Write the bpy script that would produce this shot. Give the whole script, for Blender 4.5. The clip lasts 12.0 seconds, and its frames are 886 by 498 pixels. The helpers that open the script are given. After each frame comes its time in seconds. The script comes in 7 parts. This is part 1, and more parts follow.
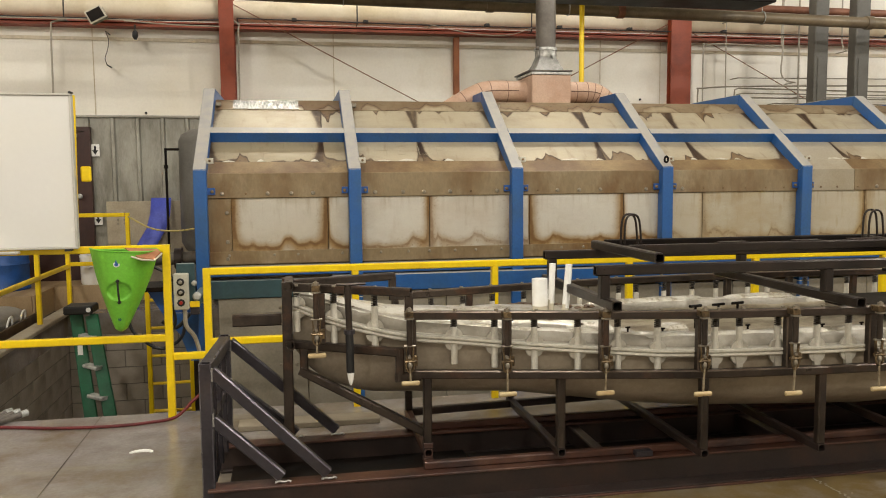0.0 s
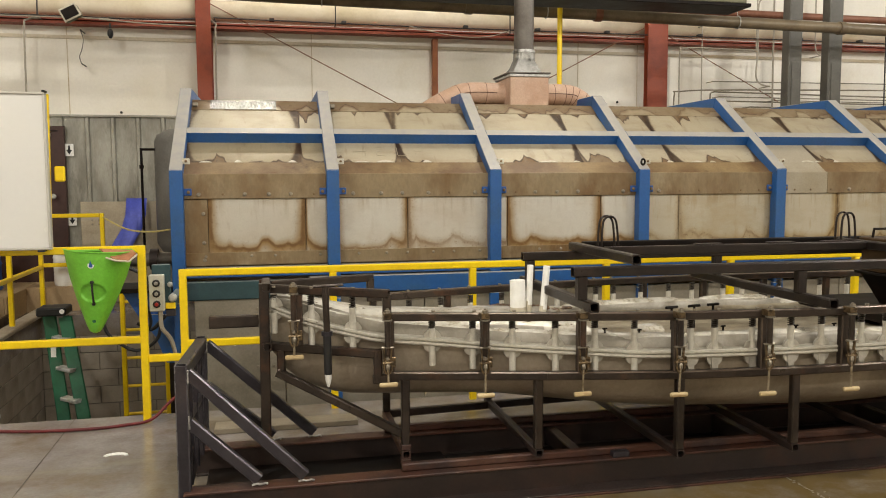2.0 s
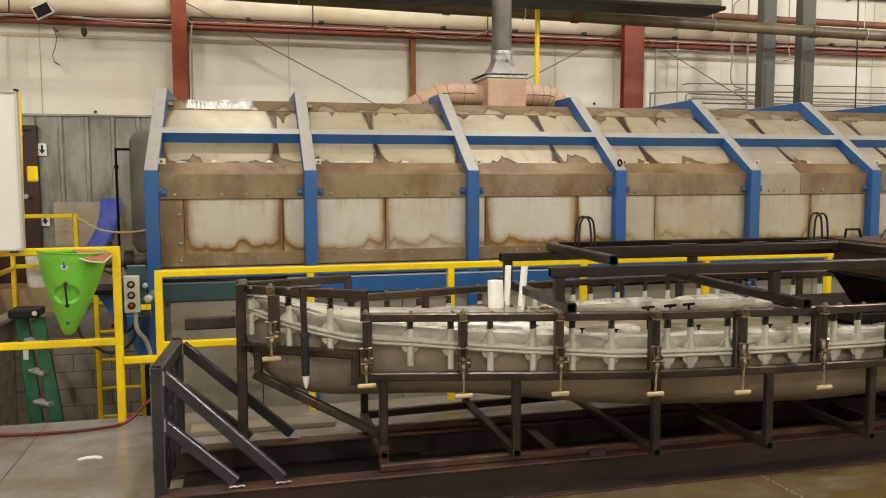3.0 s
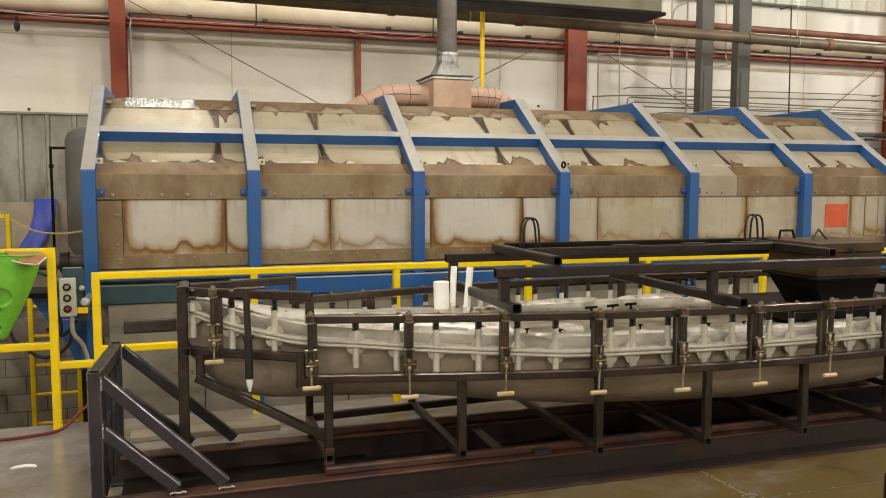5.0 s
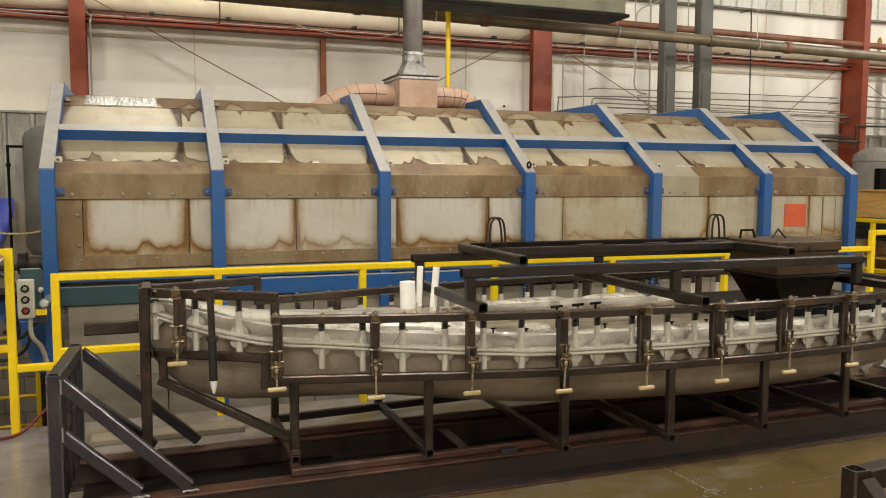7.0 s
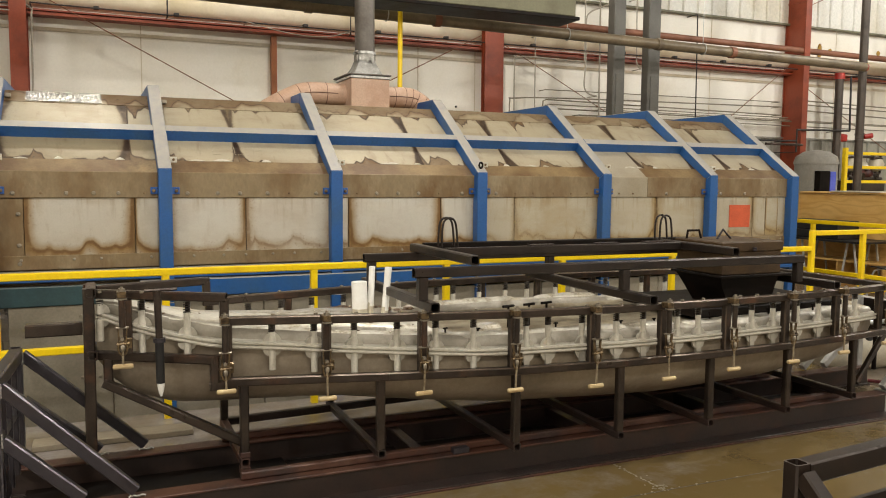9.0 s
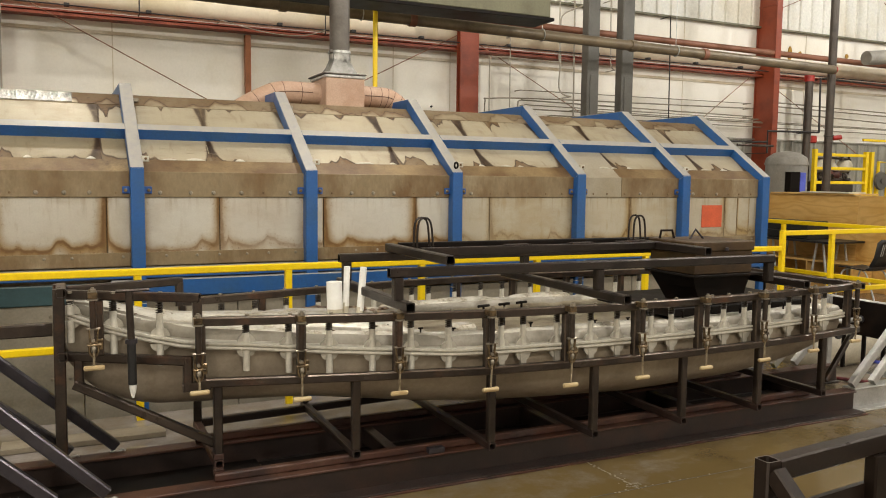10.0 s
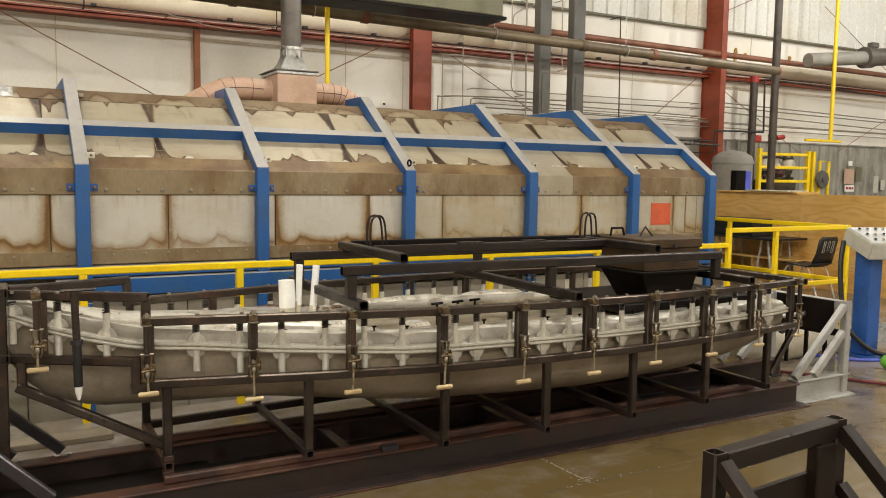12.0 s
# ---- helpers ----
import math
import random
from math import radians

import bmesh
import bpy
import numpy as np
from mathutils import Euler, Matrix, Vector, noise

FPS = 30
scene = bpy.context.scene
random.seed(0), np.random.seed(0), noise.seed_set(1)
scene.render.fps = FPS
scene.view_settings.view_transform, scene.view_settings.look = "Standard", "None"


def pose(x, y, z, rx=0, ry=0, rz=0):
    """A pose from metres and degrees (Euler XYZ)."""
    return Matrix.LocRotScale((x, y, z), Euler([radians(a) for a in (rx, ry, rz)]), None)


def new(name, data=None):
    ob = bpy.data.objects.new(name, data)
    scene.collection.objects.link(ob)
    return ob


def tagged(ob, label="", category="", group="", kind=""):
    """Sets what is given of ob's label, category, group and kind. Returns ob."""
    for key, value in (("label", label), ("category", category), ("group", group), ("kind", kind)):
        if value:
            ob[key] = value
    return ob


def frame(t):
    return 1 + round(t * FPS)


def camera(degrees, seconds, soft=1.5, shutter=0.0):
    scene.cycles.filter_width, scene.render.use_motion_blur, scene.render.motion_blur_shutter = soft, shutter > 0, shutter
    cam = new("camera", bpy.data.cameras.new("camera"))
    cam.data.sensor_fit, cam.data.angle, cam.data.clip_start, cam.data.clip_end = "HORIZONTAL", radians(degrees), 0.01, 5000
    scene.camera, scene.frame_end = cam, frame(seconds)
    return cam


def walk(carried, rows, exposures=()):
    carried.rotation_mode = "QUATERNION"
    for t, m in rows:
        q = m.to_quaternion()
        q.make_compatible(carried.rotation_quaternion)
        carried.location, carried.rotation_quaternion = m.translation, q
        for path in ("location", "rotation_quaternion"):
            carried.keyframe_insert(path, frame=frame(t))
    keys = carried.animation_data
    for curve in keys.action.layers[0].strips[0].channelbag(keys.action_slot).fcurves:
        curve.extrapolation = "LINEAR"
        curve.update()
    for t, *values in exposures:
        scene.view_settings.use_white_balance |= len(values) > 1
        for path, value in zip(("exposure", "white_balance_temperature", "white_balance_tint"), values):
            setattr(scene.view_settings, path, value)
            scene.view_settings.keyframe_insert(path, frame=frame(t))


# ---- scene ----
# A tripod pan: the eye stays where it is and turns to the right.
cam = camera(57.82, 12.0, 1.0)
EYE = 1.55
ROWS = [  # seconds, yaw, pitch, roll
    (0.0, -10.756, -5.235, -0.478), (0.5, -10.908, -5.170, -0.426), (1.0, -11.280, -5.146, -0.368),
    (1.5, -11.629, -5.152, -0.323), (2.0, -12.296, -5.142, -0.245), (2.5, -13.035, -5.111, -0.184),
    (3.0, -13.864, -5.103, -0.151), (5.0, -17.728, -5.026, 0.106), (5.5, -18.275, -5.019, 0.114),
    (6.0, -18.784, -5.017, 0.126), (6.5, -19.397, -5.028, 0.159), (7.0, -20.140, -5.029, 0.202),
    (9.0, -23.549, -5.010, 0.503), (9.5, -24.429, -5.001, 0.550), (10.0, -25.307, -4.999, 0.639),
    (10.5, -26.516, -5.003, 0.717), (11.0, -27.517, -4.987, 0.809), (11.5, -28.333, -4.991, 0.848),
    (12.0, -28.634, -5.116, 0.774),
]
walk(cam, [(t, pose(0, 0, EYE, 90 + pitch, -roll, yaw)) for t, yaw, pitch, roll in ROWS], [(0.0, 0.0), (12.0, 0.0)])

# ---- light: a closed hall with warm, unseen high-bay lamps ----
hall = bpy.data.worlds.new("hall")
hall.use_nodes = True
hall.node_tree.nodes["Background"].inputs[0].default_value = (1.0, 0.86, 0.68, 1)
hall.node_tree.nodes["Background"].inputs[1].default_value = 0.008
scene.world = hall
LAMP_COLOUR = (1.0, 0.955, 0.865)
LAMP_COOL = (1.0, 0.985, 0.94)  # cooler colour standing in for daylight towards the far end
# None are seen; the last five are added for wall brightness and oven glare.
LAMPS = [(x, y, p) for y in (-4.0, 2.2) for x, p in ((-5.0, 500), (1.0, 480), (7.0, 420), (13.0, 490))] + [(-6.5, 7.0, 220), (3.4, 7.2, 285), (-0.1, 8.8, 170), (12.5, 7.0, 280), (16.5, 6.0, 245)]
LAMP_Z = 6.3


# ---- materials ----
def rgb(h):
    """A colour from its six hex digits as seen on a screen."""
    return tuple(((c / 255 + 0.055) / 1.055) ** 2.4 if c > 10 else c / 3295 for c in (int(h[i:i + 2], 16) for i in (0, 2, 4))) + (1,)


def material(name, colour, rough=0.6, metal=0.0, second=None, mix=0.5, scale=4.0, fine=60.0, bump=0.15, stretch=(1, 1, 1),
             third=None, third_mix=0.3, third_scale=1.2, dust=None, dust_from=0.35, vary=0.0, spec=0.5, rough_vary=0.12, grain_by=0.22):
    """Base colour with blotches of a second and a third one, fine grain, relief, and dust on faces that look up."""
    m = bpy.data.materials.new(name)
    m.use_nodes = True
    nt = m.node_tree
    n, link = nt.nodes, nt.links.new
    b = n["Principled BSDF"]
    co = n.new("ShaderNodeTexCoord")
    mp = n.new("ShaderNodeMapping")
    mp.inputs["Scale"].default_value = stretch
    link(co.outputs["Object"], mp.inputs[0])

    def noise_at(sc, detail=5.0, roughness=0.6):
        t = n.new("ShaderNodeTexNoise")
        t.inputs["Scale"].default_value, t.inputs["Detail"].default_value, t.inputs["Roughness"].default_value = sc, detail, roughness
        link(mp.outputs[0], t.inputs[0])
        return t

    def ramp(src, lo, hi, amount=1.0):
        r = n.new("ShaderNodeMapRange")
        r.inputs["From Min"].default_value, r.inputs["From Max"].default_value = lo, hi
        r.inputs["To Max"].default_value = amount
        link(src, r.inputs[0])
        return r.outputs[0]

    def blend(fac, a, c, kind="MIX"):
        x = n.new("ShaderNodeMix")
        x.data_type, x.blend_type = "RGBA", kind
        link(fac, x.inputs[0])
        for s, v in ((6, a), (7, c)):
            if isinstance(v, tuple):
                x.inputs[s].default_value = v
            else:
                link(v, x.inputs[s])
        return x.outputs[2]

    c = rgb(colour)
    big, small = noise_at(scale), noise_at(fine, 6.0, 0.7)
    if second:
        c = blend(ramp(big.outputs[0], 0.62 - 0.35 * mix, 0.85 - 0.35 * mix), c, rgb(second))
    if third:
        c = blend(ramp(noise_at(third_scale, 6.0, 0.7).outputs[0], 0.55, 0.75, third_mix), c, rgb(third))
    g = n.new("ShaderNodeMapRange")
    g.inputs["From Min"].default_value, g.inputs["From Max"].default_value = 0.2, 0.8
    g.inputs["To Min"].default_value, g.inputs["To Max"].default_value = 1 - grain_by, 1 + grain_by * 0.8
    link(small.outputs[0], g.inputs[0])
    grain = n.new("ShaderNodeHueSaturation")
    link(g.outputs[0], grain.inputs["Value"])
    if isinstance(c, tuple):
        grain.inputs["Color"].default_value = c
    else:
        link(c, grain.inputs["Color"])
    c = grain.outputs[0]
    if vary:
        oi = n.new("ShaderNodeObjectInfo")
        v = n.new("ShaderNodeMapRange")
        v.inputs["To Min"].default_value, v.inputs["To Max"].default_value = 1 - vary, 1 + vary
        link(oi.outputs["Random"], v.inputs[0])
        h = n.new("ShaderNodeHueSaturation")
        link(v.outputs[0], h.inputs["Value"])
        link(c, h.inputs["Color"])
        c = h.outputs[0]
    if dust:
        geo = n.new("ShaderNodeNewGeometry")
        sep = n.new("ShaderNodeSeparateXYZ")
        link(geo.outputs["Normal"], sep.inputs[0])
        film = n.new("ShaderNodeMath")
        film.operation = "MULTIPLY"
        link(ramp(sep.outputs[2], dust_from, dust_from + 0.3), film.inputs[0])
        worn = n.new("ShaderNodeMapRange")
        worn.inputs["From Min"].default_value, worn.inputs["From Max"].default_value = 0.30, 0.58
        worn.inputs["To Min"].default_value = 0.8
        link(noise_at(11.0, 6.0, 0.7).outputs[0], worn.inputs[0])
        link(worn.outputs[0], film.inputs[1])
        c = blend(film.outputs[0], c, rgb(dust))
    link(c, b.inputs["Base Color"])
    rr = n.new("ShaderNodeMapRange")
    rr.inputs["To Min"].default_value, rr.inputs["To Max"].default_value = max(0.03, rough - rough_vary), min(1, rough + rough_vary)
    link(big.outputs[0], rr.inputs[0])
    link(rr.outputs[0], b.inputs["Roughness"])
    b.inputs["Metallic"].default_value = metal
    b.inputs["Specular IOR Level"].default_value = spec
    if bump:
        bp = n.new("ShaderNodeBump")
        bp.inputs["Strength"].default_value, bp.inputs["Distance"].default_value = bump, 0.004
        link(small.outputs[0], bp.inputs["Height"])
        link(bp.outputs[0], b.inputs["Normal"])
    return m


def panel_material(name, pale, tan, dark, base_at=0.18, flip=False, top_run=0.5, seam=0.05, funnel=0.1, soft=0.10, wave=0.16, inner=0.5, amount=(0.6, 1.0), gloss=0.45, crease_by=1.0, lobe=0.0, lobe_by=9.0, corner=0.12, soil=0.25, sharp=1.35):
    """Heat-stained sheet metal: a pale field, a wavy tide line along one edge, stains widening along the seams, runs from the other edge."""
    m = bpy.data.materials.new(name)
    m.use_nodes = True
    nt = m.node_tree
    n, link = nt.nodes, nt.links.new
    b = n["Principled BSDF"]
    co = n.new("ShaderNodeTexCoord")
    sep = n.new("ShaderNodeSeparateXYZ")
    link(co.outputs["Generated"], sep.inputs[0])
    oi = n.new("ShaderNodeObjectInfo")
    shift_by = n.new("ShaderNodeVectorMath")
    shift_by.operation = "SCALE"
    shift_by.inputs[0].default_value = (37.0, 11.0, 5.0)
    link(oi.outputs["Random"], shift_by.inputs["Scale"])
    base = n.new("ShaderNodeVectorMath")
    link(co.outputs["Object"], base.inputs[0])
    link(shift_by.outputs[0], base.inputs[1])

    def calc(op, *args):
        x = n.new("ShaderNodeMath")
        x.operation = op
        for i, v in enumerate(args):
            if isinstance(v, (int, float)):
                x.inputs[i].default_value = v
            else:
                link(v, x.inputs[i])
        return x.outputs[0]

    def noise_at(sc, detail=4.0, stretch=(1, 1, 1), roughness=0.55):
        mp = n.new("ShaderNodeMapping")
        mp.inputs["Scale"].default_value = stretch
        link(base.outputs[0], mp.inputs[0])
        t = n.new("ShaderNodeTexNoise")
        t.inputs["Scale"].default_value, t.inputs["Detail"].default_value, t.inputs["Roughness"].default_value = sc, detail, roughness
        link(mp.outputs[0], t.inputs[0])
        return t.outputs[0]

    def step(src, lo, hi, a=0.0, c=1.0):
        r = n.new("ShaderNodeMapRange")
        r.interpolation_type = "SMOOTHSTEP"
        for k, v in zip(("From Min", "From Max", "To Min", "To Max"), (lo, hi, a, c)):
            r.inputs[k].default_value = v
        link(src, r.inputs[0])
        return r.outputs[0]

    def blend(fac, a, c):
        x = n.new("ShaderNodeMix")
        x.data_type = "RGBA"
        link(fac, x.inputs[0])
        for s, v in ((6, a), (7, c)):
            if isinstance(v, tuple):
                x.inputs[s].default_value = v
            else:
                link(v, x.inputs[s])
        return x.outputs[2]

    u, v = sep.outputs[0], sep.outputs[2]
    if flip:
        v = calc("SUBTRACT", 1.0, v)
    wide, mid, fine = noise_at(2.0, 3.0), noise_at(14.0, 6.0, roughness=0.65), noise_at(110.0, 3.0)
    line = noise_at(5.5, 2.0, (1, 0.08, 0.08), 0.4)
    run = noise_at(22.0, 4.0, (1, 0.07, 0.07))
    edge = calc("MINIMUM", u, calc("SUBTRACT", 1.0, u))
    # how far inside the clean field: from the tide line and from the two seams
    # lobes: rounded tongues of the pale field with pointed stains between them
    at = n.new("ShaderNodeSeparateXYZ")
    link(base.outputs[0], at.inputs[0])
    arch = calc("ABSOLUTE", calc("SINE", calc("MULTIPLY_ADD", at.outputs[0], lobe_by, calc("MULTIPLY", line, 5.0))))
    cusp = calc("MULTIPLY", calc("POWER", calc("SUBTRACT", 1.0, arch), sharp), calc("MULTIPLY", step(line, 0.36, 0.60, 0.05, 1.0), lobe))
    low = calc("SUBTRACT", calc("SUBTRACT", calc("SUBTRACT", v, base_at), calc("MULTIPLY", calc("SUBTRACT", line, 0.42), wave * 3)), cusp)
    rest = calc("POWER", calc("SUBTRACT", 1.0, calc("MINIMUM", v, 1.0)), 2.2)
    side = calc("SUBTRACT", edge, calc("MULTIPLY_ADD", rest, funnel, calc("MULTIPLY", wide, seam * 2)))
    d = calc("SMOOTH_MIN", low, calc("MULTIPLY", side, 1.3), corner)
    d = calc("ADD", d, calc("MULTIPLY", calc("SUBTRACT", mid, 0.5), 0.055))
    strength = step(calc("ADD", wide, calc("MULTIPLY", calc("SUBTRACT", oi.outputs["Random"], 0.5), 0.5)), 0.25, 0.70, *amount)
    halo = calc("MULTIPLY", step(d, -0.02, soft, 1.0, 0.0), strength)
    body = step(d, -0.30, -0.03, inner, 1.0)
    tide = calc("MULTIPLY", calc("MULTIPLY", step(d, -0.075, -0.01), step(d, 0.0, 0.030, 1.0, 0.0)), step(mid, 0.28, 0.48))
    drip = calc("MULTIPLY", calc("MULTIPLY", step(run, 0.50, 0.66), step(calc("ADD", v, calc("MULTIPLY", wide, 0.4)), 0.75, 1.20)), top_run)
    fleck = calc("MULTIPLY", step(noise_at(60.0, 4.0), 0.58, 0.68), step(d, -0.1, 0.22, 0.5, 0.05))
    field = blend(step(wide, 0.3, 0.7), rgb(pale), tuple(p * 0.88 + q * 0.12 for p, q in zip(rgb(pale), rgb(tan))))
    field = blend(step(run, 0.48, 0.75, 0.0, 0.03), field, rgb(tan))
    field = blend(step(noise_at(7.0, 5.0, roughness=0.7), 0.50, 0.75, 0.0, 0.10), field, tuple(0.6 * p + 0.4 * q for p, q in zip(rgb(pale), rgb(tan))))
    smear = noise_at(3.2, 5.0, (0.55, 1.3, 1.3), 0.62)
    field = blend(step(smear, 0.42, 0.72, 0.0, soil), field, rgb(tan))
    field = blend(step(noise_at(9.0, 4.0, (1.6, 0.35, 0.35)), 0.56, 0.74, 0.0, soil * 0.8), field, rgb(tan))
    c = blend(calc("MULTIPLY", halo, body), field, rgb(tan))
    c = blend(calc("MULTIPLY", tide, calc("MULTIPLY", strength, 0.82)), c, rgb(dark))
    crease = calc("MULTIPLY", step(calc("SUBTRACT", calc("ADD", edge, calc("MULTIPLY", calc("SUBTRACT", mid, 0.5), 0.05)), calc("MULTIPLY", rest, funnel * 0.6)), 0.0, 0.05, 1.0, 0.0), step(wide, 0.40, 0.60, 0.15 * crease_by, 0.85 * crease_by))
    c = blend(crease, c, rgb(dark))
    c = blend(drip, c, tuple((p + q) / 2 for p, q in zip(rgb(tan), rgb(dark))))
    c = blend(fleck, c, rgb(dark))
    h = n.new("ShaderNodeHueSaturation")
    link(step(calc("ADD", calc("MULTIPLY", fine, 0.5), calc("MULTIPLY", mid, 0.5)), 0.2, 0.8, 0.92, 1.07), h.inputs["Value"])
    link(c, h.inputs["Color"])
    link(h.outputs[0], b.inputs["Base Color"])
    b.inputs["Metallic"].default_value = 0.2
    link(calc("ADD", step(mid, 0.3, 0.7, gloss - 0.10, gloss + 0.10), calc("MULTIPLY", halo, 0.12)), b.inputs["Roughness"])
    bp = n.new("ShaderNodeBump")
    bp.inputs["Strength"].default_value, bp.inputs["Distance"].default_value = (0.2 if gloss > 0.4 else 0.07), 0.006
    link(calc("ADD", mid, wide), bp.inputs["Height"])
    link(bp.outputs[0], b.inputs["Normal"])
    return m


def crinkled_sheet():
    """Bright film with sharp fine creases in it."""
    m = material("crinkled_film", "b9b7b3", 0.24, 0.55, second="8f8a7f", mix=0.6, scale=11, fine=40, bump=0.1)
    n, link = m.node_tree.nodes, m.node_tree.links.new
    b = n["Principled BSDF"]
    co = n.new("ShaderNodeTexCoord")
    mp = n.new("ShaderNodeMapping")
    mp.inputs["Rotation"].default_value = (0, 0.5, 0.4)
    mp.inputs["Scale"].default_value = (1.0, 0.6, 0.6)
    link(co.outputs["Object"], mp.inputs[0])
    vo = n.new("ShaderNodeTexVoronoi")
    vo.inputs["Scale"].default_value = 42.0
    link(mp.outputs[0], vo.inputs["Vector"])
    bp = n.new("ShaderNodeBump")
    bp.inputs["Strength"].default_value, bp.inputs["Distance"].default_value = 0.8, 0.006
    link(vo.outputs["Distance"], bp.inputs["Height"])
    link(bp.outputs[0], b.inputs["Normal"])
    return m


def plywood():
    """Rotary-cut plywood: broad wavy grain bands on a honey ground."""
    m = material("plywood", "dcb26b", 0.5, second="cd9c4e", mix=0.5, scale=1.2, fine=50, stretch=(1, 1, 3), bump=0.1)
    n, link = m.node_tree.nodes, m.node_tree.links.new
    b = n["Principled BSDF"]
    old = b.inputs["Base Color"].links[0].from_socket
    co = n.new("ShaderNodeTexCoord")
    mp = n.new("ShaderNodeMapping")
    mp.inputs["Scale"].default_value = (1, 0.55, 2.0)
    link(co.outputs["Object"], mp.inputs[0])
    ns = n.new("ShaderNodeTexNoise")
    ns.inputs["Scale"].default_value, ns.inputs["Detail"].default_value, ns.inputs["Roughness"].default_value = 1.3, 2.0, 0.35
    link(mp.outputs[0], ns.inputs[0])
    k = n.new("ShaderNodeMath")
    k.operation = "MULTIPLY"
    k.inputs[1].default_value = 95.0
    link(ns.outputs[0], k.inputs[0])
    sn = n.new("ShaderNodeMath")
    sn.operation = "SINE"
    link(k.outputs[0], sn.inputs[0])
    rg = n.new("ShaderNodeMapRange")
    rg.inputs["From Min"].default_value, rg.inputs["From Max"].default_value, rg.inputs["To Max"].default_value = -0.2, 1.0, 0.34
    link(sn.outputs[0], rg.inputs[0])
    mx = n.new("ShaderNodeMix")
    mx.data_type = "RGBA"
    link(rg.outputs[0], mx.inputs[0])
    link(old, mx.inputs[6])
    mx.inputs[7].default_value = rgb("b3803a")
    link(mx.outputs[2], b.inputs["Base Color"])
    return m


def floor_material():
    """Sealed concrete: grey, blotched, with one wide brown stain in front of the skid and long faint scuffs."""
    m = material("sealed_concrete", "928b88", 0.20, second="6f6961", mix=0.5, scale=0.9, fine=45, bump=0.06, third="5b4a38", third_mix=0.5, third_scale=1.3, rough_vary=0.16)
    n, link = m.node_tree.nodes, m.node_tree.links.new
    b = n["Principled BSDF"]
    old = b.inputs["Base Color"].links[0].from_socket
    co = n.new("ShaderNodeTexCoord")
    mp = n.new("ShaderNodeMapping")
    mp.vector_type = "TEXTURE"
    mp.inputs["Location"].default_value, mp.inputs["Scale"].default_value = (3.3, 2.9, 0), (4.2, 4.5, 1)
    link(co.outputs["Object"], mp.inputs[0])
    gr = n.new("ShaderNodeTexGradient")
    gr.gradient_type = "SPHERICAL"
    link(mp.outputs[0], gr.inputs[0])
    ns = n.new("ShaderNodeTexNoise")
    ns.inputs["Scale"].default_value, ns.inputs["Detail"].default_value, ns.inputs["Roughness"].default_value = 2.6, 9.0, 0.68
    link(co.outputs["Object"], ns.inputs[0])
    add = n.new("ShaderNodeMath")
    add.operation = "MULTIPLY_ADD"
    link(ns.outputs[0], add.inputs[0])
    add.inputs[1].default_value = 2.2
    link(gr.outputs[0], add.inputs[2])
    rg = n.new("ShaderNodeMapRange")
    rg.inputs["From Min"].default_value, rg.inputs["From Max"].default_value, rg.inputs["To Max"].default_value = 0.90, 1.9, 0.95
    link(add.outputs[0], rg.inputs[0])
    mx = n.new("ShaderNodeMix")
    mx.data_type = "RGBA"
    link(rg.outputs[0], mx.inputs[0])
    link(old, mx.inputs[6])
    mx.inputs[7].default_value = rgb("67552f")
    # dark spills and pale worn lanes
    def patch(scale, lo, hi, amount, colour, under, stretch):
        mp2 = n.new("ShaderNodeMapping")
        mp2.inputs["Scale"].default_value = stretch
        link(co.outputs["Object"], mp2.inputs[0])
        t = n.new("ShaderNodeTexNoise")
        t.inputs["Scale"].default_value, t.inputs["Detail"].default_value, t.inputs["Roughness"].default_value = scale, 7.0, 0.62
        link(mp2.outputs[0], t.inputs[0])
        r = n.new("ShaderNodeMapRange")
        r.interpolation_type = "SMOOTHSTEP"
        r.inputs["From Min"].default_value, r.inputs["From Max"].default_value, r.inputs["To Max"].default_value = lo, hi, amount
        link(t.outputs[0], r.inputs[0])
        x = n.new("ShaderNodeMix")
        x.data_type = "RGBA"
        link(r.outputs[0], x.inputs[0])
        link(under, x.inputs[6])
        x.inputs[7].default_value = rgb(colour)
        return x.outputs[2]

    c = patch(1.7, 0.54, 0.70, 0.35, "4a3820", mx.outputs[2], (1, 1.2, 1))
    c = patch(2.3, 0.55, 0.75, 0.45, "a39a86", c, (0.35, 1.3, 1))
    link(c, b.inputs["Base Color"])
    return m


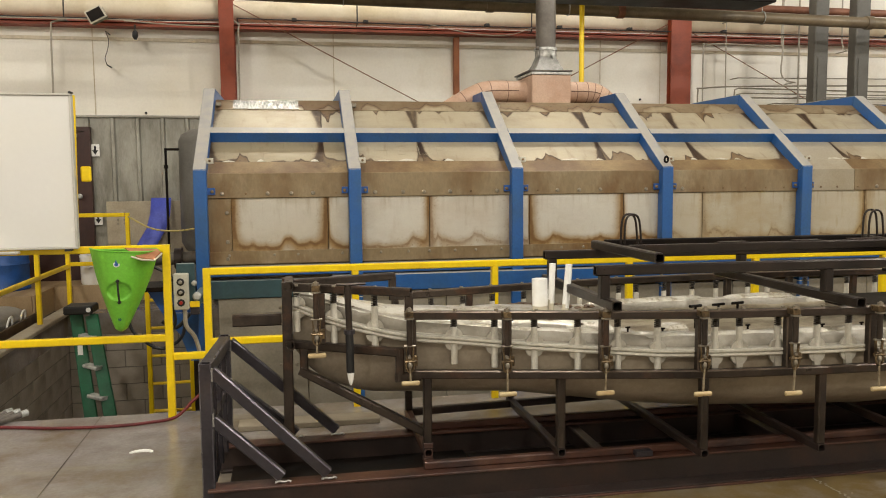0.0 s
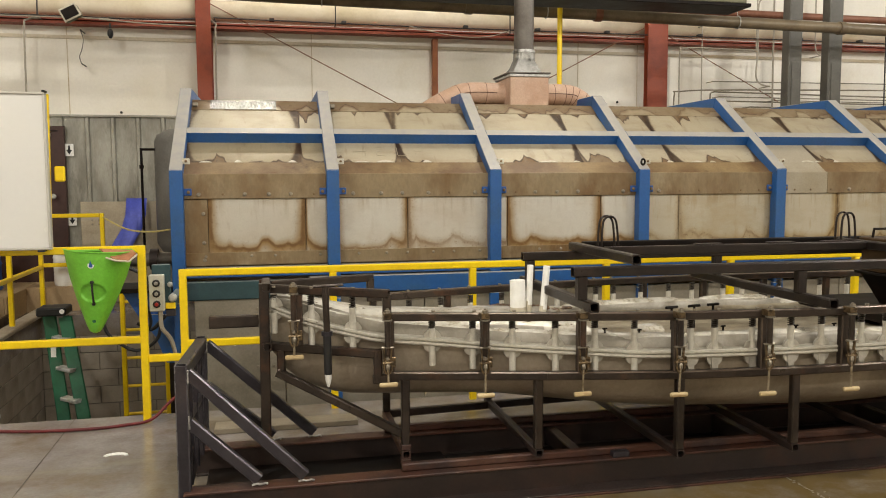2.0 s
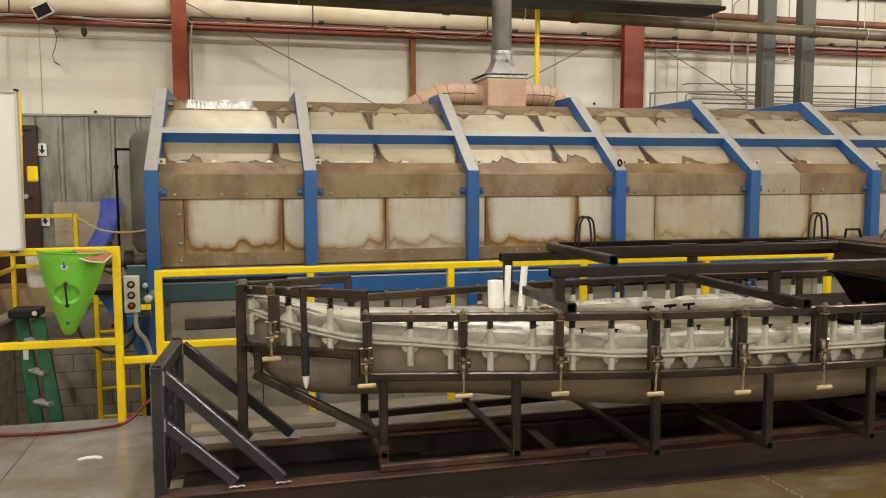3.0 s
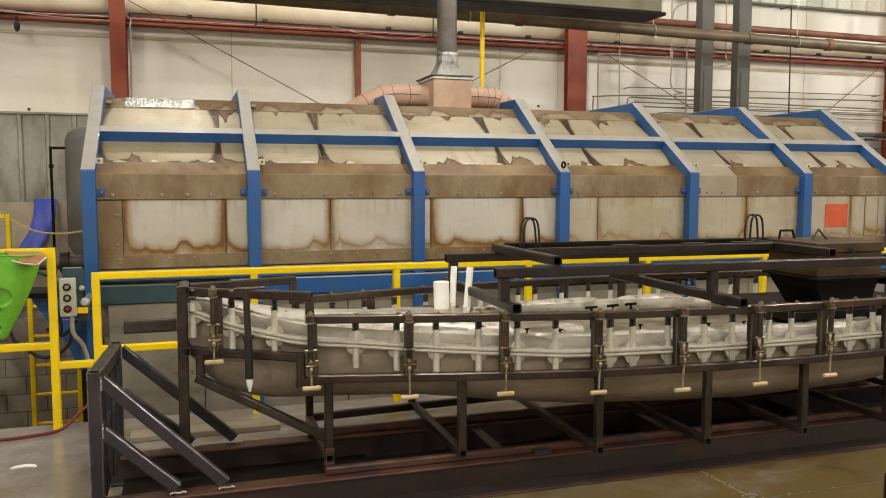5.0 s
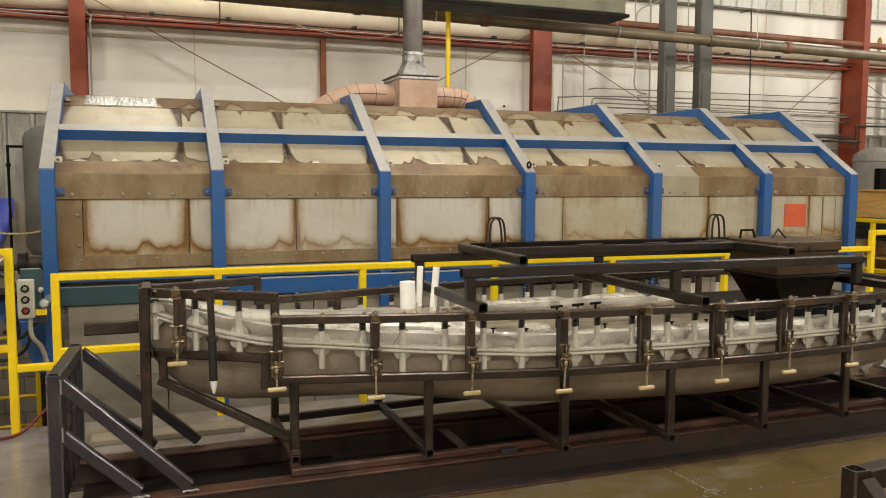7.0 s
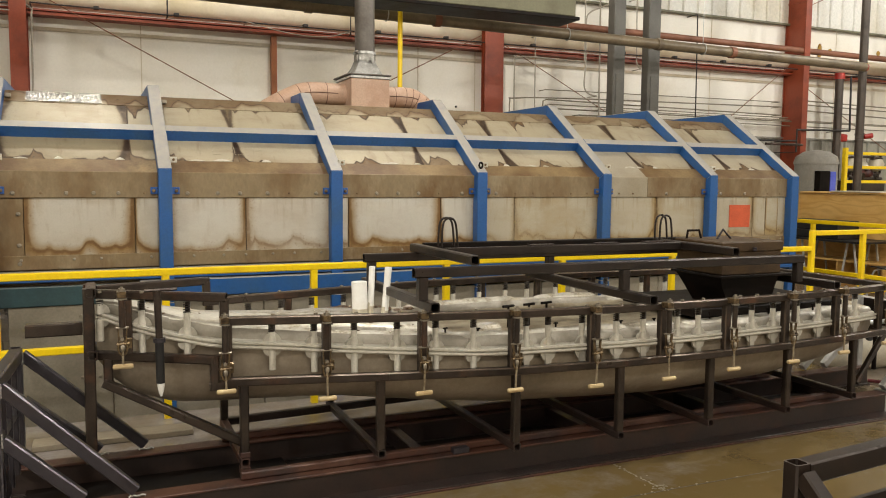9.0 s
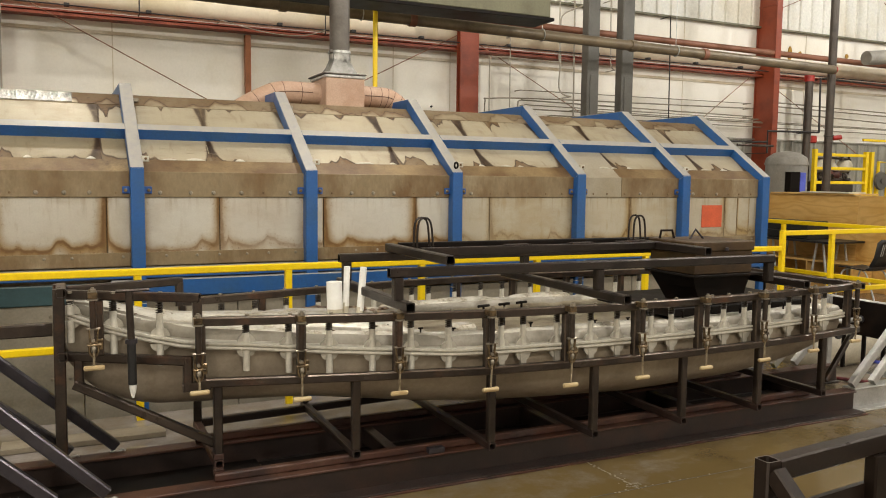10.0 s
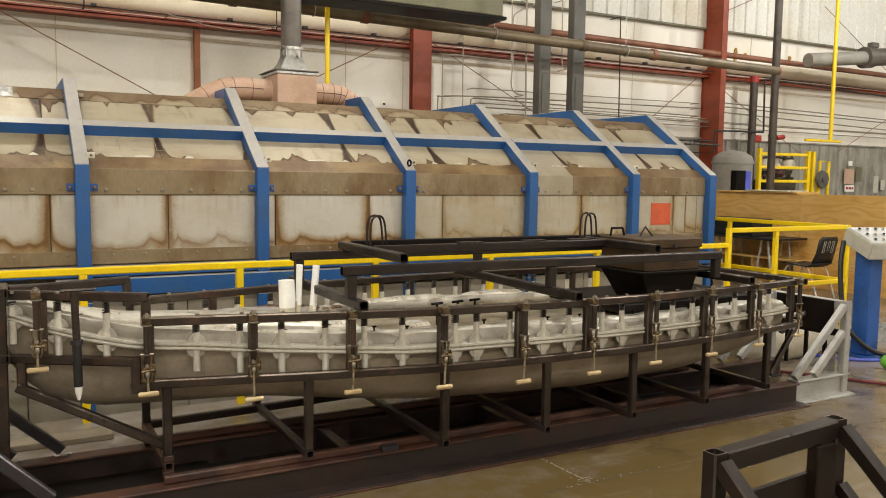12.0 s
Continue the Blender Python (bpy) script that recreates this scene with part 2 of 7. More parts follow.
M = {
    "slab_edge": material("rough_concrete", "a89c88", 0.9, second="8b7d68", scale=3, fine=40, bump=0.5),
    "block": material("concrete_block", "978d80", 0.9, second="81786b", scale=2.5, fine=90, bump=0.6, vary=0.05),
    "joint": material("saw_cut", "5a5142", 0.9, second="3f382e", scale=6, fine=60),
    "mortar": material("mortar", "6e675d", 0.95, fine=90, bump=0.4),
    "liner": material("wall_liner", "f0ebe0", 0.75, second="e9e2d2", mix=0.5, scale=0.8, fine=30, bump=0.08, grain_by=0.07, third="c2ae88", third_mix=0.34, third_scale=0.6),
    "girt_white": material("liner_trim", "d8cdb6", 0.7, second="b8a688", scale=1.4, fine=30),
    "wainscot": material("wainscot_metal", "a09d92", 0.42, 0.2, second="7f7b70", mix=0.55, scale=5, fine=60, stretch=(1, 1, 0.3), third="433b2b", third_mix=0.75, third_scale=6),
    "red_steel": material("red_oxide_steel", "8a3a1c", 0.5, second="722c14", scale=3, fine=50, third="a05c46", third_mix=0.3),
    "brown_steel": material("brown_steel", "985b34", 0.55, second="7d4727", scale=3, fine=50),
    "yellow": material("safety_yellow", "f2cf0e", 0.33, second="e6bf0a", mix=0.35, scale=4, fine=40, bump=0.05, third="8a6a12", third_mix=0.18, third_scale=6, grain_by=0.10),
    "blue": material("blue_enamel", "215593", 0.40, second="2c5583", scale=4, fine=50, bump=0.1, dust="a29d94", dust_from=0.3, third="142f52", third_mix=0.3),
    "blue_plain": material("blue_paint", "24549a", 0.45, second="1d4478", scale=4, fine=50),
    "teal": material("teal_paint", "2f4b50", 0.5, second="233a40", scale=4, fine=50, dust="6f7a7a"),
    "steel_dark": material("dark_mill_steel", "40362e", 0.32, 0.45, second="2a221d", mix=0.5, scale=7, fine=90, bump=0.25, third="6b4731", third_mix=0.65, third_scale=4),
    "steel_grey": material("grey_mill_steel", "3f3b40", 0.34, 0.45, second="2e2a2e", mix=0.5, scale=4, fine=70, bump=0.12, third="6d594c", third_mix=0.3, third_scale=2.5),
    "steel_rust": material("rusty_steel", "332a27", 0.38, 0.25, second="41322c", mix=0.5, scale=4, fine=60, bump=0.3, spec=0.45, third="462a1f", third_mix=0.5, third_scale=2),
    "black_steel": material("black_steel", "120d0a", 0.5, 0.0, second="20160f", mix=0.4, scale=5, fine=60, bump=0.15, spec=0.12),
    "weld": material("ground_weld", "b9b6b2", 0.35, 0.85, second="8d8a88", scale=60, fine=200, bump=0.6),
    "silver": material("silver_paint", "b4b2ae", 0.38, 0.35, second="9d9a94", scale=4, fine=60, third="7c6a58", third_mix=0.25, third_scale=3),
    "alu": material("cast_aluminium", "e2ddd1", 0.24, 0.25, second="bdb4a0", mix=0.6, scale=9, fine=34, bump=0.65, third="574832", third_mix=1.0, third_scale=9),
    "alu_hull": material("dull_aluminium", "9f9280", 0.48, 0.1, second="877a69", mix=0.5, scale=3, fine=40, bump=0.2, third="5e5347", third_mix=0.4, third_scale=1.6),
    "spring": material("spring_steel", "4a443e", 0.35, 0.5, fine=80),
    "wood_handle": material("pale_wood", "c9b48a", 0.6, second="a4885c", scale=20, fine=90, stretch=(0.3, 3, 3)),
    "clamp": material("clamp_bronze", "78654a", 0.30, 0.65, second="33281c", scale=26, fine=120),
    "pvc": material("white_pvc", "f8f7f3", 0.35, second="edeae2", scale=5, fine=60, bump=0.03, grain_by=0.06),
    "white": material("white_board", "dddbd6", 0.25, second="dfdcd3", scale=0.9, fine=30, bump=0.0, spec=0.5, grain_by=0.02),
    "alu_frame": material("aluminium_frame", "c4c0b6", 0.4, 0.3, fine=80, grain_by=0.06),
    "green": material("green_plastic", "72bb38", 0.42, second="68ab30", scale=5, fine=60, bump=0.05, third="82bf4a", third_mix=0.3),
    "green_dark": material("green_fibreglass", "0f5c3c", 0.45, second="0b4a30", scale=6, fine=60, third="8f8f80", third_mix=0.15, third_scale=10),
    "black_plastic": material("black_plastic", "1b1a1a", 0.45, fine=60, bump=0.1),
    "tank": material("grey_tank_enamel", "97938a", 0.5, second="827e76", scale=2, fine=40, third="5d5148", third_mix=0.3),
    "blue_sheet": material("blue_plastic_sheet", "5a66cc", 0.45, second="4550b4", scale=3, fine=40),
    "door": material("brown_door", "3a1c14", 0.5, second="301610", scale=3, fine=30),
    "insul": material("tan_insulated_duct", "bfa08a", 0.5, second="b39078", scale=4, fine=60, third="9c7860", third_mix=0.5, third_scale=3),
    "band": material("dark_band", "5a3a2c", 0.6, fine=60),
    "galv": material("galvanised", "c4c4c0", 0.35, 0.35, second="9b9b97", scale=18, fine=60, third="6e6c68", third_mix=0.4, third_scale=8),
    "pipe_grey": material("grey_pipe", "665f58", 0.42, 0.25, second="534c45", scale=4, fine=50, third="40382f", third_mix=0.4),
    "column_grey": material("grey_column", "5a5750", 0.5, 0.1, second="4b4842", scale=3, fine=50),
    "pipe_olive": material("overhead_pipe", "7c6e58", 0.38, 0.15, second="5e5140", mix=0.5, scale=3, fine=50),
    "pipe_brown": material("brown_pipe", "8d5e48", 0.55, 0.1, second="70452f", scale=3, fine=50),
    "cable": material("dark_cable", "2a2624", 0.6, fine=40),
    "cable_white": material("pale_conduit", "a39b8b", 0.5, fine=40),
    "hose": material("red_rubber_hose", "6b1d20", 0.5, second="54161a", scale=9, fine=60),
    "hood": material("olive_duct", "6d6a52", 0.6, second="5d5a45", scale=3, fine=40),
    "orange": material("orange_sign", "cf5c36", 0.6, second="bd5230", scale=3, fine=50, third="a84a2a", third_mix=0.3, third_scale=5),
    "box_grey": material("grey_enclosure", "c4c1b3", 0.45, second="b2afa1", scale=5, fine=60),
    "red": material("red_paint", "a8281c", 0.45, second="8a2016", scale=8, fine=60),
    "scale_brown": material("heat_stained_steel", "87765a", 0.46, 0.15, second="6b5130", mix=0.6, scale=2.6, fine=45, bump=0.15, third="a3957a", third_mix=0.8, third_scale=2.2, stretch=(1, 1, 0.5)),
    "bolt": material("bolt", "948b7c", 0.35, 0.6, fine=90),
    "roof": material("roof_sheet", "dcdad2", 0.6, second="d0c9b8", scale=1, fine=20),
    "cardboard": material("cardboard", "a8734e", 0.8, second="93603d", scale=8, fine=60),
    "ink": material("black_marking", "141414", 0.6, fine=60, bump=0),
    "paper": material("white_sticker", "eceae4", 0.6, fine=60, bump=0),
    "shell_cream": material("cream_plastic", "cfc7b4", 0.45, second="bfb59f", scale=3, fine=50),
}
M["scale_dark"] = material("dark_heat_scale", "664c2d", 0.5, 0.15, second="8c7652", mix=0.6, scale=2.2, fine=60, bump=0.2, third="432c17", third_mix=0.85, third_scale=3.4)
M["tank_dark"] = material("dark_tank_enamel", "6b6863", 0.5, second="595650", scale=2, fine=40)
M["chain"] = material("pale_yellow_chain", "c3b26a", 0.5, fine=60)
M["alu_pale"] = material("pale_cast_aluminium", "cdc8bb", 0.40, 0.1, second="c4bdae", mix=0.4, scale=7, fine=50, bump=0.25, third="857862", third_mix=0.4, third_scale=9)
M["alu_shaded"] = material("shaded_cast_aluminium", "999285", 0.4, 0.2, second="7f786b", mix=0.5, scale=5, fine=50, bump=0.3, third="554b3c", third_mix=0.6, third_scale=4)
M["rust_red"] = material("red_brown_rust", "4f3023", 0.5, 0.1, second="352420", mix=0.5, scale=5, fine=60, bump=0.3, third="6f5546", third_mix=0.5, third_scale=3)
# Brighter steels for bar chamfers: worn corners with the highlight painted in.
M["worn_glint"] = material("worn_bright_glint", "6e6a6f", 0.30, 0.6, second="4b474c", mix=0.5, scale=9, fine=90, bump=0.1, third="a8a4a6", third_mix=0.6, third_scale=5)
M["tube_glint"] = material("worn_tube_glint", "5a4c40", 0.32, 0.4, second="3d3128", mix=0.5, scale=9, fine=90, bump=0.2, third="75665a", third_mix=0.5, third_scale=5)
M["frame_glint"] = material("worn_black_glint", "4a423e", 0.3, 0.4, second="342b26", mix=0.5, scale=9, fine=90, bump=0.1)
M["screw_pale"] = material("pale_threaded_rod", "a89a82", 0.35, 0.55, second="7d6c52", scale=30, fine=160, bump=0.4)
M["hood_sheet"] = material("bright_sheet", "8f8d88", 0.5, 0.4, second="6f6d68", mix=0.5, scale=7, fine=40, bump=0.6, third="c2c0bb", third_mix=0.6, third_scale=6)
M["button_plate"] = material("button_plate", "a9a8a2", 0.45, second="9c9a93", scale=6, fine=60, bump=0.05)
# Roof out of view, kept dark so that it bounces less light.
M["ceiling"] = material("unseen_dark_roof", "6e675b", 0.8, second="5a5348", scale=0.8, fine=20)
# Liner copy darkened for the shade on the roll above the girt.
M["bulge"] = material("shaded_liner", "dccfb8", 0.75, second="c9b998", mix=0.5, scale=1.1, fine=30, bump=0.1, grain_by=0.08, third="a8946e", third_mix=0.5, third_scale=0.7)
M["pipe_dark"] = material("dark_brown_pipe", "4b4138", 0.42, 0.2, second="3a312a", scale=4, fine=50, third="5f5246", third_mix=0.4)
M["platform"] = material("worn_platform_board", "a38a68", 0.6, second="8c7352", mix=0.5, scale=2.0, fine=40, stretch=(3, 0.5, 1), bump=0.2, third="a8926f", third_mix=0.4, third_scale=2)
M["ply"] = plywood()
M["ridge_sheet"] = panel_material("ridge_stain", "a3977d", "664c2d", "38240f", base_at=0.42, flip=True, wave=0.75, seam=0.0, funnel=0.0, soft=0.28, inner=0.85, top_run=0.1, amount=(0.7, 1.0), gloss=0.46, crease_by=0.2, lobe=0.45, lobe_by=3.2, corner=0.1, soil=0.6)
M["clean_sheet"] = material("newer_sheet", "a39986", 0.5, 0.15, second="968b76", mix=0.5, scale=2.5, fine=70, bump=0.12, third="8b7c5b", third_mix=0.3, third_scale=2.0)
M["crinkled"] = crinkled_sheet()
M["scraped"] = material("scraped_metal", "c9c4b6", 0.5, 0.1, second="aca28b", mix=0.5, scale=14, fine=80, bump=0.15)
M["pump_red"] = material("dull_maroon_paint", "5c2a20", 0.45, second="3f2019", mix=0.5, scale=6, fine=60, third="8a7a6a", third_mix=0.3, third_scale=5)
M["resin"] = material("burnt_resin", "5a4026", 0.5, second="332314", mix=0.5, scale=30, fine=90, bump=0.4, third="a08a66", third_mix=0.5, third_scale=25)
M["conduit_grey"] = material("dusty_conduit", "8b816e", 0.5, 0.1, second="746b5a", mix=0.5, scale=2, fine=40)
M["panel_pale"] = material("wiped_dust", "b0a791", 0.55, second="a2987f", mix=0.6, scale=9, fine=60)
M["concrete"] = floor_material()
M["panel_low"] = panel_material("stained_panel", "c4c0b6", "8f7244", "6b4a22", base_at=0.10, wave=0.06, seam=0.016, funnel=0.03, soft=0.15, inner=0.10, top_run=0.26, amount=(0.45, 1.0), gloss=0.46, crease_by=0.5, lobe=0.14, lobe_by=9.0, corner=0.20, soil=0.22)
M["panel_soft"] = panel_material("faintly_stained_panel", "b4ac9a", "94793f", "61431f", base_at=0.08, wave=0.07, seam=0.018, funnel=0.03, soft=0.17, inner=0.12, top_run=0.34, amount=(0.4, 1.0), gloss=0.46, crease_by=0.6, lobe=0.16, lobe_by=7.0, corner=0.20, soil=0.38)
M["panel_slope"] = panel_material("stained_sloped_panel", "b2a78f", "664a28", "2c1a0a", base_at=0.06, wave=0.07, seam=0.012, funnel=0.10, soft=0.05, inner=0.85, top_run=0.08, amount=(0.8, 1.0), gloss=0.48, lobe=0.36, lobe_by=6.0, corner=0.07, soil=0.34, sharp=1.9)
M["panel_top"] = panel_material("stained_top_panel", "aba088", "634a29", "2c1a0a", base_at=-0.02, flip=True, wave=0.04, seam=0.006, funnel=0.07, soft=0.06, inner=0.80, top_run=0.06, amount=(0.75, 1.0), gloss=0.44, lobe=0.42, lobe_by=4.5, corner=0.05, soil=0.40, sharp=2.6)
M["beige_board"] = material("beige_board", "b3a690", 0.5, second="a39680", mix=0.5, scale=3, fine=60, third="80725c", third_mix=0.3, third_scale=2)
M["lower_sheet"] = material("scuffed_grey_sheet", "938b7c", 0.45, 0.15, second="7d7566", mix=0.5, scale=2, fine=60, bump=0.1, third="6f6454", third_mix=0.45, third_scale=1.5)
M["hopper"] = material("brown_baked_steel", "4a3823", 0.45, 0.1, second="35281a", mix=0.5, scale=5, fine=70, bump=0.2, spec=0.3, third="6b5233", third_mix=0.4, third_scale=3)
M["crumpled"] = material("crumpled_sheet", "9d9b95", 0.34, 0.6, second="77756f", mix=0.5, scale=14, fine=22, bump=1.0, third="5a5249", third_mix=0.5, third_scale=9)
M["ear"] = material("cast_ear", "beb8ab", 0.42, 0.15, second="a8a193", mix=0.5, scale=9, fine=60, bump=0.25, third="6f6452", third_mix=0.4, third_scale=7)
M["old_plank"] = material("weathered_plank", "8d826f", 0.7, second="796d5b", mix=0.5, scale=4, fine=60, stretch=(0.3, 2, 2), bump=0.3)
M["panel_slope_dark"] = panel_material("deeply_stained_sloped_panel", "9a8e74", "654d2e", "2f1d0c", base_at=0.10, wave=0.14, seam=0.016, funnel=0.10, soft=0.06, inner=0.85, top_run=0.10, amount=(0.85, 1.0), gloss=0.46, lobe=0.28, lobe_by=8.0, corner=0.07, soil=0.45, sharp=1.7)
M["panel_low_dark"] = panel_material("deeply_stained_panel", "bdb8ac", "8c7044", "63431e", base_at=0.10, wave=0.07, seam=0.022, funnel=0.03, soft=0.14, inner=0.12, top_run=0.3, amount=(0.7, 1.0), gloss=0.46, crease_by=0.45, lobe=0.14, lobe_by=13.0, corner=0.20, soil=0.3)
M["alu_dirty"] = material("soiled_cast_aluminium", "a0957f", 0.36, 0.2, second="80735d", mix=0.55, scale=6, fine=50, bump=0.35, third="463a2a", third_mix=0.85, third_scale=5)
M["rack_steel"] = material("oiled_dark_steel", "2f2722", 0.32, 0.4, second="1f1916", mix=0.5, scale=6, fine=80, bump=0.2, spec=0.5, third="46332a", third_mix=0.5, third_scale=4)
M["frame_black"] = material("oiled_black_steel", "231b16", 0.4, 0.1, second="30241c", mix=0.4, scale=6, fine=70, bump=0.15, spec=0.25, third="3f2d20", third_mix=0.5, third_scale=4)

# ---- shapes ----
def thing(name, at=(0, 0, 0), label="", category="", group="", kind=""):
    ob = new(name)
    ob.empty_display_size = 0.1
    ob.matrix_world = Matrix.Translation(at)
    return tagged(ob, label, category, group, kind)


def mesh_of(name, bm, mat, smooth=False):
    bmesh.ops.recalc_face_normals(bm, faces=bm.faces)
    me = bpy.data.meshes.new(name)
    bm.to_mesh(me)
    bm.free()
    for m in (mat if isinstance(mat, (list, tuple)) else [mat]):
        me.materials.append(m)
    if smooth:
        me.shade_smooth()
        me.set_sharp_from_angle(angle=radians(38))
    return me


def top_of(ob):
    p = Vector((0, 0, 0))
    while ob:
        p += ob.matrix_basis.translation
        ob = ob.parent
    return p


def part(name, bm, mat, parent=None, label="", smooth=False):
    """One mesh object, built in world coordinates, under a thing or a part."""
    if parent is not None:
        bmesh.ops.translate(bm, verts=bm.verts, vec=-top_of(parent))
    ob = new(name, mesh_of(name, bm, mat, smooth))
    if parent is not None:
        ob.parent = parent
    return tagged(ob, label)


def structure(name, bm, mat, label, category, smooth=False):
    return tagged(part(name, bm, mat, None, "", smooth), label, category, "", "structure")


def prism(bm, profile, p, q, up=(0, 0, 1), cap=True):
    """A profile (right, up) swept straight from p to q."""
    p, q, up = Vector(p), Vector(q), Vector(up)
    d = (q - p).normalized()
    if abs(d.dot(up)) > 0.98:
        up = Vector((0, 1, 0))
    r = d.cross(up).normalized()
    u = r.cross(d)
    a = [bm.verts.new(p + r * x + u * y) for x, y in profile]
    b = [bm.verts.new(q + r * x + u * y) for x, y in profile]
    k = len(a)
    for i in range(k):
        bm.faces.new((a[i], a[(i + 1) % k], b[(i + 1) % k], b[i]))
    if cap:
        bm.faces.new(a[::-1])
        bm.faces.new(b)
    return bm


def rounded(w, h, c):
    w, h = w / 2, h / 2
    return [(-w + c, -h), (w - c, -h), (w, -h + c), (w, h - c), (w - c, h), (-w + c, h), (-w, h - c), (-w, -h + c)]


def bar(p, q, w=0.05, h=None, up=(0, 0, 1), c=0.006, bm=None):
    return prism(bm or bmesh.new(), rounded(w, h or w, c), p, q, up)


def worn(bm, w):
    """Mark a bar's narrow chamfers for the second material: wear with a painted highlight."""
    for f in bm.faces:
        if len(f.verts) == 4 and min(e.calc_length() for e in f.edges) < 0.3 * w:
            f.material_index = 1
    return bm


def hollow(p, q, w=0.05, h=None, up=(0, 0, 1), wall=0.005, bm=None):
    """A square tube that is open at both ends."""
    bm = bm or bmesh.new()
    h = h or w
    p, q, up = Vector(p), Vector(q), Vector(up)
    d = (q - p).normalized()
    if abs(d.dot(up)) > 0.98:
        up = Vector((0, 1, 0))
    r = d.cross(up).normalized()
    u = r.cross(d)
    rings = []
    for at, ww, hh in ((p + d * 0.12, w - 2 * wall, h - 2 * wall), (p, w - 2 * wall, h - 2 * wall), (p, w, h), (q, w, h),
                       (q, w - 2 * wall, h - 2 * wall), (q - d * 0.12, w - 2 * wall, h - 2 * wall)):
        rings.append([bm.verts.new(at + r * x + u * y) for x, y in rounded(ww, hh, 0.006)])
    for a, b in zip(rings, rings[1:]):
        for i in range(8):
            bm.faces.new((a[i], a[(i + 1) % 8], b[(i + 1) % 8], b[i]))
    bm.faces.new(rings[0][::-1]), bm.faces.new(rings[-1])
    return bm


def box(x0, x1, y0, y1, z0, z1, bevel=0.0, bm=None):
    b = bmesh.new()
    bmesh.ops.create_cube(b, size=1)
    for v in b.verts:
        v.co = ((x0 + x1) / 2 + v.co.x * (x1 - x0), (y0 + y1) / 2 + v.co.y * (y1 - y0), (z0 + z1) / 2 + v.co.z * (z1 - z0))
    if bevel:
        bmesh.ops.bevel(b, geom=b.edges[:], offset=bevel, segments=1, affect="EDGES")
    if bm is None:
        return b
    return merge(bm, b)


def merge(bm, other):
    me = bpy.data.meshes.new("tmp")
    other.to_mesh(me)
    other.free()
    bm.from_mesh(me)
    bpy.data.meshes.remove(me)
    return bm


def rod(p, q, r=0.01, n=10, bm=None):
    return prism(bm or bmesh.new(), [(r * math.cos(2 * math.pi * i / n), r * math.sin(2 * math.pi * i / n)) for i in range(n)], p, q)


def bent(points, r=0.01, n=8, bm=None, closed=False):
    """A round pipe through points."""
    bm = bm or bmesh.new()
    pts = [Vector(p) for p in points]
    rings = []
    last = None
    for i, p in enumerate(pts):
        a = pts[i - 1] if i else (pts[-1] if closed else p)
        b = pts[(i + 1) % len(pts)] if (closed or i + 1 < len(pts)) else p
        d = (b - a).normalized()
        up = last if last is not None and abs(last.dot(d)) < 0.95 else (Vector((0, 0, 1)) if abs(d.z) < 0.9 else Vector((0, 1, 0)))
        s = d.cross(up).normalized()
        u = s.cross(d).normalized()
        last = u
        rings.append([bm.verts.new(p + s * r * math.cos(2 * math.pi * k / n) + u * r * math.sin(2 * math.pi * k / n)) for k in range(n)])
    for a, b in zip(rings, rings[1:] + ([rings[0]] if closed else [])):
        for i in range(n):
            bm.faces.new((a[i], a[(i + 1) % n], b[(i + 1) % n], b[i]))
    if not closed:
        bm.faces.new(rings[0][::-1]), bm.faces.new(rings[-1])
    return bm


def curve_points(ctrl, steps=8):
    """A smooth line through control points."""
    c = [Vector(p) for p in ctrl]
    c = [2 * c[0] - c[1]] + c + [2 * c[-1] - c[-2]]
    out = []
    for i in range(1, len(c) - 2):
        for k in range(steps):
            t = k / steps
            a, b, d, e = c[i - 1:i + 3]
            out.append(0.5 * (2 * b + (d - a) * t + (2 * a - 5 * b + 4 * d - e) * t * t + (3 * b - a - 3 * d + e) * t ** 3))
    return out + [c[-2]]


def lathe(profile, at=(0, 0, 0), n=20, axis="z", bm=None):
    """(radius, height) turned round an upright axis, or one along x or y."""
    bm = bm or bmesh.new()
    rings = []
    for r, h in profile:
        ring = []
        for i in range(n):
            a, b = r * math.cos(2 * math.pi * i / n), r * math.sin(2 * math.pi * i / n)
            o = {"z": (a, b, h), "x": (h, a, b), "y": (a, h, b)}[axis]
            ring.append(bm.verts.new(Vector(at) + Vector(o)))
        rings.append(ring)
    for a, b in zip(rings, rings[1:]):
        for i in range(n):
            bm.faces.new((a[i], a[(i + 1) % n], b[(i + 1) % n], b[i]))
    bm.faces.new(rings[0][::-1]), bm.faces.new(rings[-1])
    return bm


def plate(points, thick, along, bm=None):
    """A flat outline given thickness along a vector."""
    bm = bm or bmesh.new()
    d = Vector(along).normalized() * thick
    a = [bm.verts.new(Vector(p)) for p in points]
    b = [bm.verts.new(Vector(p) + d) for p in points]
    k = len(a)
    for i in range(k):
        bm.faces.new((a[i], a[(i + 1) % k], b[(i + 1) % k], b[i]))
    bm.faces.new(a[::-1]), bm.faces.new(b)
    return bm


def grid_mesh(rows, bm=None, close=False):
    """A skin over rows of points."""
    bm = bm or bmesh.new()
    vs = [[bm.verts.new(p) for p in row] for row in rows]
    for a, b in zip(vs, vs[1:]):
        for i in range(len(a) - 1 + close):
            j = (i + 1) % len(a)
            bm.faces.new((a[i], a[j], b[j], b[i]))
    return bm


# ---- the hall ----
WALL_Y = 10.8
PIT = (-2.55, 6.3, 5.45, 9.75)  # x0, x1, y0, y1
PIT_Z = -1.35

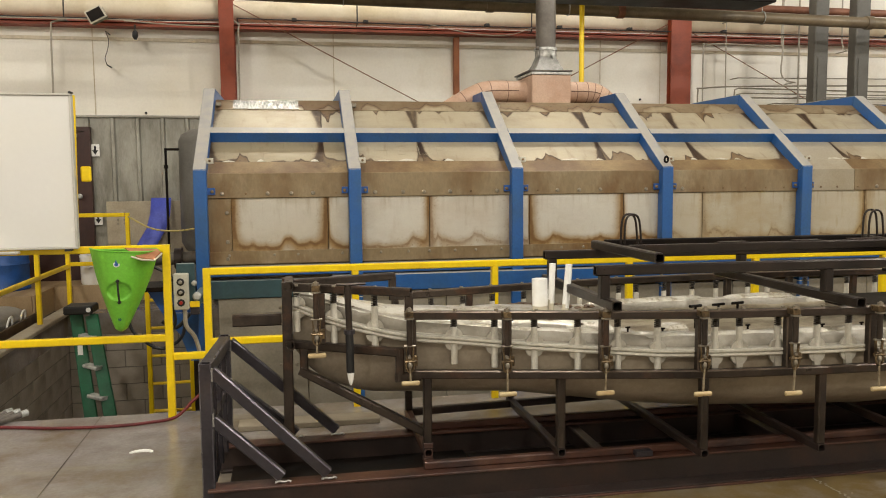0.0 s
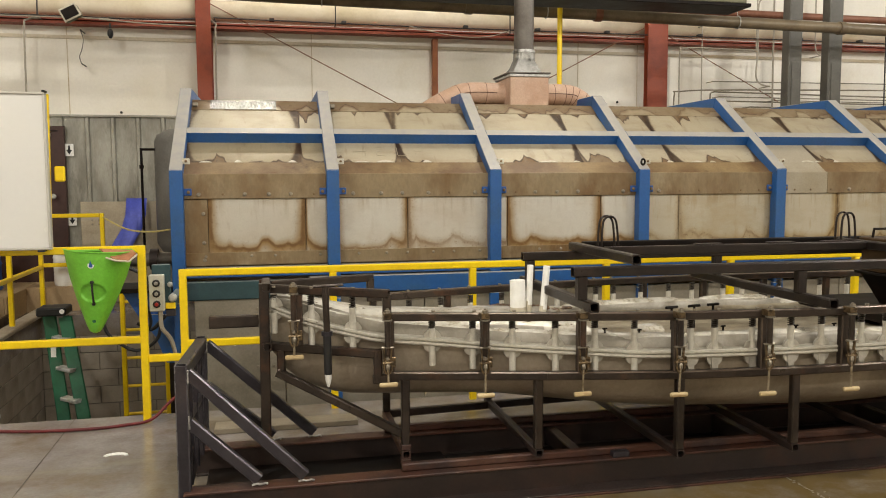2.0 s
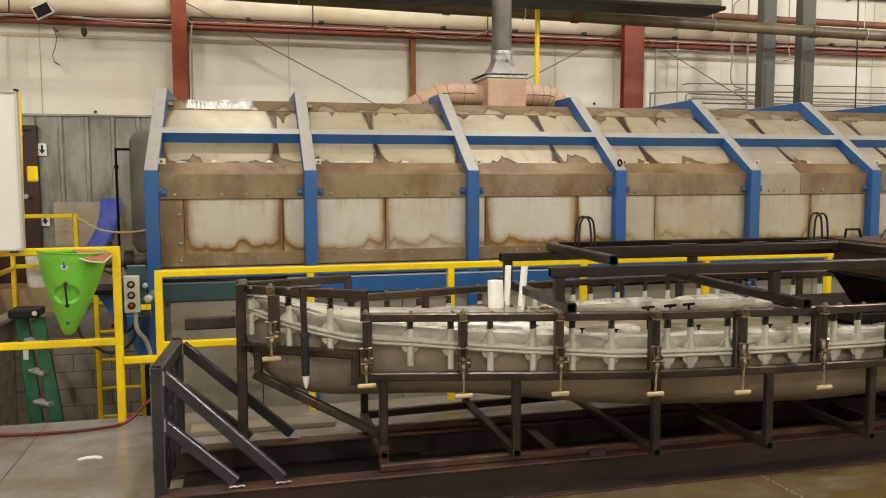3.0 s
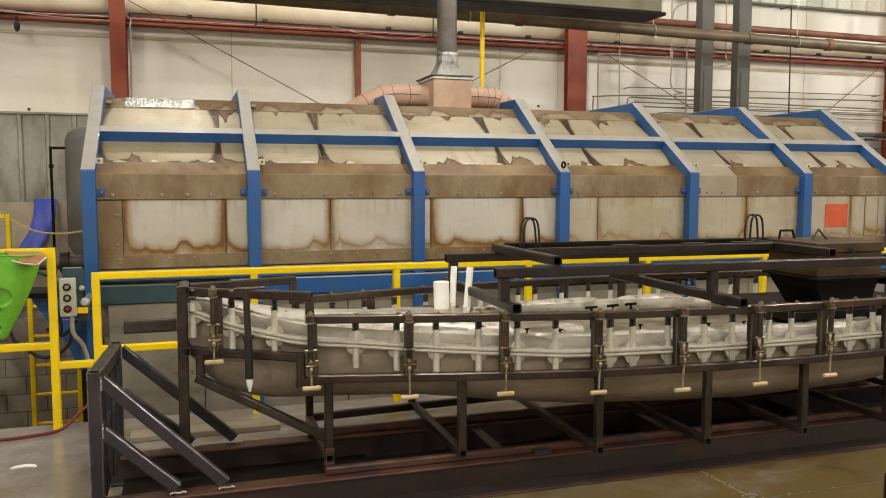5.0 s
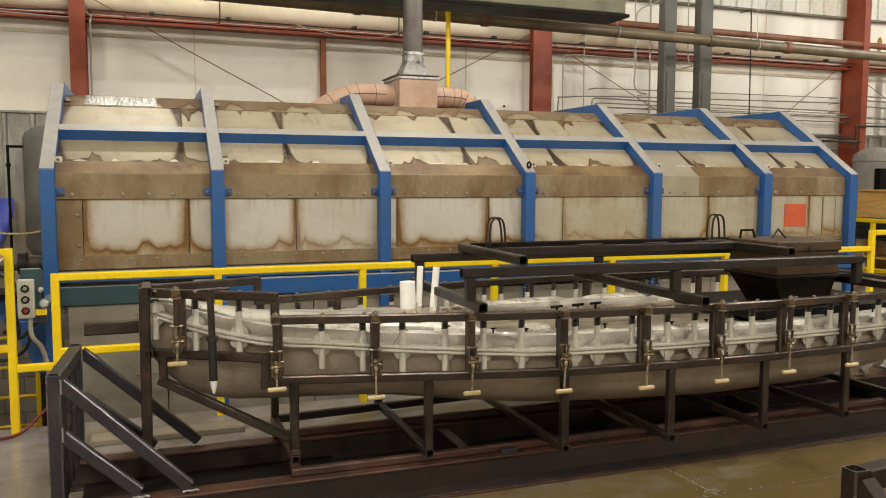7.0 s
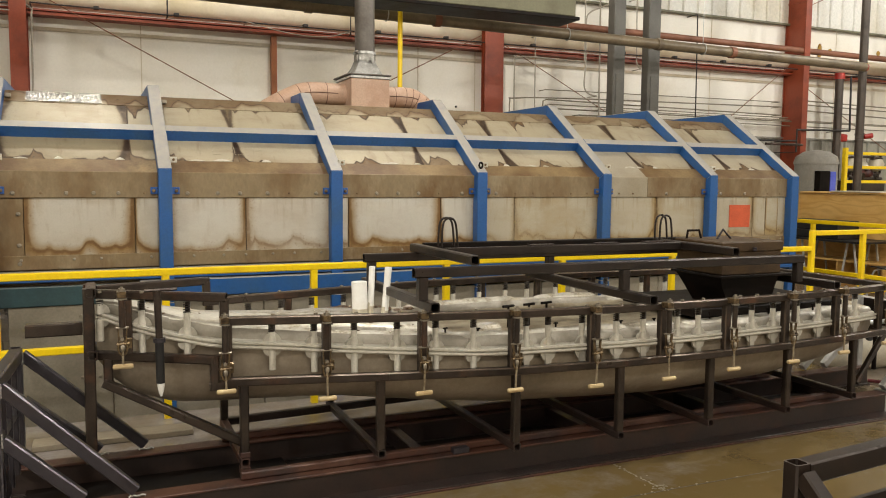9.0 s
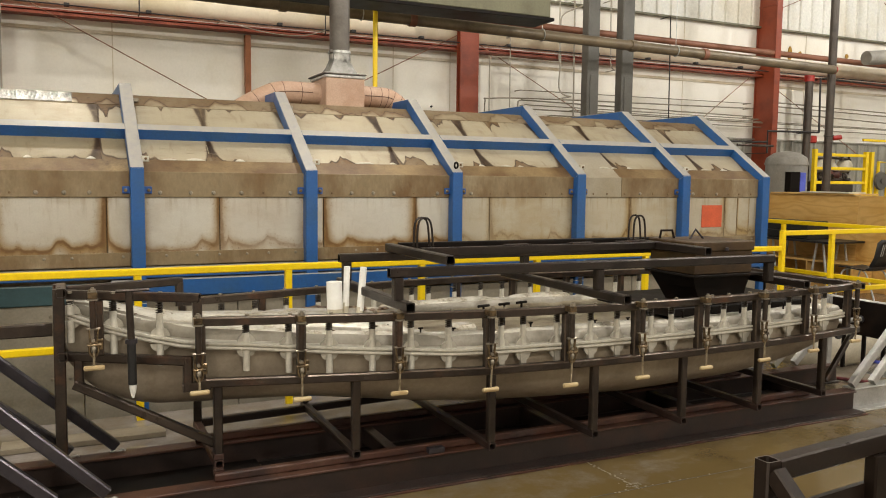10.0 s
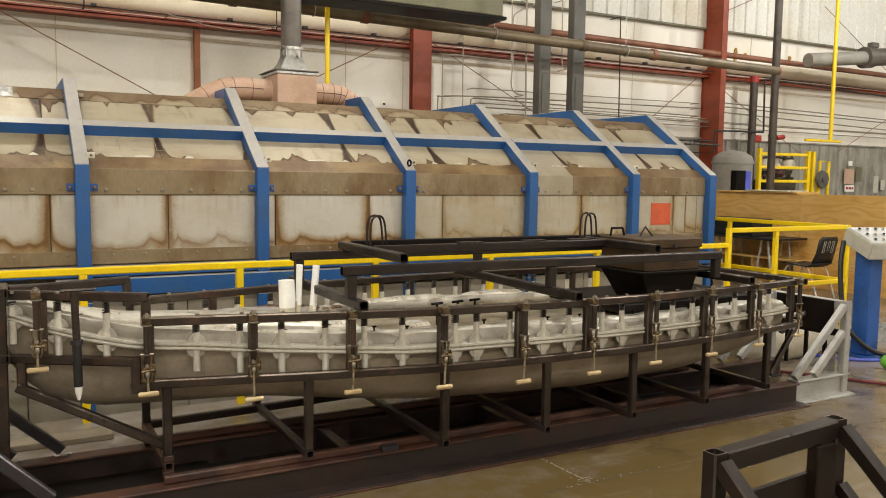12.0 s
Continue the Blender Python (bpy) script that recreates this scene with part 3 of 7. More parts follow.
# floor: a slab round the pit
bm = bmesh.new()
X0, X1, Y0 = -12.0, 22.0, -9.0
for a, b, c, d in ((X0, X1, Y0, PIT[2]), (X0, PIT[0], PIT[2], WALL_Y), (PIT[1], X1, PIT[2], WALL_Y), (PIT[0], PIT[1], PIT[3], WALL_Y)):
    box(a, b, c, d, -0.25, 0, 0, bm)
floor = structure("floor", bm, M["concrete"], "polished grey concrete floor with brown stains", "floor")
structure("pit_floor", box(PIT[0], PIT[1], PIT[2], PIT[3], PIT_Z - 0.1, PIT_Z), M["slab_edge"], "rough concrete floor of the machine pit", "floor")
bm = bmesh.new()
for x0, x1, y0, y1 in ((-1.254, -1.248, Y0, 5.45), (6.1, 6.107, Y0, 5.45), (2.3, X1, 3.127, 3.134)):
    box(x0, x1, y0, y1, 0.0005, 0.0015, 0, bm)
structure("floor_joint", bm, M["joint"], "thin dark saw-cut joints in the concrete floor", "floor joint")

# a pale scrape in the sealer that runs from the skid to the joint
bm = bmesh.new()
for i in range(26):
    t = i / 25
    x, y = 2.575 + 0.02 * t + 0.02 * noise.noise((i * 0.9, 0, 3)), 3.56 - 0.42 * t
    (random.random() < 0.92) and box(x - 0.003 - 0.005 * random.random(), x + 0.003 + 0.005 * random.random(), y - 0.007, y + 0.004, 0.0006, 0.0012, 0, bm)
for i in range(70):
    t = random.random() ** 1.3
    x, y = 2.45 + 2.6 * t + random.uniform(-0.02, 0.02), 3.131 + random.uniform(-0.010, 0.010)
    if i < 26:
        x, y = 2.585 + random.gauss(0, 0.035), 3.15 + abs(random.gauss(0, 0.05))
    w, h = random.uniform(0.002, 0.007), random.uniform(0.002, 0.006)
    box(x - w, x + w, y - h, y + h, 0.0016, 0.0024, 0, bm)
structure("floor_scrape", bm, M["old_plank"], "pale scrape in the floor's sealer", "floor mark")

# pit walls: a core and single blocks on the two faces that show
wall_core = structure("pit_wall_west", box(PIT[0] - 0.2, PIT[0] - 0.012, PIT[2], PIT[3] + 0.2, PIT_Z, -0.25), M["mortar"], "grey concrete block wall of the machine pit", "pit wall")
wall_back = structure("pit_wall_north", box(PIT[0], PIT[1], PIT[3] + 0.012, PIT[3] + 0.2, PIT_Z, -0.25), M["mortar"], "grey concrete block wall of the machine pit", "pit wall")
structure("pit_wall_south", box(PIT[0], PIT[1], PIT[2] - 0.2, PIT[2], PIT_Z, -0.25), M["slab_edge"], "concrete wall of the machine pit below the rail", "pit wall")
structure("pit_wall_east", box(PIT[1], PIT[1] + 0.2, PIT[2], PIT[3], PIT_Z, -0.25), M["slab_edge"], "concrete wall at the far end of the pit", "pit wall")

# raised kerb along the pit's left side
structure("pit_kerb", box(-2.66, -2.50, 5.6, 10.2, 0.002, 0.05, 0.01), M["slab_edge"], "pale concrete kerb along the pit edge", "kerb")

# long wall
wall = structure("wall_north", box(X0, X1, WALL_Y, WALL_Y + 0.25, 0, 7.2), M["liner"], "cream insulated liner wall with stains", "wall")
for n, a in (("wall_south", (X0, X1, Y0 - 0.25, Y0, 0, 7.2)), ("wall_west", (X0 - 0.25, X0, Y0, WALL_Y, 0, 7.2)), ("wall_east", (X1, X1 + 0.25, Y0, WALL_Y, 0, 7.2))):
    structure(n, box(*a), M["liner"], "cream liner wall of the hall", "wall")
# Unseen roof; its dark colour lowers the fill light.
structure("ceiling", box(X0, X1, Y0, WALL_Y, 7.2, 7.4), M["ceiling"], "unseen brown-grey roof of the hall, dark to cut bounce light", "ceiling")


def ribbed(x0, x1, z0, z1, y, pitch=0.3, depth=0.035, bm=None):
    """Corrugated sheet on a wall that faces -y."""
    line = []
    x = x0
    while x < x1:
        for dx, dy in ((0, 0), (pitch * 0.78, 0), (pitch * 0.83, -depth), (pitch * 0.95, -depth)):
            if x + dx < x1:
                line.append((x + dx, y + dy))
        x += pitch
    line.append((x1, y))
    return grid_mesh([[(x, yy, z) for x, yy in line] for z in (z0, z1)], bm)


structure("wainscot", ribbed(-12, -2.45, 0.0, 2.31, WALL_Y - 0.02), M["wainscot"], "grey corrugated metal wainscot, scuffed", "wainscot")
structure("wainscot_2", ribbed(-2.44, 20, 0.0, 2.30, WALL_Y - 0.02), M["wainscot"], "grey corrugated metal wainscot, scuffed and stained", "wainscot")
structure("wainscot_cap", box(-12, 20, WALL_Y - 0.06, WALL_Y - 0.003, 2.31, 2.335), M["wainscot"], "thin metal cap strip over the wainscot", "trim")
structure("upper_liner", ribbed(-12, 20, 4.30, 7.1, WALL_Y - 0.05, 0.3, 0.03), M["roof"], "pale ribbed metal sheeting high on the wall", "wall sheeting")
structure("upper_liner_edge", box(-12, 20, WALL_Y - 0.1, WALL_Y - 0.05, 4.27, 4.30), M["hood"], "dark lower edge of the ribbed sheeting", "trim")

# vertical seams of the liner blankets
bm = bmesh.new()
for x in (-2.37, 0.6, 4.3, 5.2, 8.3, 9.6, 12.5):
    box(x - 0.006, x + 0.006, WALL_Y - 0.006, WALL_Y - 0.002, 2.34, 4.26, 0, bm)
structure("liner_seam", bm, M["girt_white"], "vertical taped seams of the wall liner", "seam")

# girts: red channels with a roll of liner bulging over them
structure("girt_1", prism(bmesh.new(), [(-0.10, -0.036), (0.10, -0.036), (0.10, -0.004), (0.02, -0.004), (0.02, 0.012), (0.10, 0.012), (0.10, 0.030), (-0.10, 0.030)], (-12, WALL_Y - 0.1, 3.445), (20, WALL_Y - 0.1, 3.445)), M["red_steel"], "red-oxide steel wall girt", "girt")
prof = [(0.11 * math.cos(a) , 0.125 * math.sin(a)) for a in [math.pi * 2 * i / 14 for i in range(14)]]
structure("liner_bulge", prism(bmesh.new(), prof, (-12, WALL_Y - 0.03, 3.66), (20, WALL_Y - 0.03, 3.66)), M["bulge"], "cream liner blanket bulging over the girt, darkened for shade", "wall liner", True)
# Tan strip in place of the shadow under the girt.
structure("girt_shadow_strip", box(-12, 20, WALL_Y - 0.02, WALL_Y - 0.003, 3.26, 3.30), M["girt_white"], "tan strip drawn as the shade below the girt", "trim")


def column(x, w, name, mat="red_steel", top=7.1, y=WALL_Y - 0.32, d=0.28):
    """A wide-flange column: two flanges and a web."""
    bm = box(x - w / 2, x + w / 2, y, y + 0.018, 0, top, 0.003)
    box(x - w / 2, x + w / 2, y + d - 0.018, y + d, 0, top, 0, bm)
    box(x - 0.008, x + 0.008, y + 0.018, y + d - 0.018, 0, top, 0, bm)
    return structure(name, bm, M[mat], "red-oxide painted steel wide-flange column", "column")


column(-0.73, 0.18, "column_1")
column(5.36, 0.30, "column_2", d=0.12)
# the outer column is deeper and shows its side
bm = box(11.24, 11.37, 10.34, 10.36, 0, 7.1, 0.003)
box(11.24, 11.37, 10.76, 10.78, 0, 7.1, 0, bm)
box(11.26, 11.28, 10.36, 10.76, 0, 7.1, 0, bm)
for z in (3.62, 4.62):
    box(11.245, 11.262, 10.36, 10.76, z, z + 0.02, 0, bm)
structure("column_3", bm, M["red_steel"], "deep red-oxide painted steel column", "column")
structure("wall_post", box(2.20, 2.27, WALL_Y - 0.10, WALL_Y - 0.004, 2.3, 3.39, 0.004), M["brown_steel"], "narrow rust-brown steel post on the wall", "post")

# brace rods
bm = bmesh.new()
YB = WALL_Y - 0.2
for a, b in (((-0.67, 3.72), (1.75, 2.49)), ((5.22, 3.62), (3.55, 2.76)), ((5.50, 3.55), (7.6, 2.5)), ((11.1, 3.5), (9.5, 2.35)), ((11.4, 3.3), (13.9, 2.05)), ((11.3, 4.5), (13.0, 5.2)), ((14.3, 5.0), (17.0, 3.6)), ((17.5, 3.35), (15.0, 2.2))):
    rod((a[0], YB, a[1]), (b[0], YB, b[1]), 0.0065, 8, bm)
structure("brace_rod", bm, M["pipe_brown"], "thin dark steel wall bracing rods", "brace rods")

# door
door = structure("door_1", box(-3.38, -2.50, WALL_Y - 0.09, WALL_Y - 0.05, 0.01, 2.13, 0.004), M["door"], "dark brown steel door, closed", "door")
bm = box(-2.50, -2.43, WALL_Y - 0.12, WALL_Y - 0.03, 0, 2.19)
box(-3.45, -3.38, WALL_Y - 0.12, WALL_Y - 0.03, 0, 2.19, 0, bm)
box(-3.38, -2.50, WALL_Y - 0.12, WALL_Y - 0.03, 2.135, 2.19, 0, bm)
part("door_frame", bm, M["door"], door)
part("door_closer", box(-2.72, -2.58, WALL_Y - 0.13, WALL_Y - 0.09, 2.06, 2.10, 0.004), M["galv"], door, "pale metal door closer")
part("door_knob", lathe([(0.012, 0), (0.012, -0.03), (0.03, -0.04), (0.034, -0.06), (0.02, -0.075)], (-2.57, WALL_Y - 0.09, 1.33), 14, "y"), M["galv"], door, "round metal knob", True)

# unseen high-bay lamps
for x, y, power in LAMPS:
    f = thing("high_bay_lamp", (x, y, LAMP_Z), "round high-bay lamp hung out of view to light the hall", "lamp", "high-bay lamps")
    part("reflector", lathe([(0.10, 0.34), (0.13, 0.33), (0.32, 0.02), (0.31, 0.015), (0.12, 0.30)], (x, y, LAMP_Z), 24), M["galv"], f, "", True)
    part("cord", rod((x, y, LAMP_Z + 0.34), (x, y, 7.2), 0.012), M["cable"], f)
    la = bpy.data.lights.new("lamp_light", "POINT")
    la.shadow_soft_size, la.energy, la.color = 0.16, power, LAMP_COLOUR if x < 10 else LAMP_COOL
    o = new("lamp_light", la)
    o.matrix_world = pose(x, y, LAMP_Z - 0.2)

# ---- overhead services ----
pipe = thing("overhead_pipe", (0, 8.75, 3.35), "olive-brown overhead pipe with couplings, hung on rods", "pipe")
part("pipe_run", rod((-8, 8.75, 3.55), (10.75, 8.75, 3.284), 0.066, 18), M["pipe_olive"], pipe, "", True)
for x in (2.2, 3.72, 6.9, 8.15):
    part("coupling", rod((x - 0.04, 8.75, 3.437 - 0.0142 * (x - 0.04)), (x + 0.04, 8.75, 3.437 - 0.0142 * (x + 0.04)), 0.079, 18), M["pipe_brown"] if x in (3.72, 8.15) else M["pipe_olive"], pipe, "", True)
for x in (0.6, 3.1, 5.49, 7.64):
    z = 3.437 - 0.0142 * x
    part("hanger", bent([(x, 8.75 + 0.073 * math.cos(radians(a)), z + 0.073 * math.sin(radians(a))) for a in range(0, 360, 24)], 0.007, 6, None, True), M["galv"], pipe, "pale wire ring round the pipe", True)
    part("hanger_rod", rod((x, 8.75, z + 0.073), (x, 8.75, 7.2), 0.005, 6), M["galv"], pipe)
part("end_cap", rod((10.755, 8.75, 3.284), (10.775, 8.75, 3.284), 0.062, 16), M["red"], pipe, "red painted end cap", True)

riser = thing("riser_pipe", (11.02, 9.0, 0), "dark riser pipe with a red valve", "pipe")
part("riser", rod((11.02, 9.0, 0.0), (11.02, 9.0, 7.2), 0.062, 16), M["pipe_dark"], riser, "", True)
part("valve", lathe([(0.072, -0.06), (0.072, -0.04), (0.064, -0.035), (0.064, 0.035), (0.072, 0.04), (0.072, 0.06)], (11.02, 9.0, 2.25), 14), M["pipe_dark"], riser, "dark valve body", True)
part("valve_wheel", rod((11.07, 8.96, 2.26), (11.19, 8.91, 2.28), 0.038, 12), M["red"], riser, "red valve wheel")

p2 = thing("wall_pipe", (0, WALL_Y - 0.35, 3.8), "slim red-brown pipe along the wall", "pipe")
part("pipe_run", rod((4.5, WALL_Y - 0.4, 3.84), (20, WALL_Y - 0.4, 3.74), 0.05, 14), M["pipe_brown"], p2, "", True)
part("end_elbow", rod((12.17, 10.4, 3.36), (12.17, 10.4, 3.47), 0.085, 16), M["red"], p2, "red painted elbow", True)
part("drop_pipe", rod((12.17, 10.4, 3.36), (12.17, 10.4, 0.0), 0.07, 16), M["pipe_dark"], p2, "dark drop pipe", True)
part("valve", box(12.20, 12.36, 10.32, 10.42, 2.27, 2.40, 0.02), M["red"], p2, "red valve body")

duct = thing("overhead_duct", (2, 8.2, 3.4), "long dark olive box duct under the roof", "duct")
part("body", box(-1.6, 5.13, 8.0, 8.36, 3.41, 4.1, 0.01), M["hood"], duct)
for x in (-1.2, 1.0, 3.2, 5.0):
    part("hanger", rod((x, 8.18, 4.1), (x, 8.18, 7.2), 0.012), M["cable"], duct)
# The duct's underside is a separate plate, coloured black.
part("underside", box(-1.6, 5.165, 7.97, 8.42, 3.37, 3.406, 0.004), M["black_steel"], duct, "black plate under the duct")

wp = thing("large_pipe", (15, 9.8, 3.9), "thick pale pipe with a dark flange", "pipe")
part("pipe_run", rod((12.97, 9.9, 3.77), (17.5, 9.3, 4.20), 0.125, 20), M["tank"], wp, "", True)
part("flange", rod((14.30, 9.72, 3.90), (14.50, 9.70, 3.92), 0.20, 20), M["pipe_grey"], wp, "grey pipe flange", True)
part("coupling", rod((14.52, 9.70, 3.92), (14.95, 9.64, 3.96), 0.165, 20), M["pipe_grey"], wp, "grey pipe coupling", True)
part("coupling_lug", box(14.42, 14.62, 9.62, 9.74, 4.10, 4.19, 0.01), M["pipe_grey"], wp)

yp = thing("yellow_pipe", (13.4, 9.7, 2), "slim yellow gas pipe dropping from the roof", "pipe")
part("pipe_run", rod((13.45, 9.7, 2.3), (13.45, 9.7, 7.2), 0.036, 12), M["yellow"], yp, "", True)
part("bracket", bar((12.75, 9.7, 2.31), (13.75, 9.7, 2.31), 0.04), M["yellow"], yp)
yq = thing("yellow_pipe", (2.73, 8.1, 2), "slim yellow gas pipe behind the oven", "pipe")
part("pipe_run", rod((3.19, 8.55, 2.1), (3.19, 8.55, 7.2), 0.028, 12), M["yellow"], yq, "", True)

for x, w in ((6.645, 0.19), (7.23, 0.20)):
    c = thing("hoist_column", (x, 9.4, 0), "grey steel box column behind the oven", "column", "grey columns")
    part("shaft", box(x - w / 2, x + w / 2, 9.25, 9.41, 0, 7.1, 0.012), M["column_grey"], c)
    part("cover", box(x - w / 2 + 0.04, x + w / 2 - 0.04, 9.238, 9.25, 0, 3.0, 0.003), M["column_grey"], c)

# ---- the oven ----
OV_Y = 6.2
oven = thing("oven", (3.0, 7.7, PIT_Z), "long blue-framed rotomoulding oven with heat-stained steel panels", "oven")
RIBS = [-0.66, 0.49, 1.785, 3.075, 4.36, 5.62, 6.70]
RW = 0.095
PROFILE = [(6.2, 0.62), (6.2, 1.607), (7.22, 2.31), (8.2, 2.31), (9.2, 1.607), (9.2, 0.62)]
RD = 0.11  # rib depth


def inset(profile, d):
    out = []
    for (y, z) in profile:
        out.append((7.7 + (y - 7.7) * (1 - d / 1.5), z if z < 1 else (z - d * (0.55 if z < 2 else 1.0))))
    return out


INNER = inset(PROFILE, RD)
for x in RIBS:
    for name, i in (("rib_post", 0), ("rib_slope", 1), ("rib_top", 2), ("rib_slope", 3), ("rib_post", 4)):
        a, b, c, d = PROFILE[i], PROFILE[i + 1], INNER[i + 1], INNER[i]
        bm = plate([(x - RW / 2, *a), (x - RW / 2, *b), (x - RW / 2, *c), (x - RW / 2, *d)], RW, (1, 0, 0))
        bmesh.ops.bevel(bm, geom=bm.edges[:], offset=0.004, segments=1, affect="EDGES")
        part(name, bm, M["blue"], oven)
    part("rib_leg", box(x - RW / 2, x + RW / 2, OV_Y, OV_Y + RD, PIT_Z, 0.617, 0.004), M["blue"], oven)

# rails between the ribs
MID = (6.66, 1.925)
for x0, x1 in zip(RIBS, RIBS[1:]):
    a, b = x0 + RW / 2, x1 - RW / 2
    sl = Vector((0, 1.02, 0.703)).normalized()
    nn = Vector((0, -0.703, 1.02)).normalized()
    m = Vector((0, *MID))
    pts = [m - sl * 0.04, m + sl * 0.04, m + sl * 0.04 - nn * 0.10, m - sl * 0.04 - nn * 0.10]
    part("mid_rail", plate([(a, p.y, p.z) for p in pts], b - a, (1, 0, 0)), M["blue"], oven)
part("sill_beam", box(-0.7, 6.75, OV_Y + 0.012, OV_Y + 0.2, 0.80, 0.875, 0.006), M["blue"], oven)
part("base_beam", box(0.30, 6.75, OV_Y - 0.03, OV_Y + 0.06, 0.66, 0.79, 0.006), M["blue"], oven)
part("base_beam", box(-0.7, 0.295, OV_Y + 0.022, OV_Y + 0.09, 0.63, 0.77, 0.006), M["teal"], oven, "dull teal base beam")

PY = OV_Y + 0.085  # face of the panels


def slope_pt(s):
    """A place on the sloped skin: s from 0 at the eave to 1 at the ridge."""
    e, t = Vector((0, OV_Y + 0.082, 1.568)), Vector((0, 7.25, 2.207))
    return e + (t - e) * s


SPLITS = [0.80, 0.455, 0.735, 0.27, 0.5, 0.55]
SPLIT2 = [0.82, 0.44, 0.66, 0.30, 0.42, 0.35]
for k, (x0, x1) in enumerate(zip(RIBS, RIBS[1:])):
    a, b = x0 + RW / 2 - 0.02, x1 - RW / 2 + 0.02
    a0 = a + (0.19 if k == 0 else 0.0)
    if k == 0:
        part("end_plate", box(a, a0 - 0.004, PY - 0.004, PY + 0.02, 0.885, 1.385), M["scale_brown"], oven, "brown-stained plate at the oven's end")
        for z in (1.28, 1.06, 0.93):
            part("bolt", lathe([(0.015, 0), (0.015, -0.006), (0.009, -0.011)], (a0 - 0.035, PY - 0.004, z), 8, "y"), M["bolt"], oven)
    s = a0 + (b - a0) * SPLITS[k]
    bits = [(a0, s - 0.003), (s + 0.003, b)]
    if k == 2:
        bits = [(a0, a0 + 0.09), (a0 + 0.096, s - 0.003), (s + 0.003, b)]
    for p, q in bits:
        part("side_panel", box(p, q, PY, PY + 0.02, 0.96, 1.40, 0.002), M["panel_low_dark" if k == 0 else "panel_low" if k < 3 else "panel_soft"], oven)
    clean = a + (b - a) * 0.40 if k == 4 else a
    if k == 4:
        part("bolt_band", box(a, clean - 0.001, PY - 0.014, PY + 0.01, 1.390, 1.581, 0.005), M["clean_sheet"], oven, "clean tan bolted band")
    part("bolt_band", box(clean, b, PY - 0.014, PY + 0.01, 1.390, 1.581, 0.005), M["scale_brown"], oven, "brown-stained bolted band")
    part("bottom_band", box(a, b, PY - 0.010, PY + 0.01, 0.885, 0.985, 0.003), M["scale_brown"], oven, "brown-stained bolted band")
    n = 6
    for i in range(n):
        x = a + 0.05 + (b - a - 0.1) * (i + 0.5) / n + random.uniform(-0.02, 0.02)
        if random.random() < 0.42:
            part("bolt", lathe([(0.016, 0), (0.016, -0.006), (0.009, -0.011)], (x, PY - 0.013, 1.425), 8, "y"), M["bolt"], oven)
        else:
            part("bolt", lathe([(0.009, 0), (0.009, -0.005), (0.005, -0.007)], (x, PY - 0.013, 1.425), 8, "y"), M["scale_dark"], oven, "small dark bolt")
        if random.random() < 0.8:
            part("bolt", lathe([(0.011, 0), (0.011, -0.006), (0.006, -0.009)], (x + 0.04, PY - 0.009, 0.955), 8, "y"), M["bolt"], oven)
    # eave fold, lower and upper sloped sheets
    def sheet(p, q, s0, s1, mat, name, lift=0.0):
        u, v = slope_pt(s0), slope_pt(s1)
        nn = Vector((0, -0.68, 1.0)).normalized() * lift
        return part(name, plate([(p, u.y + nn.y, u.z + nn.z), (q, u.y + nn.y, u.z + nn.z), (q, v.y + nn.y, v.z + nn.z), (p, v.y + nn.y, v.z + nn.z)], 0.02, (0, 0.56, -0.83)), mat, oven)
    if k == 4:
        sheet(a, clean - 0.001, 0.004, 0.15, M["clean_sheet"], "eave_strip", 0.004)
    sheet(clean, b, 0.004, 0.15, M["scale_dark"], "eave_strip", 0.004)
    t = a + (b - a) * SPLIT2[k]
    for p, q in ((a, t - 0.001), (t + 0.001, b)):
        sheet(p, q, 0.14, 0.46, M["panel_slope_dark" if k == 0 else "clean_sheet" if k == 4 and p == a else "panel_slope"], "slope_panel")
        sheet(p, q, 0.464, 0.88, M["panel_top"], "top_panel")
    sheet(a, b, 0.865, 1.012, M["ridge_sheet"], "ridge_strip", 0.004)
    # scraped bright patches along the eave strip
    for i in range(3):
        x, w = a + (b - a) * random.uniform(0.1, 0.9), random.uniform(0.03, 0.08)
        c, up = slope_pt(0.152), slope_pt(0.152 + random.uniform(0.016, 0.03)) - slope_pt(0.152)
        rim = [(x - w, 0.0), (x - 0.6 * w, 0.6), (x - 0.1 * w, 1.0), (x + 0.5 * w, 0.7), (x + w, 0.0)]
        part("scrape", plate([(q, c.y + up.y * h, c.z + up.z * h + 0.0045) for q, h in rim], 0.0035, (0, 0.56, -0.83)), M["scraped"], oven, "bright scraped patch")
    if k == 0:
        sheet(a + 0.17, a + 0.72, 0.872, 1.008, M["crinkled"], "crinkled_film", 0.008)
    # corner lugs
    for x in (a + 0.055, b - 0.05):
        if x < RIBS[-1] - 0.1:
            inner = -0.018 if x < (a + b) / 2 else 0.018
            part("lug", box(x - 0.022 + min(inner, 0), x + 0.022 + max(inner, 0), PY - 0.030, PY - 0.014, 1.418, 1.47, 0.003), M["blue_plain"], oven, "small bolted lug")
            part("bolt", lathe([(0.013, 0), (0.013, -0.008), (0.008, -0.013)], (x, PY - 0.030, 1.443), 8, "y"), M["scale_dark"], oven, "dark bolt")
    part("lug", box(a + 0.01, a + 0.065, OV_Y + 0.09, OV_Y + 0.14, 1.652, 1.695, 0.003), M["scraped"], oven)
    part("bolt", lathe([(0.010, 0), (0.010, -0.007), (0.006, -0.011)], (a + 0.040, OV_Y + 0.09, 1.674), 8, "y"), M["scale_dark"], oven, "dark bolt")
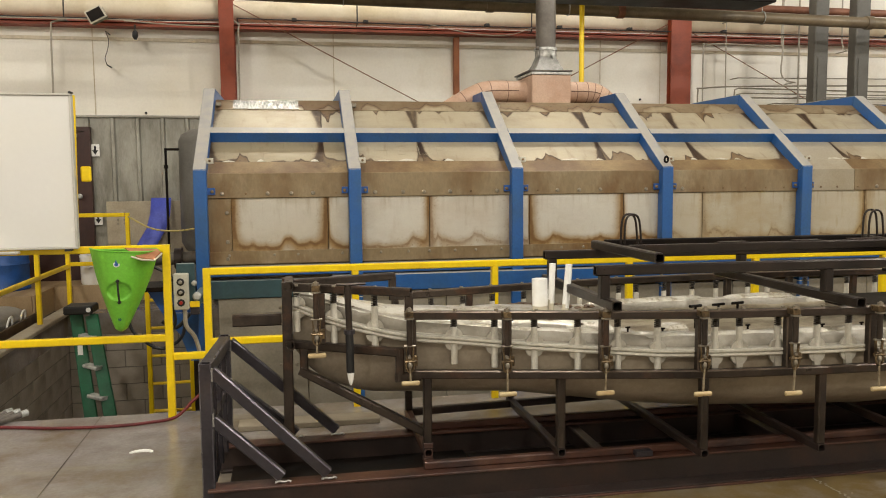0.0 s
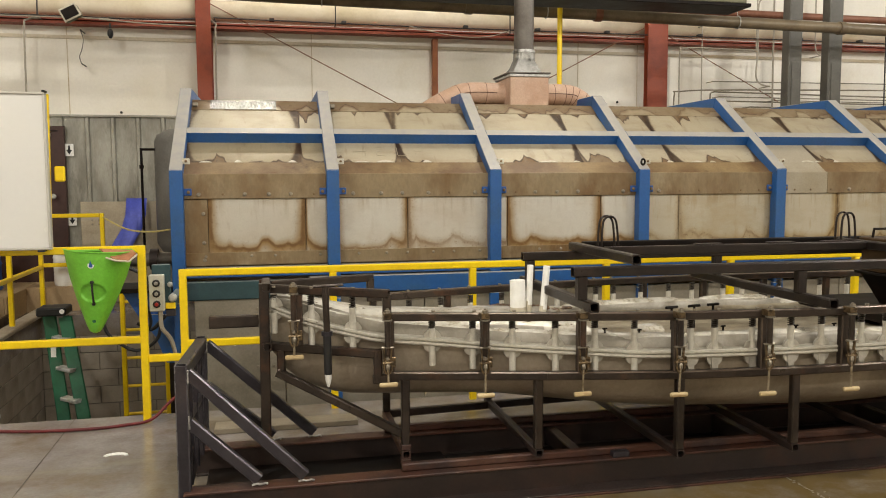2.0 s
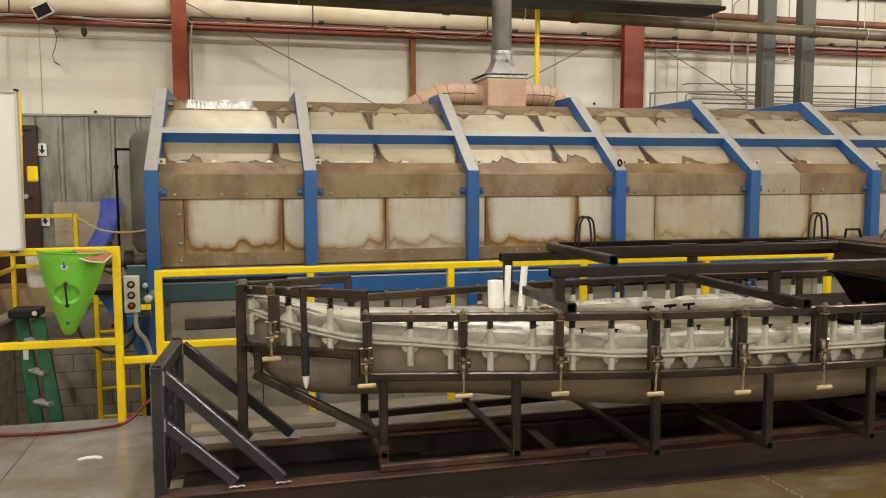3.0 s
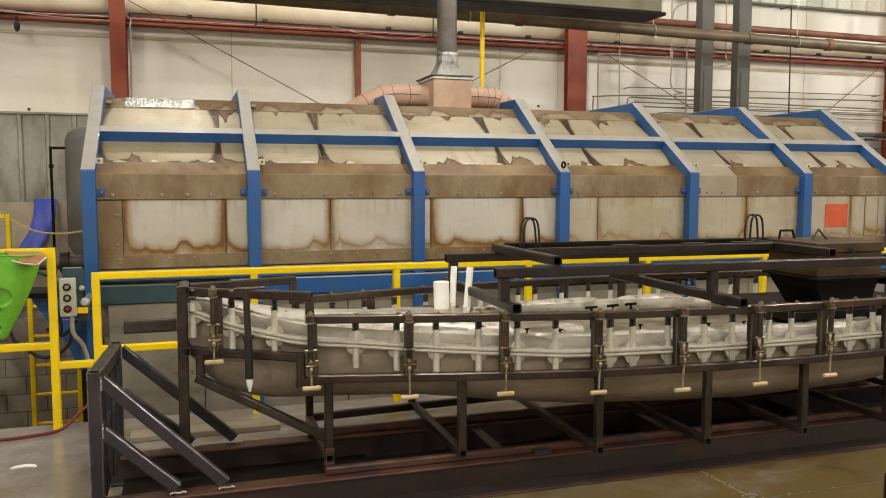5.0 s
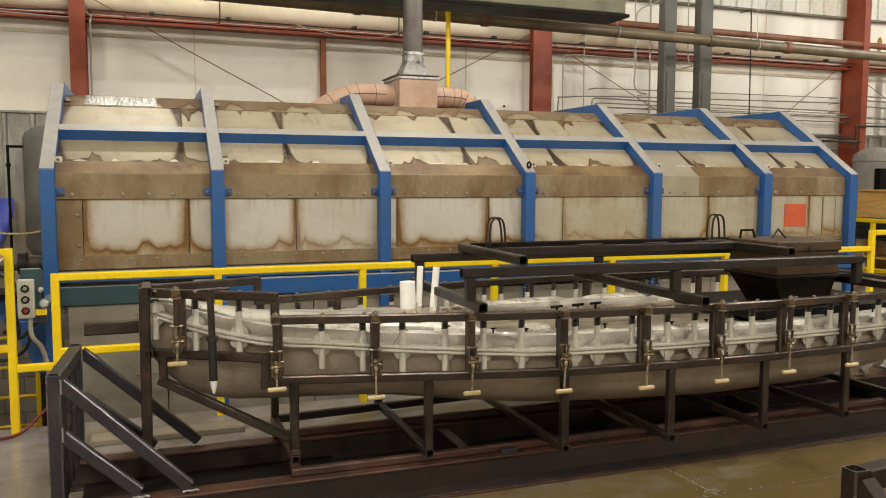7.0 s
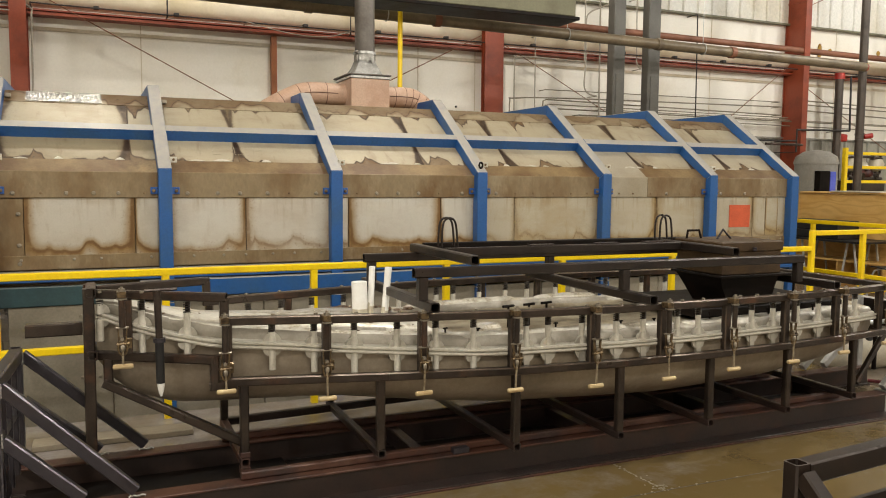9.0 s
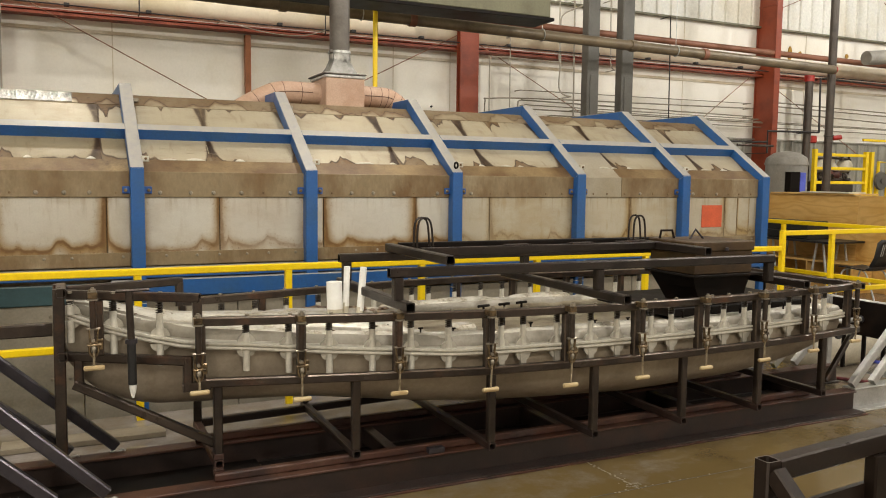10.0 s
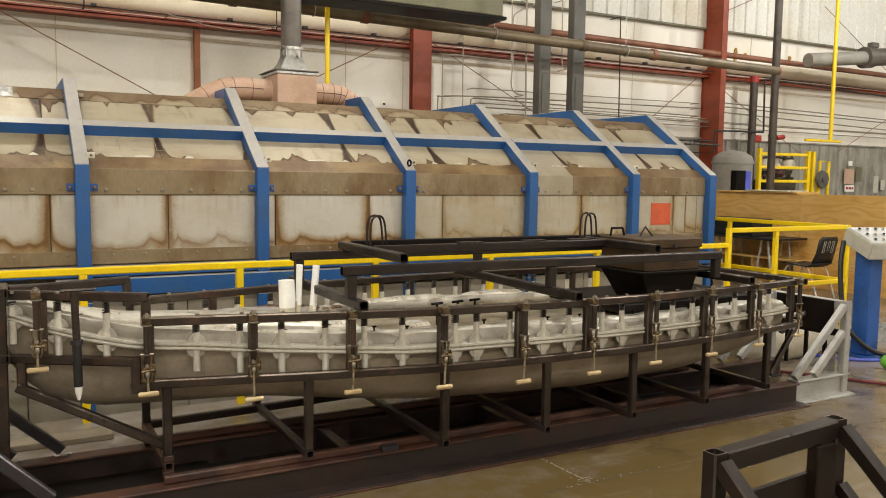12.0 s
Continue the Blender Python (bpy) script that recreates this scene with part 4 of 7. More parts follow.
    part("lug", box(a + 0.03, a + 0.07, 7.13, 7.17, 2.155, 2.185, 0.003), M["bolt"], oven)
# shell that closes the oven behind its panels
sh = [(PY + 0.03, 0.63), (PY + 0.03, 1.53), (7.27, 2.165), (8.18, 2.165), (9.1, 1.55), (9.1, 0.63)]
part("shell", plate([(-0.62, y, z) for y, z in sh], 7.28, (1, 0, 0)), M["scale_brown"], oven, "stained inner shell of the oven")
part("roof_plate", box(-0.62, 6.66, 7.25, 8.2, 2.17, 2.205, 0.004), M["scale_brown"], oven)
# lower housing
for x0, x1 in ((-0.56, 0.1), (0.106, 1.2), (1.206, 2.4), (2.406, 3.7), (3.706, 5.0), (5.006, 6.64)):
    part("lower_panel", box(x0, x1, OV_Y + 0.038, OV_Y + 0.08, -0.62, 0.628, 0.004), M["lower_sheet"], oven, "dull grey lower panel")
part("plinth", box(-0.56, 6.64, OV_Y + 0.22, 9.0, PIT_Z, 0.64), M["scale_brown"], oven)
part("orange_patch", box(5.90, 6.17, PY - 0.006, PY - 0.001, 1.085, 1.31), M["orange"], oven, "orange rectangle on the end panel")
part("grey_plate", box(6.38, 6.55, PY - 0.006, PY - 0.001, 1.0, 1.38), M["panel_soft"], oven, "plain stained cover plate")
part("lifting_eye", bent([(3.075 + 0.016 * math.cos(a), OV_Y + 0.04, 1.668 + 0.024 * math.sin(a)) for a in [2 * math.pi * i / 12 for i in range(12)]], 0.009, 6, None, True), M["black_steel"], oven, "small dark lifting eye")
for x, z in ((-0.1, 0.55), (-0.1, 0.1), (0.02, 0.55), (0.02, 0.1), (1.14, 0.4), (1.27, 0.4), (2.34, 0.4), (2.46, 0.4), (3.64, 0.4), (3.76, 0.4)):
    part("bolt", lathe([(0.012, 0), (0.012, -0.006), (0.008, -0.009)], (x, OV_Y + 0.038, z), 8, "y"), M["bolt"], oven)

part("gusset", plate([(-0.906, 6.24, 0.536), (-0.685, 6.24, 0.528), (-0.698, 6.24, 0.163), (-0.772, 6.24, 0.167)], 0.03, (0, 1, 0)), M["blue"], oven, "blue gusset at the end rib")

# exhaust on the roof
ex = thing("exhaust_duct", (2.45, 7.7, 2.207), "tan insulated exhaust duct with a galvanised hood and grey stack", "exhaust duct")
part("junction_box", box(2.285, 2.672, 7.45, 7.95, 2.207, 2.50, 0.006), M["insul"], ex)
part("hood_flange", box(2.275, 2.68, 7.44, 7.96, 2.502, 2.528, 0.004), M["galv"], ex)
part("flange_lip", box(2.258, 2.685, 7.43, 7.97, 2.531, 2.545, 0.003), M["pipe_grey"], ex, "dark lip over the flange")
bm = grid_mesh([[(2.485 + sx * 0.150, 7.7 + sy * 0.17, 2.546) for sx, sy in ((-1, -1), (0, -1), (1, -1), (1, 0), (1, 1), (0, 1), (-1, 1), (-1, 0))],
                [(2.496 + sx * 0.106, 7.7 + sy * 0.115, 2.63) for sx, sy in ((-1, -1), (0, -1), (1, -1), (1, 0), (1, 1), (0, 1), (-1, 1), (-1, 0))],
                [(2.5 + 0.098 * math.cos(radians(a)), 7.7 + 0.098 * math.sin(radians(a)), 2.715) for a in (225, 270, 315, 0, 45, 90, 135, 180)]], None, True)
part("hood_cone", bm, M["hood_sheet"], ex, "bright galvanised transition hood", True)
# torn foil tape that hangs in tongues under the clamp ring
bm = bmesh.new()
ring = []
for i in range(40):
    a = 2 * math.pi * i / 40
    r = 0.108 + 0.012 * noise.noise((i * 0.9, 3, 0))
    ring.append((r * math.cos(a), r * math.sin(a), 2.72 - 0.055 * max(0.0, noise.noise((i * 0.8, 0, 1)) + 0.35) - 0.03 * (i % 3 == 0)))
top = [bm.verts.new((2.5 + 0.102 * math.cos(2 * math.pi * i / 40), 7.7 + 0.102 * math.sin(2 * math.pi * i / 40), 2.775)) for i in range(40)]
low = [bm.verts.new((2.5 + x, 7.7 + y, z)) for x, y, z in ring]
for i in range(40):
    bm.faces.new((top[i], top[(i + 1) % 40], low[(i + 1) % 40], low[i]))
part("foil_tape", bm, M["crumpled"], ex, "torn crumpled foil tape")
part("clamp_ring", rod((2.5, 7.7, 2.76), (2.5, 7.7, 2.785), 0.112, 20), M["galv"], ex, "", True)
part("clamp_screw", bar((2.375, 7.62, 2.772), (2.405, 7.62, 2.772), 0.03, 0.03), M["pipe_grey"], ex)
part("stack_pipe", rod((2.5, 7.7, 2.785), (2.5, 7.7, 6.9), 0.098, 22), M["pipe_grey"], ex, "tall grey stack pipe", True)
for sx in (-1, 1):
    x = 2.48 + sx * 0.188
    reach = ((0, 0), (0.36, 0.0), (0.52, -0.05), (0.72, -0.16), (1.0, -0.34)) if sx < 0 else ((0, 0), (0.24, 0.0), (0.36, -0.02), (0.48, -0.11), (0.56, -0.30))
    pts = curve_points([(x + sx * a, 7.7, 2.36 + b) for a, b in reach], 4)
    part("elbow", bent(pts, 0.105, 18), M["insul"], ex, "", True)
    for i in ((2, 4, 6, 10) if sx < 0 else (2, 4, 6, 8, 10, 12)):
        if i < len(pts) - 1:
            d = (pts[i + 1] - pts[i]).normalized()
            part("band", rod(pts[i], pts[i] + d * 0.005, 0.1065, 18), M["band"], ex, "dark strap", True)
    seam = [p + Vector((0, -0.1065, 0.0)) for p in pts[1:9]]
    part("seam", bent(seam, 0.004, 5), M["band"], ex, "dark seam along the elbow")

# faint finger writing in the dust of a sloped sheet
for ch, x in zip("HELP", (0.66, 0.85, 1.02, 1.17)):
    font = bpy.data.curves.new("wiped_letter", "FONT")
    font.body, font.size, font.extrude, font.offset = ch, 0.20, 0.0006, -0.008
    tmp = bpy.data.objects.new("wiped_letter", font)
    letter = bpy.data.meshes.new_from_object(tmp)
    bpy.data.objects.remove(tmp)
    o0 = slope_pt(0.235)
    letter.transform(Matrix.Translation(-top_of(oven)) @ Matrix.Translation((x, o0.y - 0.001, o0.z + 0.0015)) @ Matrix.Rotation(math.atan2(0.67, 0.955), 4, "X"))
    letter.materials.clear()
    letter.materials.append(M["panel_pale"])
    wr = new("wiped_letter", letter)
    wr.parent = oven
    tagged(wr, "faint letter wiped into the dust")

# ---- the skid that carries the mould ----
SF, SB = 3.66, 4.36  # outer faces of the two beams
skid = thing("steel_skid", (2.5, 4.0, 0), "dark welded steel skid with braced end frames, one end silver", "skid frame")


def channel(x0, x1, yf, side, name, mat, top_mat, z1=0.142, foot=0.10):
    """A rolled channel along x: web, top flange and a wide foot flange."""
    d = 0.075 * side
    y0, y1 = sorted((yf, yf + 0.012 * side))
    web = part(name, box(x0, x1, y0, y1, 0.0145, z1 - 0.0125), M[mat], skid)
    y0, y1 = sorted((yf - 0.026 * side, yf + d))
    part("top_flange", box(x0, x1, y0, y1, z1 - 0.012, z1, 0.003), M[top_mat], web, "rust-brown flange" if top_mat == "rust_red" else "")
    y0, y1 = sorted((yf - foot * side, yf + d))
    part("bottom_flange", box(x0, x1, y0, y1, 0.002, 0.014, 0.003), M[mat], web)
    part("floor_strip", box(x0, x1, yf - foot * side - 0.018 * side, yf - foot * side - 0.004 * side, 0.0, 0.010, 0.002) if side > 0 and foot > 0.05 else box(x0, x1, yf + d + 0.002, yf + d + 0.016, 0.0, 0.010, 0.002), M[top_mat], web)


SKID_Z = 0.142
channel(-0.40, 4.86, SF, 1, "beam", "steel_rust", "rust_red")
channel(4.862, 5.44, SF + 0.02, 1, "beam_end", "silver", "silver", 0.150, 0.06)
channel(-0.40, 4.76, SB - 0.10, 1, "beam", "steel_rust", "rust_red", SKID_Z, 0.03)
channel(4.762, 5.44, SB - 0.10, 1, "beam_end", "steel_rust", "rust_red", SKID_Z, 0.03)
# Plates between the beams, blackened to paint in the shade there.
part("deck_plate", box(-0.33, 0.9, SF + 0.085, SB - 0.14, 0.03, 0.04), M["black_steel"], skid, "floor plate between the beams, blackened for its shade")
part("deck_plate", box(0.91, 4.74, SF + 0.3, SB - 0.2, 0.03, 0.04), M["black_steel"], skid, "black plate put in for the shade under the mould")
for x in (1.55, 2.6, 3.6, 4.7):
    part("cross_member", bar((x, SF + 0.08, 0.075), (x, SB - 0.1, 0.075), 0.06, 0.10), M["steel_rust"], skid)
# slim runners on the flanges that carry the mould's cross tubes
for y in (SF + 0.045, SB - 0.06):
    part("runner", bar((0.60, y, SKID_Z + 0.020), (4.46, y, SKID_Z + 0.020), 0.040, 0.037), M["rust_red"], skid, "rust-brown runner bar")
for x in (1.66, 3.25):
    part("stop_block", box(x, x + 0.09, SF - 0.02, SF + 0.02, SKID_Z, SKID_Z + 0.03, 0.003), M["steel_grey"], skid)


def end_frame(x, sx, mat, top, weld, inner, lean=0.0):
    """Two open tube posts with a head bar, and braces that run inwards along sx."""
    w = 0.056
    edge = [M[mat], M["worn_glint"] if weld else M[mat]]
    ys = (SF + 0.028, SB - 0.035)
    for y, dx in zip(ys, (0.0, lean)):
        part("end_post", worn(hollow((x + dx, y, 0.01), (x + dx, y, top), w, w, (0, 1, 0), 0.006), w), edge, skid)
    part("head_bar", worn(bar((x, ys[0] + w / 2, top - 0.034), (x + lean, ys[1] - w / 2, top - 0.034), w, 0.066), w), edge, skid)
    part("mid_bar", bar((x, ys[0] + w / 2, 0.44), (x + lean, ys[1] - w / 2, 0.44), 0.04, 0.05), M[inner], skid)
    for k, y in enumerate((3.84, 4.0, 4.17)):
        xx = x + lean * (y - ys[0]) / (ys[1] - ys[0]) + sx * 0.01
        part("upright", bar((xx, y, SKID_Z), (xx, y, top - 0.067), 0.028, 0.028, (0, 1, 0)), M[inner], skid)
    part("gusset", plate([(x + sx * 0.02, SF + 0.08, SKID_Z), (x + sx * 0.02, SF + 0.08, 0.34), (x + sx * 0.02, SF + 0.30, SKID_Z)], 0.012, (1, 0, 0)), M[mat], skid)
    for y, dx, far, near in zip(ys, (0.0, lean), (0.535, 0.575), (0.325, 0.36)):
        z0 = SKID_Z + 0.004
        part("brace", worn(bar((x + dx + sx * 0.026, y, top - 0.036), (x + dx + sx * far, y, z0 + 0.022), 0.046, 0.052), w), edge, skid)
        part("brace", worn(bar((x + dx + sx * 0.026, y, 0.455), (x + dx + sx * near, y, z0 + 0.022), 0.046, 0.052), w), edge, skid)
        if weld:
            for fx in (far, near):
                at = Vector((x + dx + sx * (fx - 0.03), y - 0.026, z0 + 0.003))
                part("weld_bead", bent([at + Vector((0.012 * i, 0.003 * (i % 2), 0.002 * (i % 3))) for i in range(7)], 0.0055, 6), M["weld"], skid, "bright ground weld")
            for z in (top - 0.02, 0.49):
                part("weld_bead", bent([(x + dx + sx * 0.030, y - 0.027 + 0.002 * (i % 2), z - 0.012 * i) for i in range(6)], 0.005, 6), M["weld"], skid, "bright ground weld")


end_frame(-0.397, 1, "steel_grey", 0.718, True, "steel_grey", 0.036)
end_frame(5.40, -1, "silver", 0.685, False, "black_steel")
part("end_plate", box(5.352, 5.367, 3.76, 4.26, 0.42, 0.68, 0.004), M["black_steel"], skid, "black drive end plate")
part("drive_shaft", rod((4.80, 4.0, 0.545), (5.34, 4.0, 0.545), 0.018, 14), M["galv"], skid, "bright drive shaft", True)

# a bearing seen on the drive end
part("bearing", lathe([(0.026, 0), (0.026, -0.012), (0.014, -0.02), (0.014, -0.03)], (5.35, 4.0, 0.545), 16, "x"), M["steel_grey"], skid, "round steel bearing", True)

# ---- the boat mould in its tubular frame ----
PLAN = [(-0.05, 4.02), (0.15, 3.93), (0.58, 3.78), (1.30, 3.61), (1.95, 3.48), (2.55, 3.43), (3.15, 3.42), (3.80, 3.45), (4.45, 3.52), (4.95, 3.63), (5.10, 3.70)]
MC = 4.10  # the mould's middle line


def plan_y(x):
    """The near side of the frame at x."""
    return float(np.interp(x, [p[0] for p in PLAN], [p[1] for p in PLAN]))


def half(x):
    return MC - plan_y(x)


def flange_z(x):
    return float(np.interp(x, [0.0, 0.14, 0.28, 0.5, 0.76, 1.02, 1.3, 1.75, 2.6, 4.7], [0.90, 0.85, 0.81, 0.765, 0.75, 0.728, 0.710, 0.683, 0.682, 0.690]))


def keel_z(x):
    return float(np.interp(x, [0.0, 0.12, 0.35, 0.7, 1.1, 1.35, 1.65, 2.0, 3.0, 3.8, 4.3, 4.75], [0.68, 0.52, 0.440, 0.428, 0.418, 0.385, 0.345, 0.310, 0.265, 0.288, 0.345, 0.50]))


mould = thing("boat_mould", (2.5, MC, 0.18), "cast aluminium boat mould clamped in a dark tubular steel frame", "boat mould")
xs = [0.0 + 4.72 * i / 60 for i in range(61)]


def body_half(x):
    """Half width of the casting at the parting line, closing to a stem at both ends."""
    return max(0.012, (half(x) - 0.068) * min(1.0, ((x + 0.015) / 0.16) ** 0.6, ((4.76 - x) / 0.10) ** 0.5))


rows = []
for x in xs:
    h, f, k = body_half(x), flange_z(x), keel_z(x)
    rows.append([(x, MC - h * math.cos(a), f - (f - k) * math.sin(a) ** 0.62) for a in [math.pi * j / 22 for j in range(23)]])
part("hull_half", grid_mesh(rows), M["alu_hull"], mould, "dull grey lower hull half", True)

# flange: two pressed lips round the parting line
for dz, name in ((-0.004, "flange_lower"), (0.0155, "flange_upper")):
    for side in (-1, 1):
        bm = bmesh.new()
        prev = None
        for x in xs:
            h, f = body_half(x), flange_z(x) + dz
            ring = [bm.verts.new((x, MC + side * (h - 0.01), f - 0.011)), bm.verts.new((x, MC + side * (h + 0.050), f - 0.011)), bm.verts.new((x, MC + side * (h + 0.058), f - 0.004)), bm.verts.new((x, MC + side * (h + 0.058), f + 0.006)), bm.verts.new((x, MC + side * (h - 0.01), f + 0.009))]
            if prev:
                for i in range(5):
                    bm.faces.new((prev[i], prev[(i + 1) % 5], ring[(i + 1) % 5], ring[i]))
            else:
                bm.faces.new(ring)
            prev = ring
        bm.faces.new(prev)
        part(name, bm, M["alu_pale"], mould, "pale cast flange", True)


def deck_rows():
    out = []
    for x in xs:
        h, f = body_half(x), flange_z(x) + 0.02
        rise = float(np.interp(x, [0, 0.1, 0.5, 1.0, 2.0, 2.9, 3.05, 4.5, 4.72], [0.03, 0.060, 0.062, 0.056, 0.062, 0.062, 0.046, 0.050, 0.03]))
        well = float(np.interp(x, [0.9, 1.05, 1.55, 1.68, 1.75, 3.0, 3.1, 4.4, 4.6], [0, 0.02, 0.02, 0.0, -0.09, -0.09, -0.06, -0.06, 0.0]))
        crown = float(np.interp(x, [0, 0.2, 0.9, 1.6, 4.7], [0.03, 0.04, 0.025, 0.02, 0.02]))
        row = []
        for u, g in ((-1, 0), (-0.985, 0.55), (-0.955, 0.92), (-0.92, 1.0), (-0.84, 1.04), (-0.78, 1.0), (-0.74, 2), (-0.55, 3), (-0.25, 3), (0, 3), (0.25, 3), (0.55, 3), (0.74, 2), (0.78, 1.0), (0.84, 1.04), (0.92, 1.0), (0.955, 0.92), (0.985, 0.55), (1, 0)):
            z = f + rise * g if g < 1.5 else f + rise * 0.92 + (well if g == 3 else well * 0.45) + crown * (1 - u * u)
            z += (0.008 if x < 3.0 else 0.018) * noise.noise((x * 6, u * 4, 0)) if g >= 0.9 else 0
            row.append((x, MC + h * u, z))
        out.append(row)
    return out


bm = grid_mesh(deck_rows())
bm.normal_update()
# Steep faces take a darker aluminium, which paints in their shade.
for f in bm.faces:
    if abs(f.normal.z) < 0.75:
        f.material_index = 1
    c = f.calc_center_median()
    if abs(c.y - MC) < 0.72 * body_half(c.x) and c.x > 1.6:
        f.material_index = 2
part("deck_half", bm, [M["alu"], M["alu_shaded"], M["alu_dirty"]], mould, "pale cast aluminium deck half, dusty and stained, sides darkened as shade", True)

# rounded pods cast on the rims
def pod(x0, x1, side, z, w=0.05, h=0.035):
    rows = []
    for i in range(17):
        t = i / 16
        x = x0 + (x1 - x0) * t
        e = max(0.02, 1 - abs(2 * t - 1) ** 6) ** 0.5
        y = MC + side * (body_half(x) * 0.88)
        rows.append([(x, y + w * e * math.cos(a), z + (h * e + 0.006 * noise.noise((x * 7, a, side))) * math.sin(a)) for a in [math.pi * 2 * j / 12 for j in range(12)]])
    part("rim_pod", grid_mesh(rows, None, True), M["alu"], mould, "rounded white cast pod on the rim", True)


pod(1.70, 2.57, 1, 0.752)
pod(2.67, 3.19, 1, 0.740, 0.055, 0.045)
for x0, x1 in ((1.62, 1.92), (1.99, 2.31), (2.36, 2.66), (2.70, 2.92), (3.03, 3.20), (3.26, 3.62), (3.68, 4.02), (4.08, 4.5)):
    pod(x0, x1, -1, 0.748 - (0.012 if x0 > 3 else 0.0), 0.045, 0.026)
# burnt resin left on the deck round the funnel tubes and along the rim
DECK = deck_rows()


def deck_z(x, y):
    row = min(DECK, key=lambda r: abs(r[0][0] - x))
    return float(np.interp(y, [p[1] for p in row], [p[2] for p in row]))


rnd = random.Random(31)
for x0, x1, y0, y1, count, big in ((1.22, 1.46, 4.36, 4.48, 12, 0.030), (1.45, 1.82, 4.18, 4.42, 14, 0.022), (1.15, 1.5, 3.74, 3.92, 8, 0.012), (0.2, 0.7, 3.9, 4.1, 7, 0.009)):
    for i in range(count):
        x, y, r = rnd.uniform(x0, x1), rnd.uniform(y0, y1), big * rnd.uniform(0.35, 1.0)
        bm = bmesh.new()
        bmesh.ops.create_icosphere(bm, subdivisions=2, radius=1.0)
        for v in bm.verts:
            k = 1 + 0.5 * noise.noise(v.co * 1.6 + Vector((i * 3.1, x0 * 7, 0)))
            v.co = Vector((x + v.co.x * r * 1.5 * k, y + v.co.y * r * 1.2 * k, deck_z(x, y) + r * 0.15 + v.co.z * r * 0.45 * k))
        part("residue", bm, M["resin"], mould, "burnt brown resin residue", True)
part("cast_block", box(1.90, 2.02, 3.80, 3.92, 0.69, 0.765, 0.015), M["alu"], mould, "pale cast block on the deck")

# small dark fasteners along the deck's rim
for i, x in enumerate([1.06, 1.62, 1.79, 2.25, 2.62, 2.84, 3.28, 3.7, 4.1]):
    h = body_half(x)
    y = MC - h * (0.88 if i % 3 else 0.80)
    z = flange_z(x) + 0.095
    fx = part("fastener", rod((x, y, z - 0.03), (x, y, z + 0.008), 0.005, 8), M["black_steel"], mould, "small dark fastener")
    part("wing", bar((x - 0.012, y, z + 0.009), (x + 0.012, y, z + 0.010), 0.007, 0.005), M["black_steel"], fx)

# tubes of the frame
T = 0.041
LOZ, UPZ = 0.592, 0.881
side_pts = [(0.56, 3.785), (1.30, 3.61), (1.93, 3.483), (2.55, 3.43), (3.15, 3.42), (3.75, 3.447), (4.40, 3.515), (4.72, 3.565)]


for side in (1, -1):
    for (x0, y0), (x1, y1) in zip(side_pts, side_pts[1:]):
        for z, nm in ((LOZ, "lower_tube"), (UPZ, "upper_tube")):
            part(nm, worn(bar((x0 - 0.004, MC - side * (MC - y0), z), (x1 + 0.004, MC - side * (MC - y1), z), T), T), [M["steel_dark"], M["tube_glint"]], mould)
    y = lambda v, s=side: MC - s * (MC - v)
    # stepped-up bow section
    part("bow_tube", hollow((0.0, y(4.03), 1.003), (0.555, y(3.775), 0.993), T), M["steel_dark"], mould)
    part("bow_tube", hollow((-0.01, y(4.03), 0.716), (0.505, y(3.79), 0.700), T), M["steel_dark"], mould)
    part("step_post", bar((0.545, y(3.785), 0.99), (0.545, y(3.785), 0.862), T, T, (0, 1, 0)), M["steel_dark"], mould)
    part("step_post", bar((0.50, y(3.795), 0.72), (0.50, y(3.795), 0.56), T, T, (0, 1, 0)), M["steel_dark"], mould)
    part("step_foot", bar((0.478, y(3.80), 0.575), (0.60, y(3.775), 0.583), T, T), M["steel_dark"], mould)
part("bow_head", hollow((-0.02, 3.98, 1.012), (-0.02, 4.22, 1.012), T + 0.004), M["steel_dark"], mould)
part("bow_head", hollow((-0.02, 3.97, 0.72), (-0.02, 4.23, 0.72), T + 0.002), M["steel_dark"], mould)
part("bow_post", bar((-0.035, 4.02, 0.205), (-0.03, 4.02, 1.03), 0.05, 0.05, (0, 1, 0)), M["steel_dark"], mould)
part("bow_post", bar((-0.035, 4.19, 0.205), (-0.03, 4.19, 1.03), 0.05, 0.05, (0, 1, 0)), M["steel_dark"], mould)
part("bow_arm", hollow((-0.30, 4.1, 0.835), (-0.06, 4.1, 0.835), 0.06), M["steel_dark"], mould)
part("stern_tube", hollow((4.72, plan_y(4.72) - 0.05, UPZ), (4.72, 2 * MC - plan_y(4.72), UPZ), T), M["steel_dark"], mould)
part("stern_tube", hollow((4.72, plan_y(4.72) - 0.03, LOZ), (4.72, 2 * MC - plan_y(4.72), LOZ), T), M["steel_dark"], mould)

part("stern_strut", bar((4.83, 3.66, 0.57), (4.52, 3.62, 0.25), 0.034), M["steel_dark"], mould)

# slanted strut from the bow to the first leg
part("strut", bar((0.045, 4.0, 0.70), (0.045, 4.0, 0.575), T, T, (0, 1, 0)), M["steel_dark"], mould)
part("strut", bar((0.025, 3.99, 0.59), (0.655, 3.84, 0.265), T, T), M["steel_dark"], mould)

